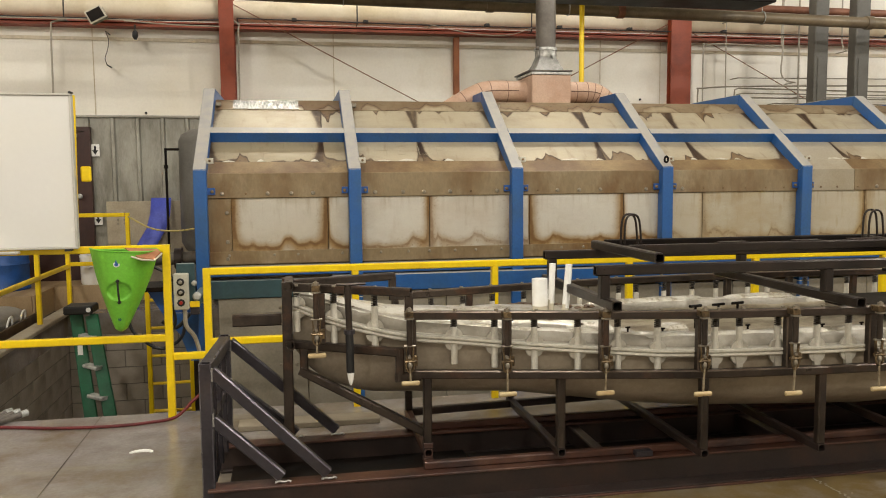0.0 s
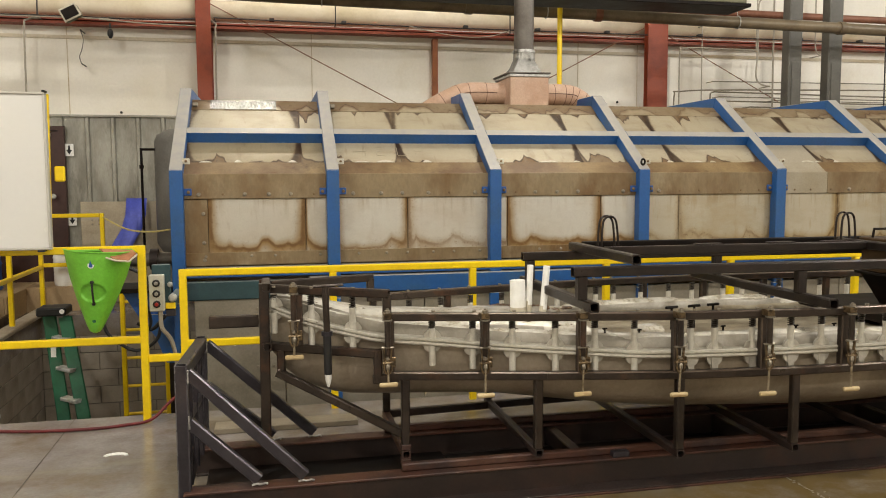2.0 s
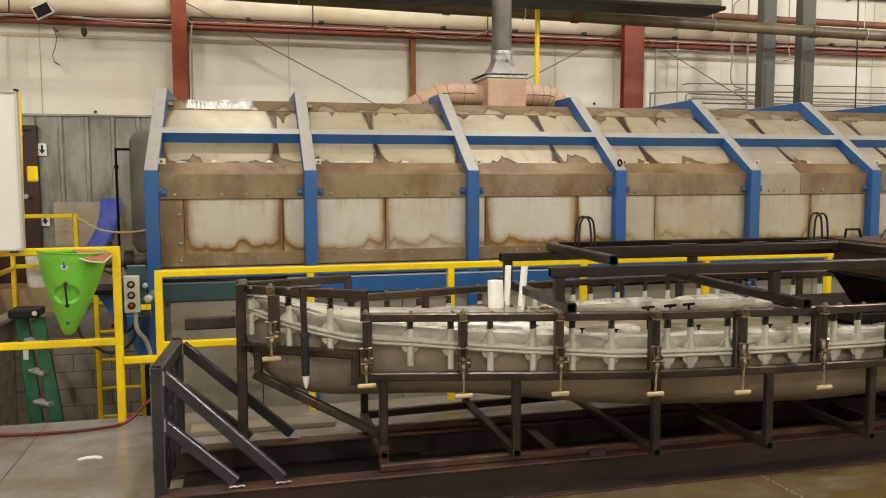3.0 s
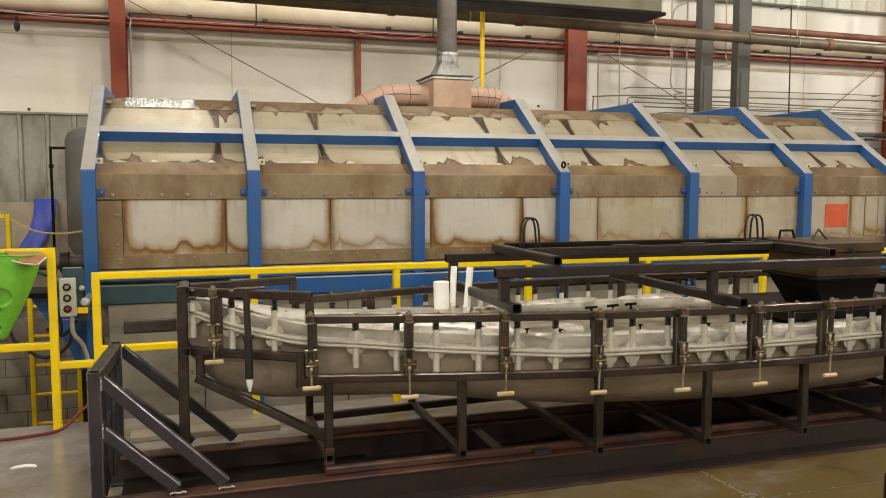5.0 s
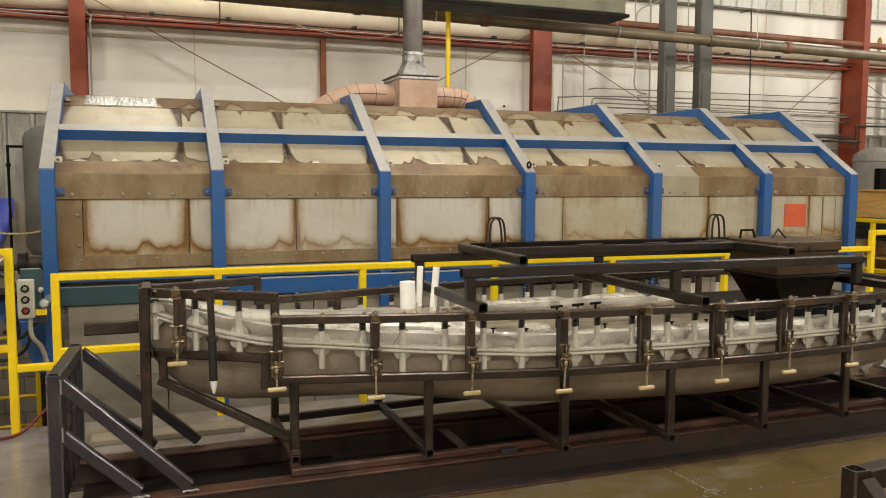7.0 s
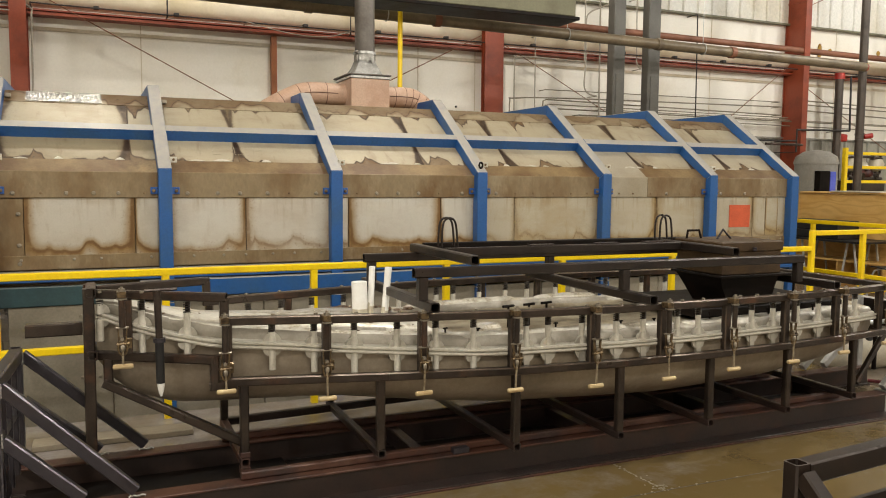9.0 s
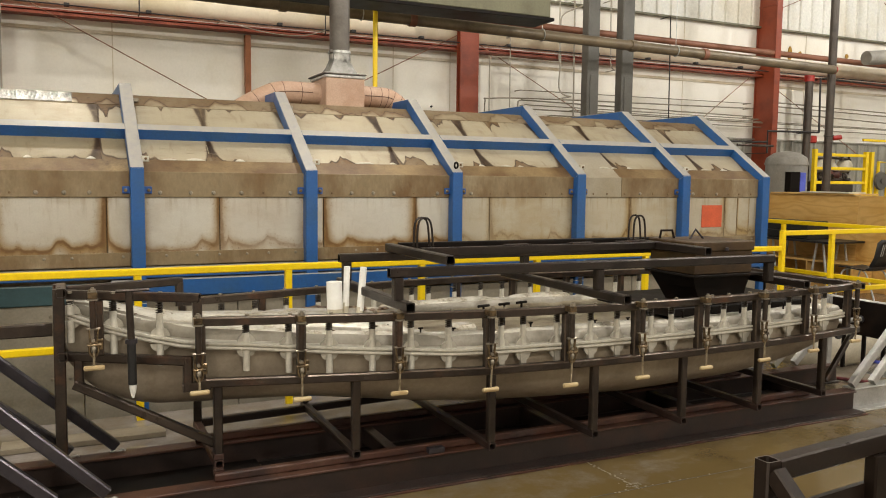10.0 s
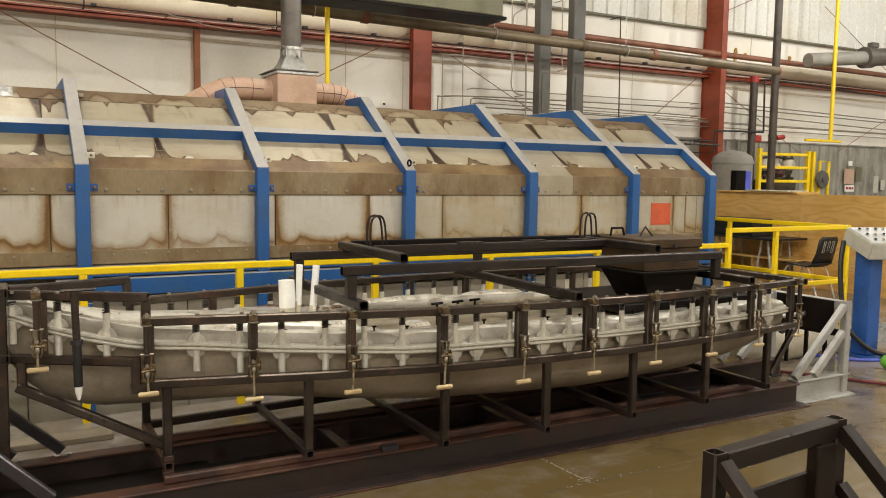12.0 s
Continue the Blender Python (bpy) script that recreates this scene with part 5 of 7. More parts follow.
# legs on cross tubes that lie on the skid
for x, yn in ((0.63, 3.775), (1.265, 3.645), (1.93, 3.485), (2.53, 3.442), (3.135, 3.438), (3.745, 3.467), (4.39, 3.548)):
    part("cross_tube", hollow((x, yn - 0.025, 0.203), (x, 2 * MC - yn + 0.025, 0.203), T), M["rust_red" if x < 0.7 else "steel_rust"], mould)
    for side in (1, -1):
        yy = MC - side * (MC - yn)
        part("leg", bar((x, yy, 0.226), (x, yy, LOZ - 0.02), T, T, (0, 1, 0)), M["steel_dark"], mould)
part("foot_collar", box(0.607, 0.653, 3.752, 3.798, 0.226, 0.252, 0.002), M["rust_red"], mould, "rust-brown weld collar")
part("foot_block", box(0.607, 0.653, 3.75, 3.80, 0.144, 0.181, 0.003), M["rust_red"], mould, "rust-brown foot block")
part("ground_tube", bar((0.63, 4.46, 0.20), (3.6, 4.66, 0.20), T), M["steel_rust"], mould)


def clamp(x, side=1, zt=UPZ, zl=LOZ, hz=0.5, drop=0.0):
    """An upright of the frame with its toggle clamp: bracket, barrel, links, shackle, screw and T handle."""
    y = MC - side * (MC - plan_y(x))
    lean = (plan_y(x + 0.05) - plan_y(x - 0.05)) / 0.1
    n = Vector((lean, -1.0, 0)).normalized()  # outwards from the frame
    c, f = x - 0.02, y - 0.058
    foot = Vector((c, f, 0)) - n * 0.062
    if side < 0:
        foot = Vector((x, y + 0.01, 0))
    part("frame_post", worn(bar((foot.x, foot.y, zl + T / 2), (foot.x, foot.y, zt - T / 2), T, T, (0, 1, 0)), T), [M["steel_dark"], M["tube_glint"]], mould)
    if side < 0:
        return
    tip, sway = random.uniform(-0.003, 0.003), random.uniform(-0.006, 0.006)
    m0 = zl + 0.150 - drop  # yoke height
    cl = part("clamp", box(c - 0.020, c + 0.020, f - 0.010, f + 0.045, zt - 0.004, zt + 0.006 + T / 2, 0.003), M["clamp"], mould, "bronze-coloured toggle clamp")
    part("bolt", rod((c, f, zt - 0.05), (c, f, zt + 0.048), 0.007, 8), M["bolt"], cl)
    part("nut", rod((c, f, zt + 0.027), (c, f, zt + 0.041), 0.015, 6), M["bolt"], cl)
    part("washer", rod((c, f, zt - 0.010), (c, f, zt - 0.005), 0.024, 12), M["bolt"], cl)
    part("barrel", rod((c, f, m0 + 0.004), (c, f, zt - 0.012), 0.0145, 12), M["steel_dark"], cl, "dark spring barrel", True)
    part("yoke", bar((c - 0.028, f, m0), (c + 0.028, f, m0), 0.020, 0.009), M["bolt"], cl, "bright yoke bar")
    for s in (-1, 1):
        part("link", bar((c + s * 0.019, f, m0 - 0.004), (c + s * 0.013, f, m0 - 0.078), 0.007, 0.016, (0, 1, 0), 0.002), M["clamp"], cl)
    part("link_bolt", rod((c - 0.002, f - 0.014, m0 - 0.052), (c - 0.002, f + 0.010, m0 - 0.052), 0.008, 8), M["bolt"], cl)
    ring = [(c + 0.019 * math.cos(a), f - 0.006, m0 - 0.092 + 0.034 * math.sin(a)) for a in [2 * math.pi * i / 14 for i in range(14)]]
    part("shackle", bent(ring, 0.0055, 6, None, True), M["clamp"], cl)
    part("pivot", rod((c - 0.026, f - 0.003, m0 - 0.074), (c + 0.030, f - 0.003, m0 - 0.074), 0.009, 8), M["clamp"], cl)
    part("swivel_nut", lathe([(0.006, -0.014), (0.011, -0.008), (0.011, 0.008), (0.006, 0.014)], (c, f - 0.008, m0 - 0.092), 8), M["bolt"], cl, "bright swivel nut", True)
    part("screw", rod((c + sway, f - 0.006, hz), (c, f - 0.006, m0 - 0.10), 0.0055, 8), M["screw_pale"], cl, "pale threaded rod", True)
    part("handle", lathe([(0.004, -0.0445), (0.0105, -0.042), (0.0125, -0.034), (0.0115, 0.0), (0.0125, 0.034), (0.0105, 0.042), (0.004, 0.0445)], (c + sway, f - 0.006, hz), 12, "x"), M["wood_handle"], cl, "pale wooden T handle", True)
    part("catch", box(c + 0.014, c + 0.040, f + 0.006, f + 0.026, m0 - 0.100, m0 - 0.050, 0.003), M["clamp"], cl)


HANDLES = [0.684, 0.562, 0.512, 0.518, 0.511, 0.499, 0.500, 0.513, 0.512, 0.520, 0.530]
CLAMPS = [0.128, 0.56, 1.010, 1.464, 1.918, 2.365, 2.803, 3.252, 3.716, 4.18, 4.66]
for i, x in enumerate(CLAMPS):
    clamp(x, 1, UPZ + (0.12 if i == 0 else 0), LOZ + (0.12 if i == 0 else 0), HANDLES[i], max(0.0, 0.495 + (0.12 if i == 0 else 0) - HANDLES[i]))
    if i:
        clamp(x, -1)


def coil(x, y, z0, z1, r=0.016, turns=4):
    pts = [(x + r * math.cos(a), y + r * math.sin(a), z0 + (z1 - z0) * a / (2 * math.pi * turns)) for a in [2 * math.pi * turns * i / (turns * 8) for i in range(turns * 8 + 1)]]
    return bent(pts, 0.004, 5)


def stud(x, side, top):
    """A sprung stud at the flange: a cast boss with half-round ears above and below, a lower pin, and a spring under the tube."""
    y = MC - side * (MC - plan_y(x) - 0.040)
    f = flange_z(x)
    head = min(0.125, top - f - T / 2 - 0.046)
    fore = x < 1.9
    st = part("boss", lathe([(0.014, 0.010), (0.021, 0.016), (0.019, 0.045), (0.0155, 0.070), (0.0155, head), (0.012, head + 0.004)], (x, y + side * 0.002, f), 14), M["alu_pale"], mould, "pale cast boss", True)
    r = 0.044
    arc = [(r * math.cos(a), r * math.sin(a)) for a in [math.pi * i / 12 for i in range(13)]]
    part("ear", plate([(x + u, y - side * 0.008, f + 0.018 + v) for u, v in arc], 0.014, (0, side, 0)), M["ear"], st, "grey round ear")
    part("ear", plate([(x + u, y - side * 0.008, f - 0.014 - v * (0.85 if fore else 1.1)) for u, v in arc], 0.014, (0, side, 0)), M["ear"], st, "grey round ear")
    if fore:
        part("lower_pin", lathe([(0.012, -0.116), (0.0165, -0.113), (0.0165, -0.012), (0.012, -0.011)], (x, y - side * 0.006, f), 14), M["alu_pale"], st, "pale round pin", True)
    else:
        part("lower_web", plate([(x - 0.022, y - side * 0.012, f - 0.014), (x + 0.022, y - side * 0.012, f - 0.014), (x + 0.013, y - side * 0.012, f - 0.092), (x - 0.013, y - side * 0.012, f - 0.092)], 0.020, (0, side, 0)), M["ear"], st, "pale tapered web")
    part("spring", coil(x, y + side * 0.002, f + head, top - T / 2, 0.0145, 5), M["spring"], st)
    part("pin", rod((x, y + side * 0.002, f + head), (x, y + side * 0.002, top - T / 2), 0.008, 8), M["black_steel"], st)
    part("nut", rod((x, y - side * 0.035, top + T / 2), (x, y - side * 0.035, top + T / 2 + 0.009), 0.010, 6), M["bolt"], st)


STUDS = [0.016, 0.195, 0.391, 0.765, 0.957, 1.144, 1.348, 1.537, 1.726, 2.0, 2.123, 2.318, 2.521, 2.69, 2.917, 3.06, 3.33, 3.461, 3.631, 3.834, 4.032, 4.2, 4.392]
for x in STUDS:
    stud(x, 1, UPZ if x > 0.5 else UPZ + 0.11)
    if x > 0.5:
        stud(x, -1, UPZ)

# ---- loading rack on top of the mould ----
rack = thing("loading_rack", (2.6, 3.95, 0.92), "dark square-tube rack bolted across the mould", "rack")
for x, y0, y1 in ((1.465, 3.44, 4.50), (2.60, 3.27, 4.55), (4.02, 3.38, 4.50)):
    part("cross_tube", hollow((x, y0, 0.942), (x, y1, 0.942), 0.048), M["rack_steel"], rack)
for y in (3.555, 4.325):
    part("side_rail", hollow((1.40, y, 1.098), (3.83, y - 0.08, 1.098), 0.048), M["rack_steel"], rack)
    for x in (1.445, 2.595, 3.80):
        part("rack_post", bar((x, y - 0.034 * (x - 1.4), 0.966), (x, y - 0.034 * (x - 1.4), 1.074), 0.048, 0.048, (0, 1, 0)), M["rack_steel"], rack)
part("top_cross", hollow((1.73, 3.56, 1.147), (1.72, 4.37, 1.147), 0.048), M["rack_steel"], rack)
part("top_cross", hollow((3.37, 3.52, 1.147), (3.40, 4.25, 1.147), 0.048), M["rack_steel"], rack)
part("top_rail", bar((1.77, 4.335, 1.149), (3.66, 4.28, 1.149), 0.052), M["black_steel"], rack)
part("top_rail", bar((1.77, 4.02, 1.146), (3.36, 4.00, 1.146), 0.048), M["rack_steel"], rack)
for x in (2.3, 2.75, 3.1):
    part("rail_pad", box(x, x + 0.16, 3.995, 4.045, 1.171, 1.177), M["steel_rust"], rack)


def hoops(x):
    for y in (4.14, 4.19):
        part("hoop", bent(curve_points([(x - 0.040, y, 1.16), (x - 0.036, y, 1.27), (x - 0.022, y, 1.315), (x + 0.008, y, 1.328), (x + 0.036, y, 1.315), (x + 0.050, y, 1.27), (x + 0.060, y, 1.16)], 5), 0.0065, 8), M["rack_steel"], rack, "bent round-bar hoop", True)


hoops(1.84)
hoops(3.36)
part("grab_bar", bent([(3.46, 4.05, 1.175), (3.47, 4.05, 1.235), (3.56, 4.05, 1.235), (3.58, 4.05, 1.175)], 0.008, 8), M["black_steel"], rack)

hop = thing("powder_hopper", (3.66, 3.95, 0.85), "brown-black steel powder hopper with a lid", "hopper")
LX0, LX1, LY0, LY1 = 3.455, 3.925, 3.72, 4.13
lid = part("lid", box(LX0 - 0.015, LX1 + 0.01, LY0 - 0.01, LY1 + 0.01, 1.125, 1.185, 0.006), M["hopper"], hop, "flat rusty steel lid")
part("lid_handle", bent([(3.62, 3.95, 1.185), (3.665, 3.95, 1.245), (3.73, 3.95, 1.185)], 0.007, 8), M["steel_grey"], lid)
part("bin", box(LX0, LX1, LY0, LY1, 0.985, 1.124, 0.004), M["hopper"], hop)
part("flange", box(LX0 - 0.03, LX1 + 0.07, LY0 - 0.03, LY1 + 0.02, 0.968, 0.984, 0.003), M["black_steel"], hop)
bm = grid_mesh([[(LX0, LY0 + 0.01, 0.966), (LX1, LY0 + 0.01, 0.966), (LX1, LY1, 0.966), (LX0, LY1, 0.966)],
                [(LX0 + 0.03, LY0 + 0.02, 0.90), (LX1 - 0.02, LY0 + 0.02, 0.90), (LX1 - 0.02, LY1 - 0.03, 0.90), (LX0 + 0.03, LY1 - 0.03, 0.90)],
                [(LX0 + 0.09, LY0 + 0.03, 0.79), (LX1 - 0.05, LY0 + 0.03, 0.79), (LX1 - 0.05, LY1 - 0.06, 0.79), (LX0 + 0.09, LY1 - 0.06, 0.79)]], None, True)
part("chute", bm, M["black_steel"], hop, "black tapered chute")
# Black slab added for the dark, shaded space under the chute.
part("feed_tray", box(3.28, 4.48, 3.72, 4.46, 0.735, 0.788, 0.006), M["black_steel"], hop, "flat black slab for the dark interior under the chute")
part("chute_rod", rod((4.02, 3.70, 0.80), (4.02, 3.70, 0.968), 0.008), M["black_steel"], hop)
part("latch", rod((3.68, LY0 - 0.03, 1.13), (3.68, LY0 - 0.03, 1.15), 0.012), M["steel_grey"], hop)

# vent tubes stuck through the deck
def vent(x, y, z0, z1, r, lean, label, n=20):
    o = thing("vent_tube", (x, y, z0), label, "vent tube", "white vent tubes")
    part("sleeve", rod((x - lean * 0.2, y, z0 - 0.04), (x, y, z0 + 0.02), r * 0.98, n), M["shell_cream"], o, "dirty stub of the tube", True)
    bm = bmesh.new()
    top = (x + lean, y, z1)
    q = Vector(top) - Vector((x, y, z0))
    prism(bm, [(r * math.cos(2 * math.pi * i / n), r * math.sin(2 * math.pi * i / n)) for i in range(n)], (x, y, z0), top)
    part("tube", bm, M["pvc"], o, "", True)


vent(1.305, 4.1, 0.85, 0.995, 0.042, -0.004, "short wide white plastic vent tube")
vent(1.366, 4.1, 0.86, 1.075, 0.017, 0.008, "slim white plastic vent tube, leaning")
vent(1.44, 4.08, 0.835, 1.07, 0.019, 0.02, "slim white plastic vent tube, leaning")

for x, y in ((2.20, 4.08), (2.35, 4.1), (2.48, 4.12)):
    o = thing("tee_screw", (x, y, 0.70), "small dark T-handled clamp screw", "clamp screw", "T screws on the deck")
    part("shank", rod((x, y, 0.66), (x, y, 0.815), 0.007, 8), M["black_steel"], o)
    part("cross_bar", rod((x - 0.045, y - 0.02, 0.817), (x + 0.045, y + 0.02, 0.813), 0.008, 8), M["black_steel"], o)

# wand that hangs at the bow
wand = thing("torch_wand", (0.27, 3.80, 0.6), "black wand with a pale tip hanging on the bow tube", "wand")
part("rod", rod((0.26, 3.80, 0.82), (0.254, 3.80, 1.035), 0.016, 12), M["steel_dark"], wand, "", True)
part("collar", rod((0.26, 3.80, 0.80), (0.26, 3.80, 0.82), 0.027, 14), M["steel_grey"], wand)
part("grip", rod((0.262, 3.80, 0.612), (0.26, 3.80, 0.80), 0.019, 12), M["black_plastic"], wand, "", True)
part("tip", lathe([(0.005, -0.062), (0.014, -0.03), (0.017, 0.0)], (0.263, 3.80, 0.612), 12), M["pvc"], wand, "pale conical tip", True)
part("hook_bar", bar((0.20, 3.80, 1.037), (0.34, 3.80, 1.04), 0.03, 0.012), M["steel_dark"], wand)

# ---- yellow guard rails ----
RY = 5.34


def rail(name, spans, posts, label, w=0.045):
    first = spans[0][0]
    r = thing(name, (first[0], first[1], 0), label, "guard rail", "yellow guard rails")
    for a, b in spans:
        part("rail_bar", bar(a, b, w), M["yellow"], r)
    for x, y, z0, z1 in posts:
        part("post", bar((x, y, z0), (x, y, z1), w + 0.002, w + 0.002, (0, 1, 0)), M["yellow"], r)
    return r


rail("guard_rail", [((-4.0, RY, 1.103), (-0.78, RY, 1.103)), ((-4.0, RY, 0.525), (-0.80, RY, 0.525))], [(-0.79, RY, 0, 1.126), (-2.3, RY, 0, 1.08)], "yellow square-tube guard rail along the pit edge")
rail("guard_rail", [((-0.545, RY, 0.945), (5.98, RY, 0.945)), ((-0.545, RY, 0.485), (5.98, RY, 0.485)), ((-0.766, RY, 0.40), (-0.57, RY, 0.40))],
     [(-0.545, RY, 0.0, 0.967)] + [(x, RY, 0.0, 0.925) for x in (0.41, 1.37, 2.36, 3.35, 4.42, 5.4)], "low yellow guard rail in front of the oven")
rail("guard_rail", [((6.03, RY, 1.085), (7.74, RY, 1.085)), ((6.03, RY, 0.52), (7.74, RY, 0.52))], [(6.005, RY, 0, 1.108), (6.66, RY, 0, 1.063), (7.765, RY, 0, 1.108)], "yellow guard rail beside the control stand")
rail("guard_rail", [((7.765, RY + 0.03, 1.085), (7.765, 8.4, 1.085)), ((7.765, RY + 0.03, 0.52), (7.765, 8.4, 0.52))], [(7.765, 6.9, 0, 1.063), (7.765, 8.4, 0, 1.108)], "yellow guard rail leading away past the oven's end")
rail("guard_rail", [((-2.58, 5.7, 1.08), (-2.58, 10.0, 1.08)), ((-2.58, 5.7, 0.53), (-2.58, 10.0, 0.53))], [(-2.58, y, 0.05, 1.06) for y in (5.72, 7.2, 8.84)] + [(-2.58, 10.0, 0.05, 1.1)], "yellow guard rail on the kerb of the pit")
rail("guard_rail", [((-2.55, 10.0, 1.12), (-1.93, 10.0, 1.12)), ((-2.55, 10.0, 0.55), (-1.93, 10.0, 0.55))], [(-1.9, 10.0, 0, 1.143)], "short yellow guard rail behind the pit")

# ---- left of the oven ----
wb = thing("whiteboard", (-2.2, 5.25, 1.09), "blank whiteboard with an aluminium frame fixed to the rail", "whiteboard")
part("board", box(-3.30, -1.306, 5.255, 5.275, 1.133, 2.049), M["white"], wb)
part("backing", box(-3.31, -1.31, 5.276, 5.30, 1.12, 2.06), M["alu_frame"], wb)
for a in ((-3.33, -1.292, 5.246, 5.30, 2.050, 2.064), (-3.33, -1.292, 5.246, 5.30, 1.118, 1.132)):
    part("frame_bar", box(*a, 0.004), M["alu_frame"], wb)
part("frame_bar", box(-1.305, -1.292, 5.246, 5.30, 1.133, 2.049, 0.003), M["alu_frame"], wb)
part("tray", box(-2.9, -1.62, 5.18, 5.244, 1.098, 1.114, 0.004), M["alu_frame"], wb)
part("corner_clip", box(-1.37, -1.33, 5.243, 5.30, 1.106, 1.117, 0.002), M["black_plastic"], wb, "dark corner clip")
part("corner_clip", box(-1.306, -1.288, 5.243, 5.30, 2.064, 2.076, 0.002), M["black_plastic"], wb, "dark corner clip")
up = thing("yellow_upright", (-1.285, 5.34, 1.11), "yellow upright behind the whiteboard with a pouch", "post")
part("upright", bar((-1.322, 5.34, 1.113), (-1.305, 5.34, 2.06), 0.03, 0.03, (0, 1, 0)), M["yellow"], up)
part("pouch", box(-1.275, -1.215, 5.32, 5.35, 1.53, 1.625, 0.008), M["yellow"], up, "small yellow pouch")

# green scoop cut from a boat's bow
scoop = thing("green_scoop", (-1.05, 5.2, 0.6), "bright green plastic scoop hung on the rail, cardboard inside", "scoop")
SCOOP = ((1.105, 0.205, 0.15, -1.027), (1.06, 0.195, 0.15, -1.029), (0.95, 0.168, 0.14, -1.037), (0.83, 0.128, 0.12, -1.047), (0.72, 0.085, 0.09, -1.057), (0.64, 0.052, 0.065, -1.065), (0.605, 0.035, 0.045, -1.067), (0.592, 0.012, 0.02, -1.067))


def scoop_front(x, z):
    """The scoop's front face at a place, with a round dish pressed into it."""
    zs = [r[0] for r in SCOOP][::-1]
    hw, d, cx = (float(np.interp(z, zs, [r[i] for r in SCOOP][::-1])) for i in (1, 2, 3))
    u = max(-1.0, min(1.0, (x - cx) / hw))
    y = 5.28 - d * (1 - abs(u) ** 3.0)
    r = math.hypot((x + 1.05) / 0.078, (z - 0.858) / 0.060)
    k = max(0.0, min(1.0, (1.0 - r) / 0.22))
    return y + 0.017 * k * k * (3 - 2 * k)


rows_o = []
for i in range(65):
    z = 1.105 + (0.592 - 1.105) * i / 64
    hw, cx = (float(np.interp(z, [r[0] for r in SCOOP][::-1], [r[j] for r in SCOOP][::-1])) for j in (1, 3))
    us = [math.sin(math.pi / 2 * (-1 + 2 * j / 44)) * 0.35 + (-1 + 2 * j / 44) * 0.65 for j in range(45)]
    rows_o.append([(cx + hw * u, scoop_front(cx + hw * u, z), z - (0.012 * u if z > 1.1 else 0)) for u in us] + [(cx + hw * u, 5.30, z) for u in (0.9, 0, -0.9)])
bm = grid_mesh(rows_o, None, True)
part("shell", bm, M["green"], scoop, "", True)
rim = [Vector(p) for p in rows_o[0]]
part("rim", bent(rim, 0.006, 6, None, True), M["green"], scoop, "paler worn rim")
part("strap", bent([(-1.05, 5.142, 0.93), (-1.05, 5.138, 0.915), (-1.048, 5.136, 0.86), (-1.046, 5.150, 0.80), (-1.046, 5.160, 0.79)], 0.0065, 6), M["black_plastic"], scoop, "black handle strap", True)
for z in (0.925, 0.79):
    part("strap_end", lathe([(0.011, 0), (0.011, -0.014), (0.006, -0.018)], (-1.049, scoop_front(-1.05, z) + 0.002, z), 10, "y"), M["black_plastic"], scoop, "black peg")
DROP = [(0.030 * math.sin(2 * math.pi * i / 20) * (0.62 + 0.1 * math.cos(2 * math.pi * i / 20)), -0.020 * math.cos(2 * math.pi * i / 20)) for i in range(20)]
part("drop_mark", plate([(-1.05 + a, 5.1355, 1.030 + b) for a, b in DROP], 0.003, (0, -1, 0)), M["paper"], scoop, "round pale mark")
part("drop_mark", plate([(-1.05 + a, 5.1320, 1.032 + b) for a, b in ((-0.012, -0.006), (-0.008, -0.014), (0.002, -0.016), (0.010, -0.010), (0.010, -0.002), (0.002, 0.012), (-0.002, 0.030), (-0.005, 0.012))], 0.002, (0, -1, 0)), M["blue_plain"], scoop, "small blue drop")
part("plug", lathe([(0.012, 0), (0.010, -0.004)], (-1.059, scoop_front(-1.059, 0.678) + 0.002, 0.678), 10, "y"), M["green_dark"], scoop)
cb = thing("cardboard_flap", (-0.9, 5.25, 1.05), "torn brown cardboard flap in the green scoop", "cardboard")
part("sheet", plate([(-1.02, 5.24, 1.115), (-0.92, 5.12, 1.065), (-0.835, 5.13, 1.05), (-0.80, 5.2, 1.085), (-0.83, 5.27, 1.10)], 0.006, (0, 0, 1)), M["cardboard"], cb)
part("sheet_edge", bent([(-0.96, 5.115, 1.075), (-0.90, 5.108, 1.056), (-0.83, 5.12, 1.048), (-0.795, 5.2, 1.082)], 0.006, 5), M["shell_cream"], cb, "pale torn edge")

# green stepladder in the pit
lad = thing("stepladder", (-1.6, 7.3, PIT_Z), "green fibreglass stepladder with a black top, standing in the pit", "stepladder")
tl, tr = Vector((-1.839, 7.300, 0.400)), Vector((-1.695, 7.220, 0.384))
bl, br = Vector((-1.580, 6.892, PIT_Z)), Vector((-1.356, 6.756, PIT_Z))
for a, b in ((tl, bl), (tr, br)):
    part("side_rail", bar(a, b, 0.105, 0.03, (0, 1, 0)), M["green_dark"], lad)
    part("side_rail", bar(a + Vector((-0.01, 0.07, 0)), b + Vector((-0.02, 0.12, 0)), 0.05, 0.025, (0, 1, 0)), M["green_dark"], lad, "folded back rail")
for i in range(7):
    t = 0.105 + 0.142 * i
    a, b = tl.lerp(bl, t) + Vector((0.03, -0.035, 0)), tr.lerp(br, t) + Vector((-0.005, -0.035, 0))
    part("step", bar(a, b, 0.08, 0.03), M["galv"], lad, "grey metal step")
part("cap_sticker", rod((-1.70, 7.138, 0.445), (-1.70, 7.132, 0.445), 0.02, 12), M["paper"], lad, "round pale sticker")
part("top_cap", box(-1.905, -1.67, 7.14, 7.38, 0.405, 0.475, 0.012), M["black_plastic"], lad, "black plastic top cap")
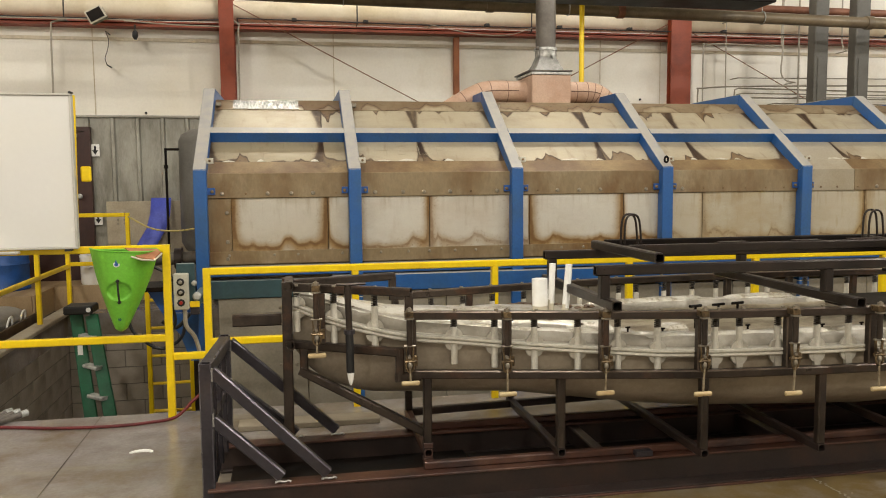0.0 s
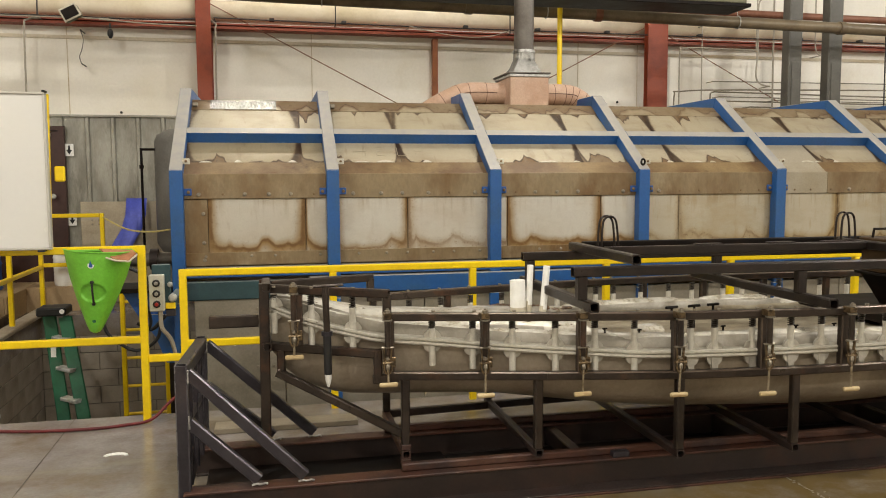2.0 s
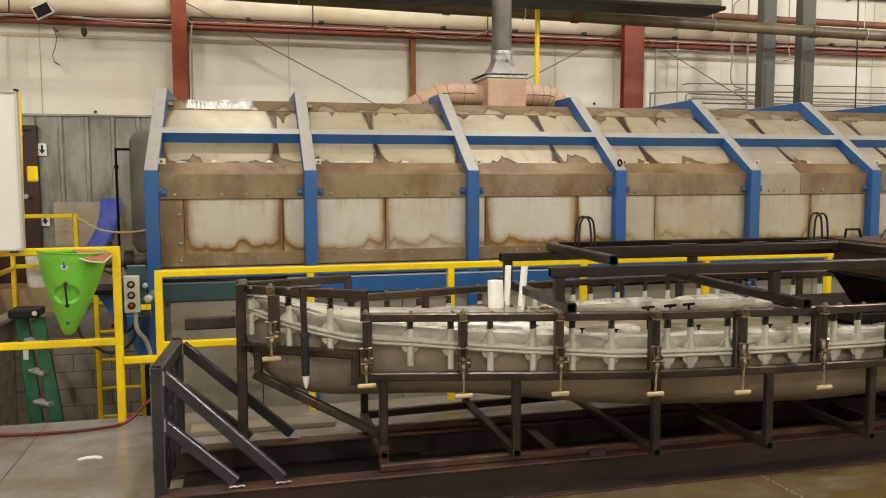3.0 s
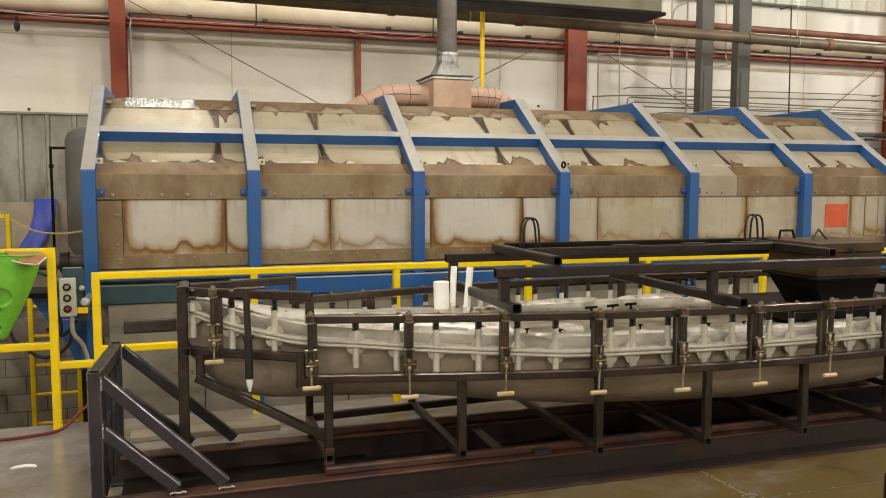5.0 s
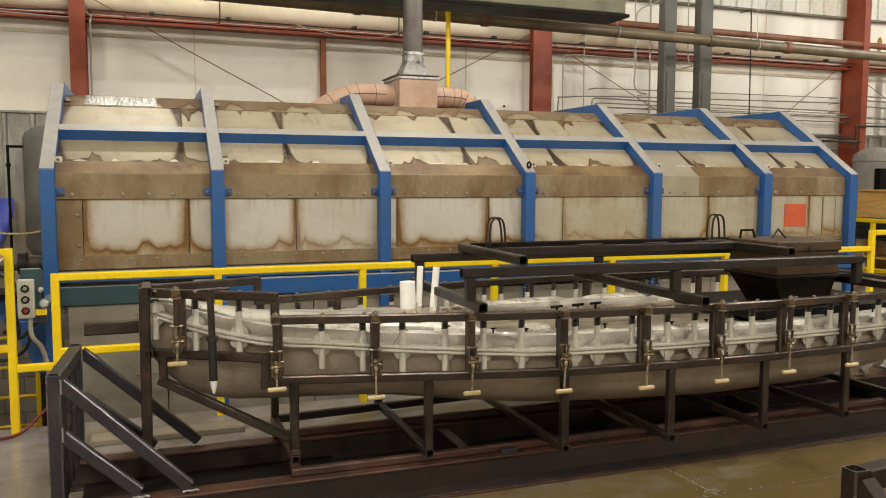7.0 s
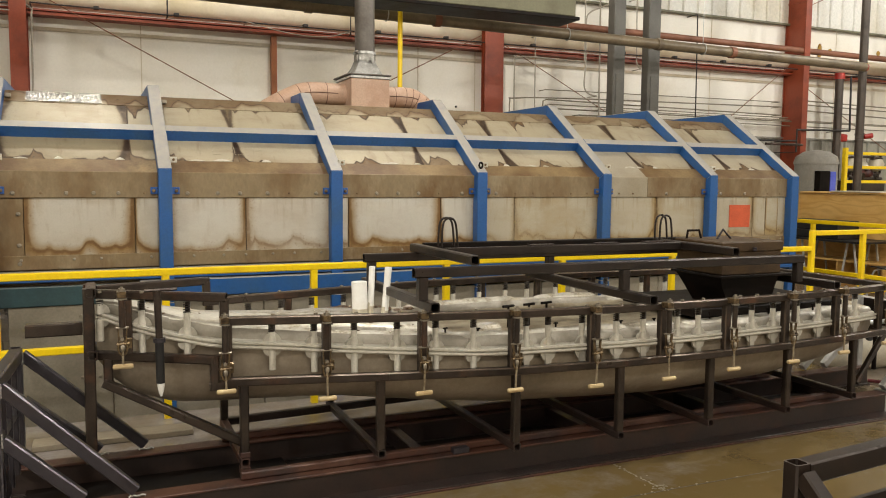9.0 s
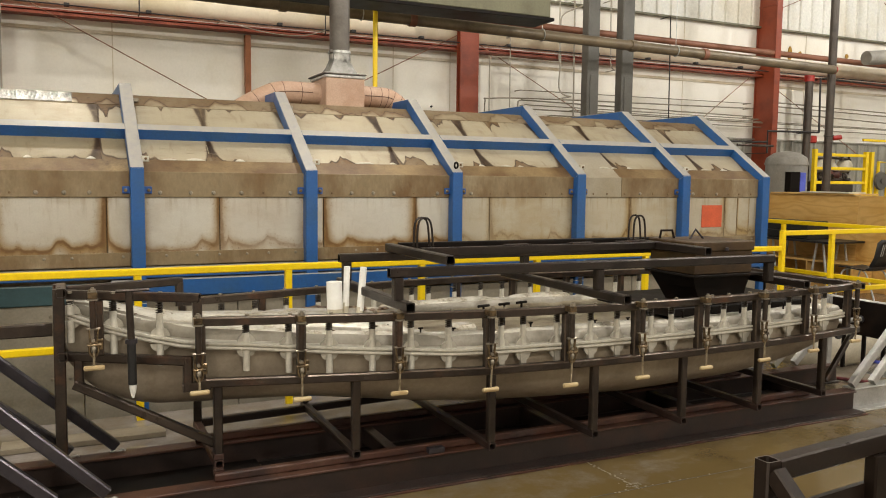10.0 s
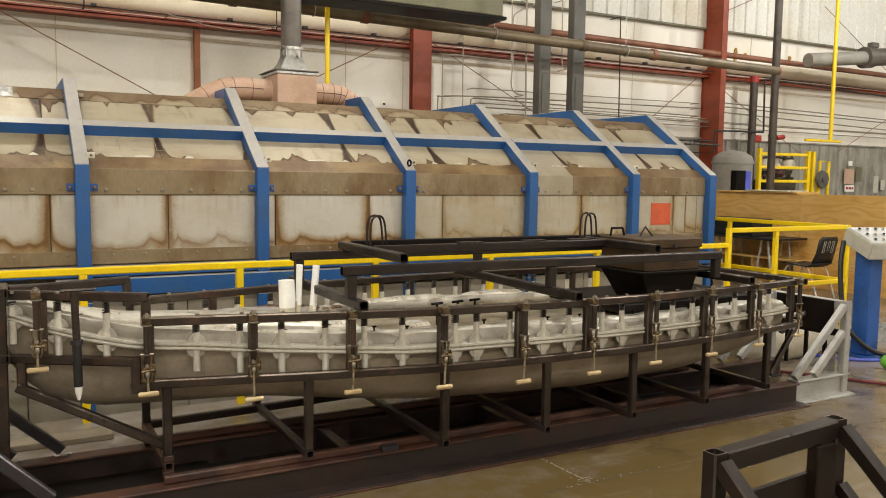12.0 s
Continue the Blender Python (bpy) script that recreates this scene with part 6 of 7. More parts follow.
part("label", box(-1.815, -1.775, 7.195, 7.203, 0.05, 0.17), M["paper"], lad, "white label")

# yellow fixed ladder
yl = thing("pit_ladder", (-1.2, 8.4, PIT_Z), "yellow steel ladder fixed in the pit", "ladder")
for x in (-1.44, -1.03):
    part("stile", bar((x, 8.4, PIT_Z), (x, 8.4, 0.42), 0.045, 0.045, (0, 1, 0)), M["yellow"], yl)
for i in range(6):
    z = -1.1 + 0.285 * i
    part("rung", rod((-1.42, 8.4, z), (-1.05, 8.4, z), 0.016, 8), M["yellow"], yl)
part("top_bar", bar((-1.46, 8.4, 0.44), (-0.95, 8.4, 0.44), 0.04), M["yellow"], yl)

# button box on a blue bracket
stand = thing("button_box", (-0.71, 5.6, 0.7), "grey push-button box on a blue steel bracket", "control box")
part("enclosure", box(-0.785, -0.69, 5.56, 5.62, 0.665, 0.91, 0.006), M["box_grey"], stand)
for i, (z, m) in enumerate(((0.855, "black_plastic"), (0.785, "black_plastic"), (0.715, "red"))):
    b = part("bezel", lathe([(0.026, 0), (0.026, -0.006), (0.02, -0.008)], (-0.738, 5.56, z), 8, "y"), M["black_plastic"], stand)
    part("push_button", lathe([(0.012, 0), (0.012, -0.012), (0.009, -0.015)], (-0.738, 5.553, z), 14, "y"), M["red" if m == "red" else "tank"], b, "round push button")
part("bracket", box(-0.772, -0.655, 5.622, 5.67, 0.68, 0.972, 0.004), M["teal"], stand, "dull blue backing box")
part("foot_plate", box(-0.688, -0.628, 5.622, 5.66, 0.62, 0.668, 0.003), M["steel_grey"], stand, "grey foot plate")
part("yellow_tab", box(-0.688, -0.625, 5.60, 5.62, 0.675, 0.715, 0.003), M["yellow"], stand, "small yellow tab")
part("bracket_arm", bar((-0.66, 5.66, 0.70), (-0.66, 6.2, 0.70), 0.06), M["teal"], stand)
part("cap_nut", lathe([(0.028, 0), (0.028, -0.02), (0.018, -0.03)], (-0.64, 5.61, 0.75), 14, "y"), M["galv"], stand)
part("cap_nut", lathe([(0.018, 0), (0.018, -0.02), (0.010, -0.03)], (-0.655, 5.61, 0.84), 14, "y"), M["galv"], stand)
part("conduit", bent(curve_points([(-0.72, 5.6, 0.665), (-0.715, 5.6, 0.55), (-0.66, 5.61, 0.46), (-0.63, 5.62, 0.3), (-0.63, 5.62, 0.1)], 6), 0.014, 8), M["cable_white"], stand, "pale flexible conduit", True)

cable = thing("black_cable", (-1.0, 6.0, 0.5), "black rubber cables looping down behind the rail", "cable")
part("loop", bent(curve_points([(-0.80, 5.9, 0.85), (-0.86, 5.9, 0.72), (-0.83, 5.9, 0.52), (-0.95, 5.9, 0.40), (-1.10, 5.9, 0.45), (-1.16, 5.9, 0.6)], 7), 0.012, 8), M["black_plastic"], cable, "", True)
part("loop", bent(curve_points([(-0.98, 6.0, 0.92), (-0.85, 6.0, 0.83), (-0.78, 6.0, 0.6), (-0.80, 6.0, 0.4), (-0.95, 6.0, 0.32), (-1.12, 6.0, 0.42)], 7), 0.012, 8), M["black_plastic"], cable, "", True)
part("loop", bent(curve_points([(-0.75, 6.1, 0.55), (-0.85, 6.1, 0.45), (-0.95, 6.1, 0.5)], 7), 0.014, 8), M["black_plastic"], cable, "", True)

mach = thing("rail_drive", (-0.9, 6.6, 0.3), "blue steel drive housing with dark pipes at the oven's end", "machine")
part("housing", plate([(-1.13, 6.6, 0.66), (-0.72, 6.6, 0.66), (-0.72, 6.6, 0.1), (-0.86, 6.6, 0.26), (-1.0, 6.6, 0.44)], 0.25, (0, 1, 0)), M["blue_plain"], mach)
part("shelf", box(-1.35, -0.68, 6.5, 6.9, 0.665, 0.70, 0.004), M["black_steel"], mach)
part("pipe_run", rod((-1.25, 6.75, 0.90), (-0.62, 6.75, 0.90), 0.055, 14), M["pipe_grey"], mach, "", True)
part("flange", rod((-0.93, 6.75, 0.90), (-0.87, 6.75, 0.90), 0.085, 14), M["steel_rust"], mach, "", True)
part("support", box(-0.80, -0.73, 6.62, 6.82, PIT_Z, 0.1, 0.004), M["steel_dark"], mach)

# tank behind the oven
tk = thing("pressure_tank", (-0.98, 10.1, 0), "tall grey pressure tank with domed ends on legs", "tank")
part("vessel", lathe([(0.02, 0.60), (0.15, 0.615), (0.27, 0.68), (0.325, 0.78), (0.325, 1.98), (0.29, 2.06), (0.18, 2.12), (0.02, 2.14)], (-0.98, 10.1, 0), 32), M["tank_dark"], tk, "", True)
for a in (40, 140, 220, 320):
    x, y = -0.98 + 0.24 * math.cos(radians(a)), 10.1 + 0.24 * math.sin(radians(a))
    part("leg", bar((x, y, 0), (x, y, 0.72), 0.05, 0.05, (0, 1, 0)), M["tank"], tk)
part("nozzle", rod((-1.44, 10.0, 1.885), (-1.28, 10.0, 1.885), 0.015, 8), M["black_steel"], tk)
part("drop_pipe", rod((-1.44, 10.0, 0.0), (-1.44, 10.0, 1.90), 0.015, 8), M["black_steel"], tk, "thin dark drop pipe")
part("coupling", rod((-1.44, 10.0, 1.66), (-1.44, 10.0, 1.70), 0.026, 8), M["black_steel"], tk)

bs = thing("blue_plastic_sheet", (-1.65, 10.4, 0), "bent blue plastic sheet leaning on the wall", "plastic sheet")
part("sheet", grid_mesh([[(x + dx, 10.3 + dy, z) for x in (0, 0.08, 0.16, 0.24)] for dx, dy, z in ((-1.72, 0.30, 1.30), (-1.73, 0.24, 1.1), (-1.77, 0.15, 0.92), (-1.86, 0.05, 0.75), (-2.0, -0.02, 0.4), (-2.1, -0.05, 0.0))]), M["blue_sheet"], bs, "", True)
bs.children[0].modifiers.new("thickness", "SOLIDIFY").thickness = 0.006

pb = thing("grey_board", (-1.6, 10.7, 0), "pale beige board standing against the wainscot", "board")
part("board", box(-2.27, -1.0, 10.66, 10.69, 0, 1.26, 0.003), M["beige_board"], pb)
for x in (-2.14, -2.06):
    for z in (0.98, 1.03):
        part("bolt", lathe([(0.014, 0), (0.012, -0.006)], (x, 10.66, z), 8, "y"), M["bolt"], pb)

ch = thing("safety_chain", (-1.4, 9.9, 1.0), "sagging yellow plastic chain", "chain")
P0 = curve_points([(-1.89, 9.98, 1.10), (-1.62, 9.9, 0.96), (-1.35, 9.8, 0.93), (-1.1, 9.7, 0.96), (-0.72, 9.1, 1.05)], 9)
bm = bmesh.new()
for i, (a, b) in enumerate(zip(P0, P0[1:])):
    rod(a, b + (b - a) * 0.2, 0.012 if i % 2 else 0.008, 6, bm)
part("chain_run", bm, M["chain"], ch)

for z in (1.90, 1.04):
    sg = thing("arrow_sign", (-2.385, WALL_Y - 0.06, z), "small white sign with a black downward arrow", "sign", "arrow signs")
    part("plate", box(-2.435, -2.335, WALL_Y - 0.066, WALL_Y - 0.06, z - 0.075, z + 0.075), M["paper"], sg)
    y = WALL_Y - 0.070
    part("arrow", plate([(-2.397, y, z + 0.055), (-2.373, y, z + 0.055), (-2.373, y, z), (-2.35, y, z), (-2.385, y, z - 0.055), (-2.42, y, z), (-2.397, y, z)], 0.003, (0, 1, 0)), M["ink"], sg)

drum = thing("blue_drum", (-3.3, 10.0, 0), "blue plastic drum behind the pit rail", "drum")
part("body", lathe([(0.27, 0), (0.29, 0.03), (0.29, 0.28), (0.30, 0.30), (0.29, 0.32), (0.29, 0.56), (0.30, 0.58), (0.29, 0.6), (0.28, 0.78), (0.26, 0.80)], (-3.3, 10.0, 0), 28), M["blue_plain"], drum, "", True)
hull = thing("grey_boat_shell", (-3.0, 8.9, 0), "grey plastic boat shell lying behind the pit kerb", "boat shell")
bm = lathe([(0.02, -0.9), (0.16, -0.75), (0.23, -0.4), (0.25, 0), (0.22, 0.22), (0.13, 0.34), (0.02, 0.40)], (-3.02, 8.9, 0.0), 20, "y")
for v in bm.verts:
    v.co.z = 0.115 + v.co.z * 0.44
part("shell", bm, M["tank"], hull, "", True)
for y in (8.55, 8.95):
    part("grab_loop", bent(curve_points([(-2.79, y - 0.09, 0.04), (-2.765, y - 0.05, 0.17), (-2.765, y + 0.05, 0.17), (-2.79, y + 0.09, 0.04)], 6), 0.010, 8), M["paper"], hull, "white grab loop", True)
tb = thing("toe_board", (-2.74, 7.9, 0), "dark brown toe board along the pit kerb", "board")
part("plank", box(-2.755, -2.725, 5.7, 9.30, 0.0, 0.105, 0.003), M["hopper"], tb)
pf = thing("low_platform", (-3.5, 9.9, 0), "low worn timber platform in front of the brown door", "platform")
for x0, x1, y0 in ((-4.8, -2.79, 9.34), (-2.786, -2.1, 10.06)):
    part("deck", box(x0, x1, y0, 10.66, 0.24, 0.28, 0.004), M["platform"], pf)
    part("edge_board", box(x0, x1, y0 - 0.028, y0 - 0.002, 0.0, 0.285, 0.003), M["platform"], pf, "paler worn edge board")
    for x in (x0 + 0.1, x1 - 0.1):
        part("bearer", box(x - 0.04, x + 0.04, y0 + 0.002, 10.6, 0.0, 0.239), M["platform"], pf)
part("edge_board", box(-2.786, -2.76, 9.312, 10.03, 0.0, 0.285, 0.003), M["platform"], pf, "worn edge board")
wd = thing("white_bucket", (-2.36, 10.28, 0.28), "white plastic drum standing on the platform", "drum")
part("body", lathe([(0.14, 0), (0.15, 0.02), (0.155, 0.31), (0.16, 0.34), (0.15, 0.36)], (-2.36, 10.28, 0.281), 24), M["pvc"], wd, "", True)

# things on the floor
pk = thing("floor_plank", (0.1, 5.0, 0), "dusty grey plank lying along the rail", "plank")
part("plank", box(-0.35, 0.52, 4.92, 5.07, 0.0, 0.035, 0.004), M["old_plank"], pk)

hs = thing("red_hose", (-1.2, 5.2, 0), "dark red rubber air hose lying across the floor", "hose")
part("hose", bent(curve_points([(-2.4, 5.42, 0.014), (-1.8, 5.29, 0.014), (-1.45, 5.20, 0.014), (-1.12, 5.17, 0.014), (-0.92, 5.20, 0.014), (-0.76, 5.265, 0.02), (-0.66, 5.33, 0.10), (-0.60, 5.40, 0.14)], 9), 0.010, 10), M["hose"], hs, "", True)
# White plate standing in for a bright spot of light on the floor.
glint = thing("plastic_scrap", (-0.87, 4.66, 0), "white crescent laid in for a bright glint on the floor", "plastic scrap")
arc = [(-0.80 + 0.066 * math.cos(a) - 0.066, 4.655 + 0.050 * math.sin(a)) for a in [0.05 + 2.95 * k / 12 for k in range(13)]]
inner = [(-0.866 + 0.050 * math.cos(a), 4.650 + 0.022 * math.sin(a)) for a in [2.9 - 2.6 * k / 8 for k in range(9)]]
part("scrap", plate([(x, y, 0.001) for x, y in arc + inner], 0.006, (0, 0, 1)), M["pvc"], glint)
for i in range(3):
    x = -1.93 + 0.055 * i
    t = thing("pale_pipe", (x, 5.4, 0.02), "short pale metal pipe lying on the floor", "pipe", "pale pipes on the floor")
    part("tube", rod((x - 0.25, 5.02, 0.028), (x + 0.08, 5.58 - 0.03 * i, 0.028), 0.020, 12), M["pipe_grey"], t, "", True)
    part("end_cap", rod((x + 0.065, 5.555 - 0.03 * i, 0.03), (x + 0.09, 5.60 - 0.03 * i, 0.03), 0.023, 12), M["galv"], t, "", True)

# ---- right of the oven ----
PX = 10.4
for y0, y1 in ((4.4, 6.0), (6.006, 7.925), (7.931, 9.55)):
    o = thing("plywood_sheet", (PX, y0, 0), "upright plywood sheet with bold wavy grain", "plywood sheet", "plywood partition")
    part("sheet", box(PX, PX + 0.02, y0, y1, 0.0, 1.375, 0.002), M["ply"], o)
    for y in (y0 + 0.05, y1 - 0.05):
        part("stud", box(PX + 0.021, PX + 0.11, y - 0.02, y + 0.02, 0, 1.37), M["ply"], o)
tt = thing("plywood_board", (10.55, 8.7, 1.38), "loose plywood boards lying on the partition", "plywood board")
part("board", box(10.36, 10.9, 7.98, 9.5, 1.377, 1.40, 0.002), M["ply"], tt)
part("board", box(10.34, 10.7, 8.05, 8.9, 1.402, 1.42, 0.002), M["shell_cream"], tt, "pale board")

tab = thing("work_table", (9.9, 8.3, 0), "dark folding table with bent metal legs", "table")
part("tabletop", box(9.65, 10.35, 7.75, 9.2, 0.70, 0.73, 0.004), M["black_plastic"], tab)
for y in (8.05, 8.95):
    for s in (-1, 1):
        part("leg", rod((9.8, y + s * 0.16, 0), (9.8, y + s * 0.05, 0.70), 0.016, 8), M["galv"], tab, "bright metal leg")
        part("leg", rod((10.25, y + s * 0.16, 0), (10.25, y + s * 0.05, 0.70), 0.016, 8), M["galv"], tab, "bright metal leg")
bx = thing("dark_case", (9.95, 8.7, 0.73), "flat black case on the table", "case")
part("case_body", box(9.75, 10.2, 8.22, 9.25, 0.731, 0.85, 0.01), M["black_plastic"], bx)
part("case_lid", box(9.76, 10.19, 8.24, 9.24, 0.853, 0.99, 0.01), M["black_plastic"], bx)
sh2 = thing("low_shelf", (10.1, 8.3, 0), "low wooden shelf under the table", "shelf")
part("board", box(9.95, 10.38, 7.6, 9.2, 0.40, 0.43, 0.003), M["ply"], sh2)
for y in (7.65, 8.4, 9.15):
    part("side_board", box(9.96, 10.38, y - 0.012, y + 0.012, 0, 0.399), M["ply"], sh2)


def chair(x, y):
    c = thing("stacking_chair", (x, y, 0), "dark brown plastic stacking chair with bent metal legs", "chair")
    prof = [(0.44, 0.445), (0.40, 0.455), (0.25, 0.44), (0.05, 0.43), (-0.02, 0.47), (-0.07, 0.60), (-0.11, 0.79), (-0.12, 0.83)]
    rows = [[(x + u * (0.21 if i < 5 else 0.19 if i < 7 else 0.14), y + p[0] - 0.25 - 0.02 * (1 - u * u) * (i > 4), p[1] - 0.012 * (1 - u * u) * (i < 4)) for u in (-1, -0.6, 0, 0.6, 1)] for i, p in enumerate(prof)]
    seat = part("seat", grid_mesh(rows[:5]), M["black_plastic"], c, "", True)
    back = part("backrest", grid_mesh(rows[4:]), M["black_plastic"], c, "", True)
    for o in (seat, back):
        o.modifiers.new("thickness", "SOLIDIFY").thickness = 0.012
    for sx in (-0.18, 0.18):
        part("leg", bent(curve_points([(x + sx, y + 0.24, 0), (x + sx, y + 0.16, 0.35), (x + sx * 0.9, y + 0.05, 0.425), (x + sx * 0.9, y - 0.1, 0.42)], 5), 0.011, 8), M["galv"], c, "bright metal leg", True)
        part("leg", bent(curve_points([(x + sx, y - 0.36, 0), (x + sx, y - 0.22, 0.35), (x + sx * 0.9, y - 0.12, 0.425)], 5), 0.011, 8), M["galv"], c, "bright metal leg", True)
    def on_back(u, t):
        return Vector((x + u * 0.19, y - 0.25 - 0.065 - 0.055 * t - 0.016, 0.59 + 0.23 * t))
    for u in (-0.45, 0.0, 0.45):
        part("slot_rim", bent([on_back(u - 0.09, 0.12), on_back(u - 0.09, 0.78), on_back(u + 0.09, 0.78), on_back(u + 0.09, 0.12)], 0.005, 6, None, True), M["galv"], c, "pale rim of a slot in the backrest")
    return c


chair(9.6, 7.22)

ped = thing("control_stand", (6.77, 4.5, 0), "blue post with a grey sloping push-button console", "control stand")
part("column", box(6.70, 6.865, 4.36, 4.52, 0.012, 0.94, 0.008), M["blue_plain"], ped)
part("foot", box(6.62, 6.94, 4.28, 4.60, 0.0, 0.012), M["blue_plain"], ped)
# an oblique head: from the upper back corner down to the front corner, and its width
CA, CS = Vector((6.71, 4.63, 1.150)), Vector((-0.13, -0.347, -0.128))
CW = Vector((0.92, -0.387, 0.0)).normalized()
CN = CW.cross(CS).normalized()
CN = CN if CN.z > 0 else -CN
bm = plate([CA, CA + CS, CA + CS + CW * 0.62, CA + CW * 0.62], 0.15, -CN)
bmesh.ops.bevel(bm, geom=bm.edges[:], offset=0.008, segments=2, affect="EDGES")
head = part("console", bm, M["box_grey"], ped, "grey sloping console")


def on_face(a, b, lift=0.0):
    """A place on the console's face: a along its width, b from back to front."""
    return CA + CW * a * 0.62 + CS * b + CN * lift


part("face_plate", plate([on_face(a, b, 0.001) for a, b in ((0.03, 0.05), (0.97, 0.05), (0.97, 0.95), (0.03, 0.95))], 0.004, CN), M["button_plate"], head, "pale button plate")
for i in range(7):
    for j in range(3):
        p = on_face(0.12 + 0.125 * i, 0.2 + 0.3 * j, 0.004)
        ring = part("button_ring", rod(p, p + CN * 0.008, 0.017, 12), M["galv"], head)
        m = M["red" if (i, j) == (5, 0) else ("black_plastic", "tank", "black_plastic", "box_grey")[(i + 2 * j) % 4]]
        part("push_button", rod(p + CN * 0.008, p + CN * 0.02, 0.011, 12), m, ring, "small round push button")
part("cable", bent(curve_points([(6.70, 4.64, 1.02), (6.62, 4.60, 0.8), (6.59, 4.55, 0.5), (6.60, 4.48, 0.25), (6.72, 4.28, 0.06), (7.0, 4.12, 0.03), (7.5, 4.1, 0.03)], 8), 0.022, 8), M["black_plastic"], ped, "thick black cable", True)

tk2 = thing("grey_tank", (10.9, 9.8, 0), "squat grey tank with a domed top", "tank")
part("vessel", lathe([(0.32, 0.3), (0.335, 0.34), (0.335, 1.84), (0.35, 1.845), (0.35, 1.875), (0.32, 1.97), (0.20, 2.05), (0.03, 2.08)], (11.08, 9.85, 0), 32), M["tank"], tk2, "", True)
part("opening", box(10.80, 11.02, 9.505, 9.62, 1.36, 1.73, 0.004), M["black_steel"], tk2, "dark access opening")
part("blue_label", box(11.025, 11.15, 9.50, 9.56, 1.36, 1.72, 0.004), M["blue_sheet"], tk2, "blue plate")
for a in (45, 135, 225, 315):
    x, y = 11.08 + 0.3 * math.cos(radians(a)), 9.85 + 0.3 * math.sin(radians(a))
    part("leg", bar((x, y, 0), (x, y, 0.4), 0.07, 0.07, (0, 1, 0)), M["tank"], tk2)
part("stub_pipe", rod((10.0, 9.9, 2.16), (10.8, 9.9, 2.16), 0.02, 10), M["steel_dark"], tk2)

gate = thing("guard_rail", (12, 9.6, 0), "tall yellow guard gate in front of the pump", "guard rail", "yellow guard rails")
for x in (11.45, 12.72, 12.86):
    part("post", bar((x, 9.6, 0), (x, 9.6, 2.12 if x < 12 else 2.10), 0.07, 0.07, (0, 1, 0)), M["yellow"], gate)
for z in (2.03, 1.80, 1.56):
    part("rail_bar", bar((11.48, 9.6, z), (12.7, 9.6, z), 0.05), M["yellow"], gate)

pump = thing("pump_set", (12.0, 10.2, 0), "dark pump set with pale domed valves behind the yellow gate", "pump")
part("pump_base", box(12.15, 12.95, 10.0, 10.4, 0, 1.58, 0.01), M["pipe_dark"], pump)
part("pump_body", lathe([(0.02, -0.24), (0.10, -0.22), (0.12, -0.06), (0.09, 0.0), (0.12, 0.1), (0.04, 0.26)], (12.52, 10.15, 1.70), 18, "x"), M["pump_red"], pump, "dull maroon pump body", True)
part("valve_bonnet", lathe([(0.12, 0.0), (0.09, 0.08), (0.05, 0.14), (0.05, 0.26)], (12.55, 10.15, 1.78), 16), M["shell_cream"], pump, "pale valve bonnet", True)
for x in (12.22, 12.84):
    part("dome", lathe([(0.06, -0.16), (0.13, -0.12), (0.14, -0.02), (0.10, 0.06), (0.02, 0.09)], (x, 10.12, 1.90), 18), M["shell_cream"], pump, "rounded pale dome", True)
    part("dome_stem", rod((x, 10.12, 1.50), (x, 10.12, 1.76), 0.03, 8), M["steel_dark"], pump)
part("pipe_run", bent([(12.0, 10.05, 1.98), (12.45, 10.05, 2.00), (12.9, 10.05, 1.97)], 0.022, 8), M["steel_dark"], pump)
part("pipe_run", bent([(12.86, 10.05, 2.06), (12.86, 10.05, 1.72), (12.78, 10.05, 1.66)], 0.022, 8), M["steel_dark"], pump)
part("pipe_run", bent([(12.08, 10.05, 1.66), (12.3, 10.05, 1.60), (12.9, 10.05, 1.62)], 0.03, 8), M["pipe_dark"], pump)
for x in (12.36, 12.7):
    part("valve_wheel", lathe([(0.05, -0.01), (0.06, 0), (0.05, 0.01), (0.015, 0.02), (0.015, -0.02)], (x, 9.98, 1.66), 14, "y"), M["steel_dark"], pump, "small dark handwheel", True)
    part("flange", rod((x - 0.05, 10.05, 1.99), (x - 0.02, 10.05, 1.99), 0.05, 12), M["pipe_grey"], pump, "", True)

fan = thing("wheel_valve", (13.0, 9.5, 0), "grey handwheel on a yellow stand", "valve")
part("wheel", lathe([(0.15, -0.03), (0.165, 0), (0.15, 0.03), (0.05, 0.05), (0.05, -0.05)], (13.0, 9.5, 1.60), 24, "y"), M["column_grey"], fan, "", True)
part("stand", bar((13.0, 9.58, 0), (13.0, 9.58, 1.56), 0.06, 0.06, (0, 1, 0)), M["yellow"], fan)
part("stand_arm", bent([(13.05, 9.6, 1.55), (13.05, 9.6, 1.93), (13.3, 9.6, 1.93), (13.3, 9.6, 0.0)], 0.03, 8), M["yellow"], fan)
pst = thing("notice_board", (14.1, 10.6, 1.4), "small notices and switch boxes on the far wainscot", "notice")
for (x0, x1, z0, z1), mat, lab in (((15.42, 15.72, 1.36, 1.50), "paper", "white notice with red writing"), ((15.38, 15.70, 1.52, 1.84), "insul", "faded red notice"), ((15.76, 15.95, 1.58, 1.88), "hood", "olive notice"), ((15.50, 15.62, 1.90, 2.0), "paper", "small white notice"), ((16.38, 16.53, 1.34, 1.70), "box_grey", "grey switch box"), ((16.63, 16.76, 1.40, 1.62), "box_grey", "grey switch box")):
    part("panel", box(x0, x1, WALL_Y - 0.08, WALL_Y - 0.066, z0, z1, 0.002), M[mat], pst, lab)
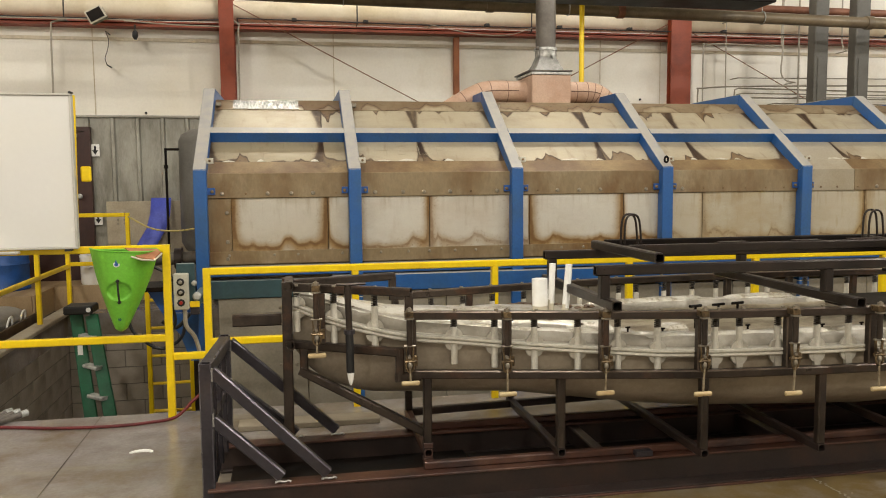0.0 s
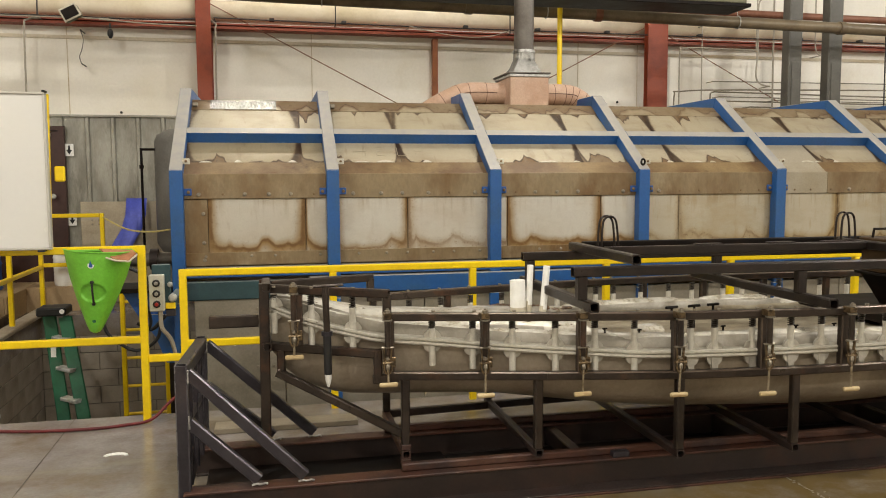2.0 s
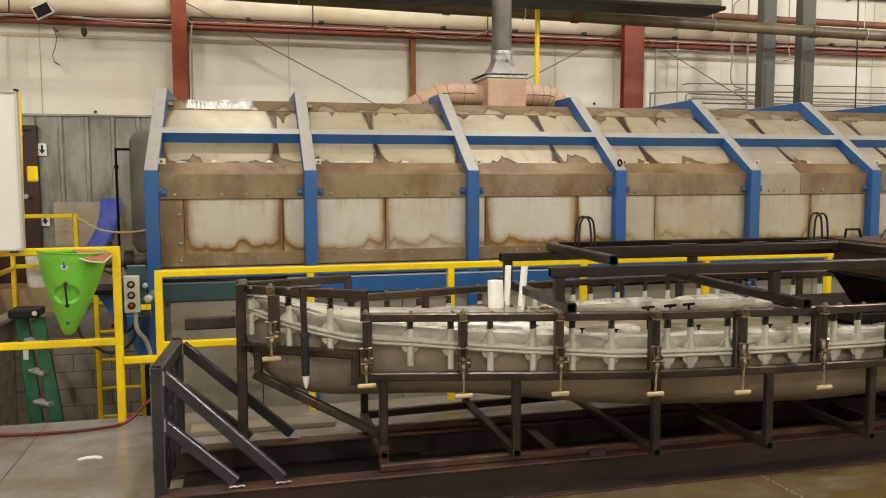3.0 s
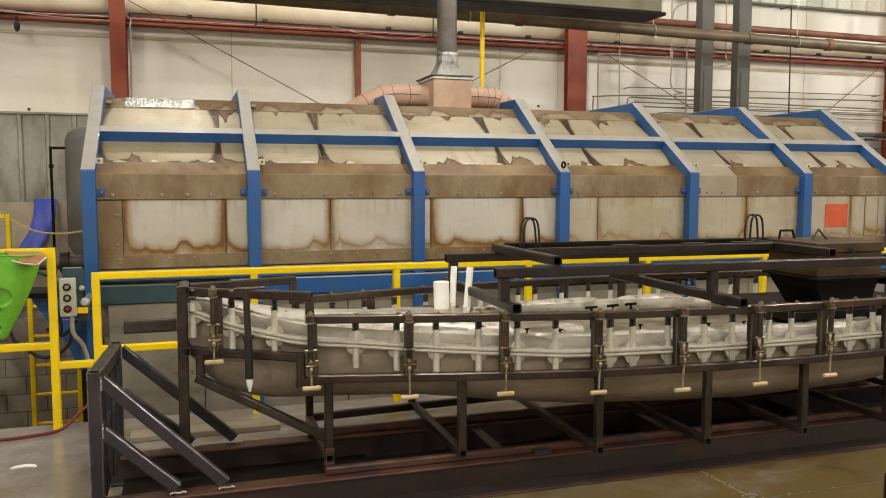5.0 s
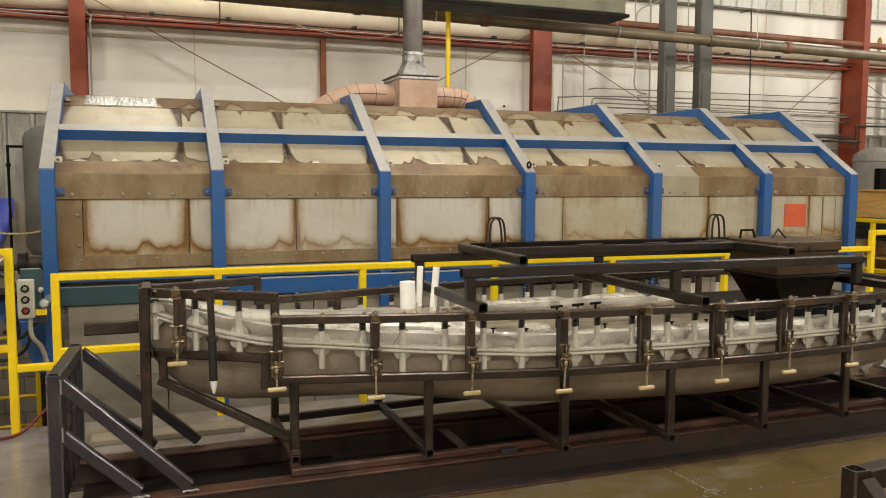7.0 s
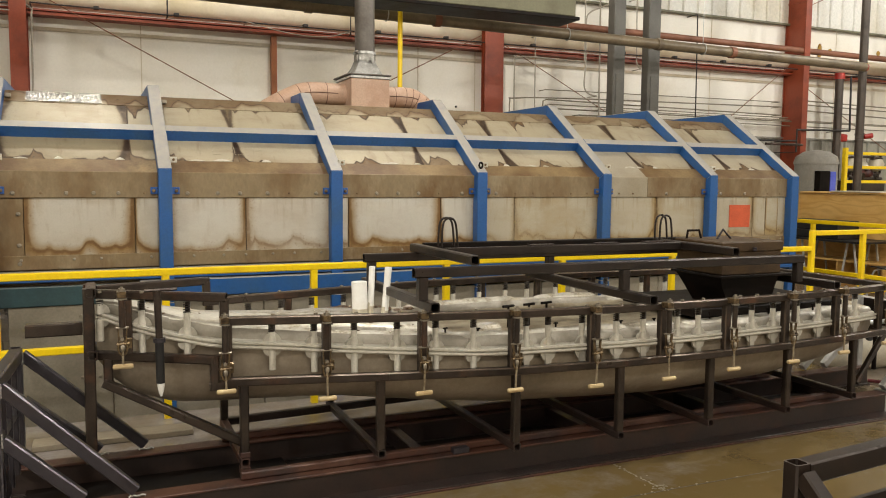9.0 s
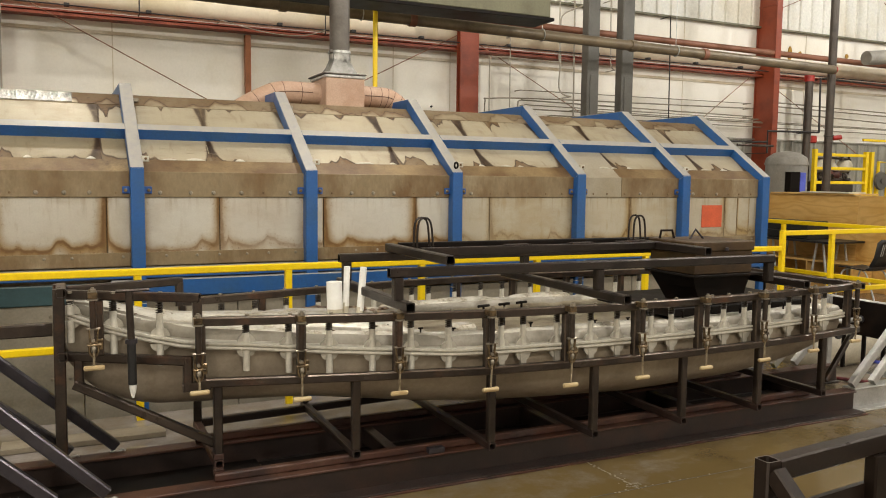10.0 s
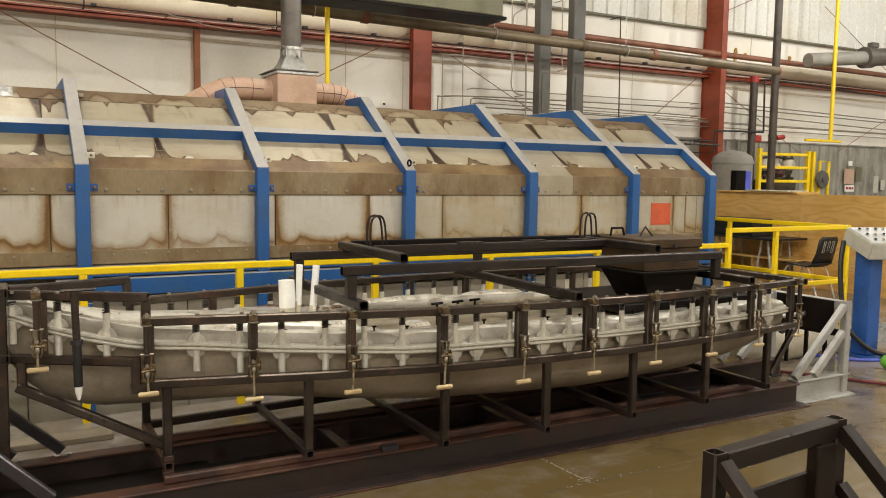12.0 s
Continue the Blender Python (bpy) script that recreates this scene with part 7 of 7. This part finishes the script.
for x0, x1 in ((15.45, 15.52), (15.54, 15.62), (15.64, 15.69)):
    part("text_bar", box(x0, x1, WALL_Y - 0.084, WALL_Y - 0.081, 1.41, 1.46), M["red"], pst, "red writing")

cs = thing("cream_boat_shell", (5.9, 4.75, 0), "cream plastic boat shell lying behind the skid", "boat shell")
part("shell", lathe([(0.02, -0.75), (0.13, -0.6), (0.21, -0.3), (0.23, 0), (0.22, 0.4), (0.12, 0.7), (0.02, 0.8)], (5.95, 4.72, 0.20), 22, "x"), M["shell_cream"], cs, "", True)
part("hole", lathe([(0.05, 0), (0.05, -0.02), (0.035, -0.03)], (5.78, 4.54, 0.30), 14, "y"), M["black_plastic"], cs, "round dark hole")

ball = thing("green_ball", (6.42, 3.98, 0), "bright green plastic ball on the floor", "ball")
part("ball_body", lathe([(0.06 * math.sin(a), 0.06 - 0.06 * math.cos(a)) for a in [0.15 + 2.84 * i / 10 for i in range(11)]], (6.45, 4.0, 0.0), 18), M["green"], ball, "", True)
bh = thing("blue_hose", (6.7, 4.3, 0), "blue hose lying in loops on the floor", "hose")
part("hose", bent(curve_points([(6.3, 4.6, 0.015), (6.5, 4.28, 0.015), (6.9, 4.15, 0.015), (7.4, 4.3, 0.015), (8.0, 4.2, 0.015)], 8), 0.014, 8), M["blue_sheet"], bh, "", True)
rh = thing("red_hose", (6.0, 3.8, 0), "dark red rubber air hose on the floor", "hose")
part("hose", bent(curve_points([(5.5, 4.3, 0.014), (5.7, 3.98, 0.014), (5.85, 3.75, 0.014), (6.1, 3.4, 0.014), (6.6, 3.0, 0.014)], 8), 0.013, 8), M["hose"], rh, "", True)
for i in range(4):
    o = thing("steel_channel", (8.3, 5.2 - 0.12 * i, 0), "bright galvanised channel lying on the floor", "channel", "galvanised channels")
    part("web", box(7.3, 9.4, 5.1 - 0.12 * i, 5.19 - 0.12 * i, 0.0, 0.008), M["galv"], o)
    for y in (5.1, 5.182):
        part("lip", box(7.3, 9.4, y - 0.12 * i, y + 0.008 - 0.12 * i, 0.009, 0.06), M["galv"], o)

# a second skid close to the eye
sk2 = thing("steel_skid", (2.25, 1.4, 0), "dark steel skid end frame standing close by", "skid frame")
TOP2 = 0.705
NEAR = [M["frame_black"], M["frame_glint"]]
for x, y in ((1.933, 1.735), (2.612, 1.800)):
    part("end_post", worn(hollow((x, y, 0.0), (x, y, TOP2), 0.058, 0.058, (0, 1, 0), 0.006), 0.058), NEAR, sk2)
    part("brace", worn(bar((x + 0.004, y - 0.027, TOP2 - 0.035), (x + 0.03, y - 0.53, 0.22), 0.052, 0.055), 0.05), NEAR, sk2)
    part("brace", worn(bar((x + 0.004, y - 0.027, 0.46), (x + 0.02, y - 0.29, 0.22), 0.048, 0.05), 0.05), NEAR, sk2)
    part("beam", box(x - 0.05, x + 0.05, -1.5, y - 0.03, 0.002, 0.19, 0.006), M["frame_black"], sk2)


def across(u, z, lift=0.0):
    """A place between the two near posts: u from 0 to 1."""
    return Vector((1.963 + 0.619 * u, 1.738 + 0.059 * u + lift, z))


part("head_bar", worn(bar(across(0, TOP2 - 0.036), across(1, TOP2 - 0.036), 0.056, 0.07), 0.056), NEAR, sk2)
part("mid_plate", plate([across(0, 0.18), across(1, 0.18), across(1, 0.53), across(0, 0.53)], 0.018, (0, 1, 0)), M["frame_black"], sk2)
part("upright", bar(across(0.87, 0.19, -0.02), across(0.87, TOP2 - 0.072, -0.02), 0.10, 0.05, (0, 1, 0)), M["frame_black"], sk2)
part("corner_fillet", plate([across(0, TOP2 - 0.072, -0.02), across(0.07, TOP2 - 0.072, -0.02), across(0.025, TOP2 - 0.084, -0.02), across(0, TOP2 - 0.115, -0.02)], 0.03, (0, 1, 0)), M["frame_black"], sk2)
part("pin_boss", lathe([(0.045, 0), (0.045, -0.02), (0.03, -0.024)], across(0.38, 0.43), 18, "y"), M["frame_black"], sk2, "round boss on the plate", True)

# ---- conduits and cables on the long wall ----
def conduit(points, r, mat, label, name="conduit", y=WALL_Y - 0.06):
    pts = [(x, y, z) for x, z in points]
    o = thing(name, pts[0], label, "cable" if name == "cable" else "conduit", "wall " + name + "s")
    part("run", bent(curve_points(pts, 4) if len(pts) > 4 else pts, r * 0.72, 8), M[mat], o, "", True)
    for p in (pts[0], pts[-1]):
        part("saddle", rod((p[0], p[1], p[2]), (p[0], WALL_Y - 0.004, p[2]), 0.008, 6), M[mat], o)


W = "pale electrical conduit bent along the wall"
G = "dusty grey conduit running along the wall"
Y2 = 10.55
conduit([(7.51, 4.32), (7.21, 4.18), (7.02, 4.09), (6.95, 3.94), (6.96, 3.36), (6.94, 2.99), (7.02, 2.87), (7.17, 2.84)], 0.016, "cable_white", W, y=Y2)
conduit([(5.73, 2.4), (5.73, 3.28), (5.79, 3.34), (6.07, 3.36), (6.86, 3.35), (6.93, 3.45), (6.93, 4.28)], 0.014, "cable_white", W, y=Y2)
conduit([(6.08, 2.4), (6.07, 3.66)], 0.012, "cable_white", W, y=Y2)
conduit([(5.65, 2.4), (5.66, 2.71), (5.73, 2.74), (6.65, 2.78), (11.0, 2.84)], 0.014, "conduit_grey", G, y=Y2)
conduit([(6.22, 2.5), (6.24, 2.73), (6.3, 2.75), (11.0, 2.70)], 0.015, "conduit_grey", G, y=Y2 + 0.03)
conduit([(6.3, 2.62), (17.0, 2.58)], 0.015, "conduit_grey", G, y=Y2 + 0.03)
for x0, x1, z0, z1, r in ((6.3, 11.0, 2.90, 2.93, 0.010), (6.4, 11.2, 2.685, 2.665, 0.011), (6.9, 17.0, 2.545, 2.50, 0.013), (7.3, 17.0, 2.645, 2.60, 0.010)):
    conduit([(x0, z0), (x1, z1)], r, "conduit_grey", G, y=Y2 + 0.06)
conduit([(7.22, 2.4), (7.21, 3.34), (7.2, 4.3)], 0.018, "cable_white", W, y=Y2)
conduit([(7.88, 4.37), (7.9, 3.42), (7.93, 3.33), (7.99, 3.30)], 0.014, "cable_white", W, y=Y2)
conduit([(9.11, 2.4), (9.10, 3.27), (9.08, 4.24)], 0.014, "cable", "dark rod hanger on the wall", y=Y2)
for z0, z1 in ((2.97, 2.86), (2.90, 2.80), (2.80, 2.64)):
    conduit([(11.5, z0), (17.5, z1)], 0.016, "conduit_grey", G, y=Y2)
conduit([(10.2, 2.24), (11.08, 2.25)], 0.02, "cable", "dark slim pipe along the wall", y=10.3)
for pts in ([(11.10, 2.06), (11.10, 2.44), (12.36, 2.46)], [(12.36, 2.46), (12.33, 3.42), (12.50, 3.42)], [(12.50, 3.42), (17.0, 3.30)]):
    conduit(pts, 0.024, "cable", "dark slim pipe with elbows along the wall", y=10.3)
conduit([(-2.79, 2.34), (-2.79, 2.62), (-2.78, 3.33), (-2.75, 3.43), (-2.61, 3.46)], 0.016, "cable_white", W, y=Y2)
conduit([(-0.64, 3.5), (-0.58, 3.45), (-0.59, 3.40), (-0.60, 2.34)], 0.016, "cable_white", W, y=Y2)
conduit([(-2.62, 4.2), (-2.63, 3.46)], 0.012, "cable", "dark hanger rod on the wall", y=Y2)
conduit([(0.9, 4.2), (0.9, 3.5)], 0.012, "cable", "dark hanger rod on the wall", y=Y2)
conduit([(3.23, 4.2), (3.23, 3.46)], 0.012, "cable", "dark hanger rod on the wall", y=Y2)
conduit([(-2.16, 3.33), (-2.13, 3.22), (-2.15, 3.10), (-2.18, 3.01), (-2.16, 2.93)], 0.006, "cable", "loose thin cable end hanging down", "cable", y=Y2)
conduit([(-8, 3.47), (-2.66, 3.475), (-1.93, 3.47), (-1.27, 3.475), (-0.79, 3.5)], 0.014, "cable", "dark cable bundle along the girt", "cable", y=10.5)
conduit([(-8, 3.44), (-2.34, 3.46), (-1.93, 3.45), (-1.39, 3.42), (-0.81, 3.41)], 0.010, "cable_white", "pale cable along the girt", "cable", y=10.48)
conduit([(-0.6, 3.52), (1.85, 3.50), (3.2, 3.50), (5.2, 3.50), (8.0, 3.50), (12.0, 3.49), (17, 3.47)], 0.012, "cable", "dark cable bundle along the girt", "cable", y=10.5)
conduit([(1.85, 3.50), (2.1, 3.45), (2.41, 3.40), (2.7, 3.385), (2.96, 3.41), (3.2, 3.49)], 0.008, "cable_white", "sagging pale cable on the girt", "cable", y=10.48)
for x in (0.1, 1.0, 2.6, 3.6, 4.6, 6.0, 7.6, 8.6, 9.6, 10.6):
    o = thing("girt_clip", (x, 10.5, 3.5), "small dark cable clip on the girt", "cable clip", "girt clips")
    part("clip", box(x - 0.03, x + 0.03, 10.46, 10.54, 3.50, 3.535, 0.004), M["cable"], o)

spk = thing("wall_light", (-2.22, 10.4, 3.5), "small square flood light on the girt", "flood light")
R = Matrix.Rotation(radians(-28), 3, "Y")
def turned(x0, x1, y0, y1, z0, z1, b=0.0):
    bm = box(x0, x1, y0, y1, z0, z1, b)
    for v in bm.verts:
        v.co = R @ v.co + Vector((-2.22, 10.4, 3.49))
    return bm
part("case", turned(-0.10, 0.10, -0.06, 0.06, -0.075, 0.075, 0.01), M["hood"], spk)
part("bezel", turned(-0.105, 0.105, -0.075, -0.061, -0.08, 0.08, 0.004), M["shell_cream"], spk)
part("lens", turned(-0.085, 0.085, -0.085, -0.076, -0.06, 0.06), M["black_steel"], spk, "dark glass")
part("arm", rod((-2.22, 10.45, 3.5), (-2.22, 10.68, 3.5), 0.015), M["cable"], spk)
cm = thing("wall_sensor", (-1.82, 10.5, 3.28), "small black sensor under the girt", "sensor")
part("case", lathe([(0.015, 0.05), (0.032, 0.03), (0.035, -0.02), (0.015, -0.06)], (-1.82, 10.55, 3.30), 14), M["black_plastic"], cm, "", True)
part("mount", rod((-1.82, 10.55, 3.36), (-1.82, 10.55, 3.42), 0.012), M["cable"], cm)
for x, z in ((-1.77, 2.37), (-1.0, 2.42), (4.9, 2.6)):
    o = thing("wall_fitting", (x, WALL_Y - 0.05, z), "small dark fitting over the wainscot", "wall fitting", "wall fittings")
    part("fitting", lathe([(0.016, 0), (0.016, -0.015), (0.008, -0.03)], (x, WALL_Y - 0.003, z), 12, "y"), M["cable"], o)

# torn spots of the liner where yellow insulation shows
M["insulation"] = material("torn_insulation", "b08a3e", 0.9, second="8f6a28", scale=20, fine=60, bump=0.8, third="d8c79c", third_mix=0.5, third_scale=15)
for x, z, w, h in ((12.08, 3.90, 0.06, 0.17), (12.22, 3.72, 0.09, 0.07), (12.34, 3.92, 0.05, 0.05), (13.59, 3.96, 0.05, 0.05)):
    o = thing("insulation_tear", (x, WALL_Y - 0.01, z), "small tear in the liner with ochre insulation showing", "tear", "liner tears")
    ring = [(x + w * (0.8 + 0.35 * noise.noise((x * 3 + i, z, 0))) * math.cos(i * 0.5712), WALL_Y - 0.002, z + h * (0.8 + 0.35 * noise.noise((z, i * 1.7, x))) * math.sin(i * 0.5712)) for i in range(11)]
    part("tuft", plate(ring, 0.02, (0, -1, 0)), M["insulation"], o)

# ---- concrete blocks of the pit walls ----
def course_blocks(axis, fixed, a0, a1, parent, thick=0.011, length=0.395, height=0.19):
    gap = 0.010
    data = {}
    z, row = -0.255, 0
    while z - height > PIT_Z - 0.01:
        s = a0 - (0.2 if row % 2 else 0)
        while s < a1:
            lo, hi = max(s, a0), min(s + length, a1)
            if hi - lo > 0.05:
                key = round(hi - lo, 2)
                if key not in data:
                    w = hi - lo
                    b = box(0, w, 0, thick, 0, height, 0.003) if axis == "x" else box(0, thick, 0, w, 0, height, 0.003)
                    data[key] = mesh_of("block", b, M["block"])
                o = new("block", data[key])
                o.parent = parent
                o.location = (lo, fixed, z - height) if axis == "x" else (fixed, lo, z - height)
            s += length + gap
        z -= height + gap
        row += 1


course_blocks("y", PIT[0] - 0.0115, 5.8, PIT[3], wall_core)
course_blocks("x", PIT[3] + 0.001, PIT[0] + 0.002, -0.6, wall_back)
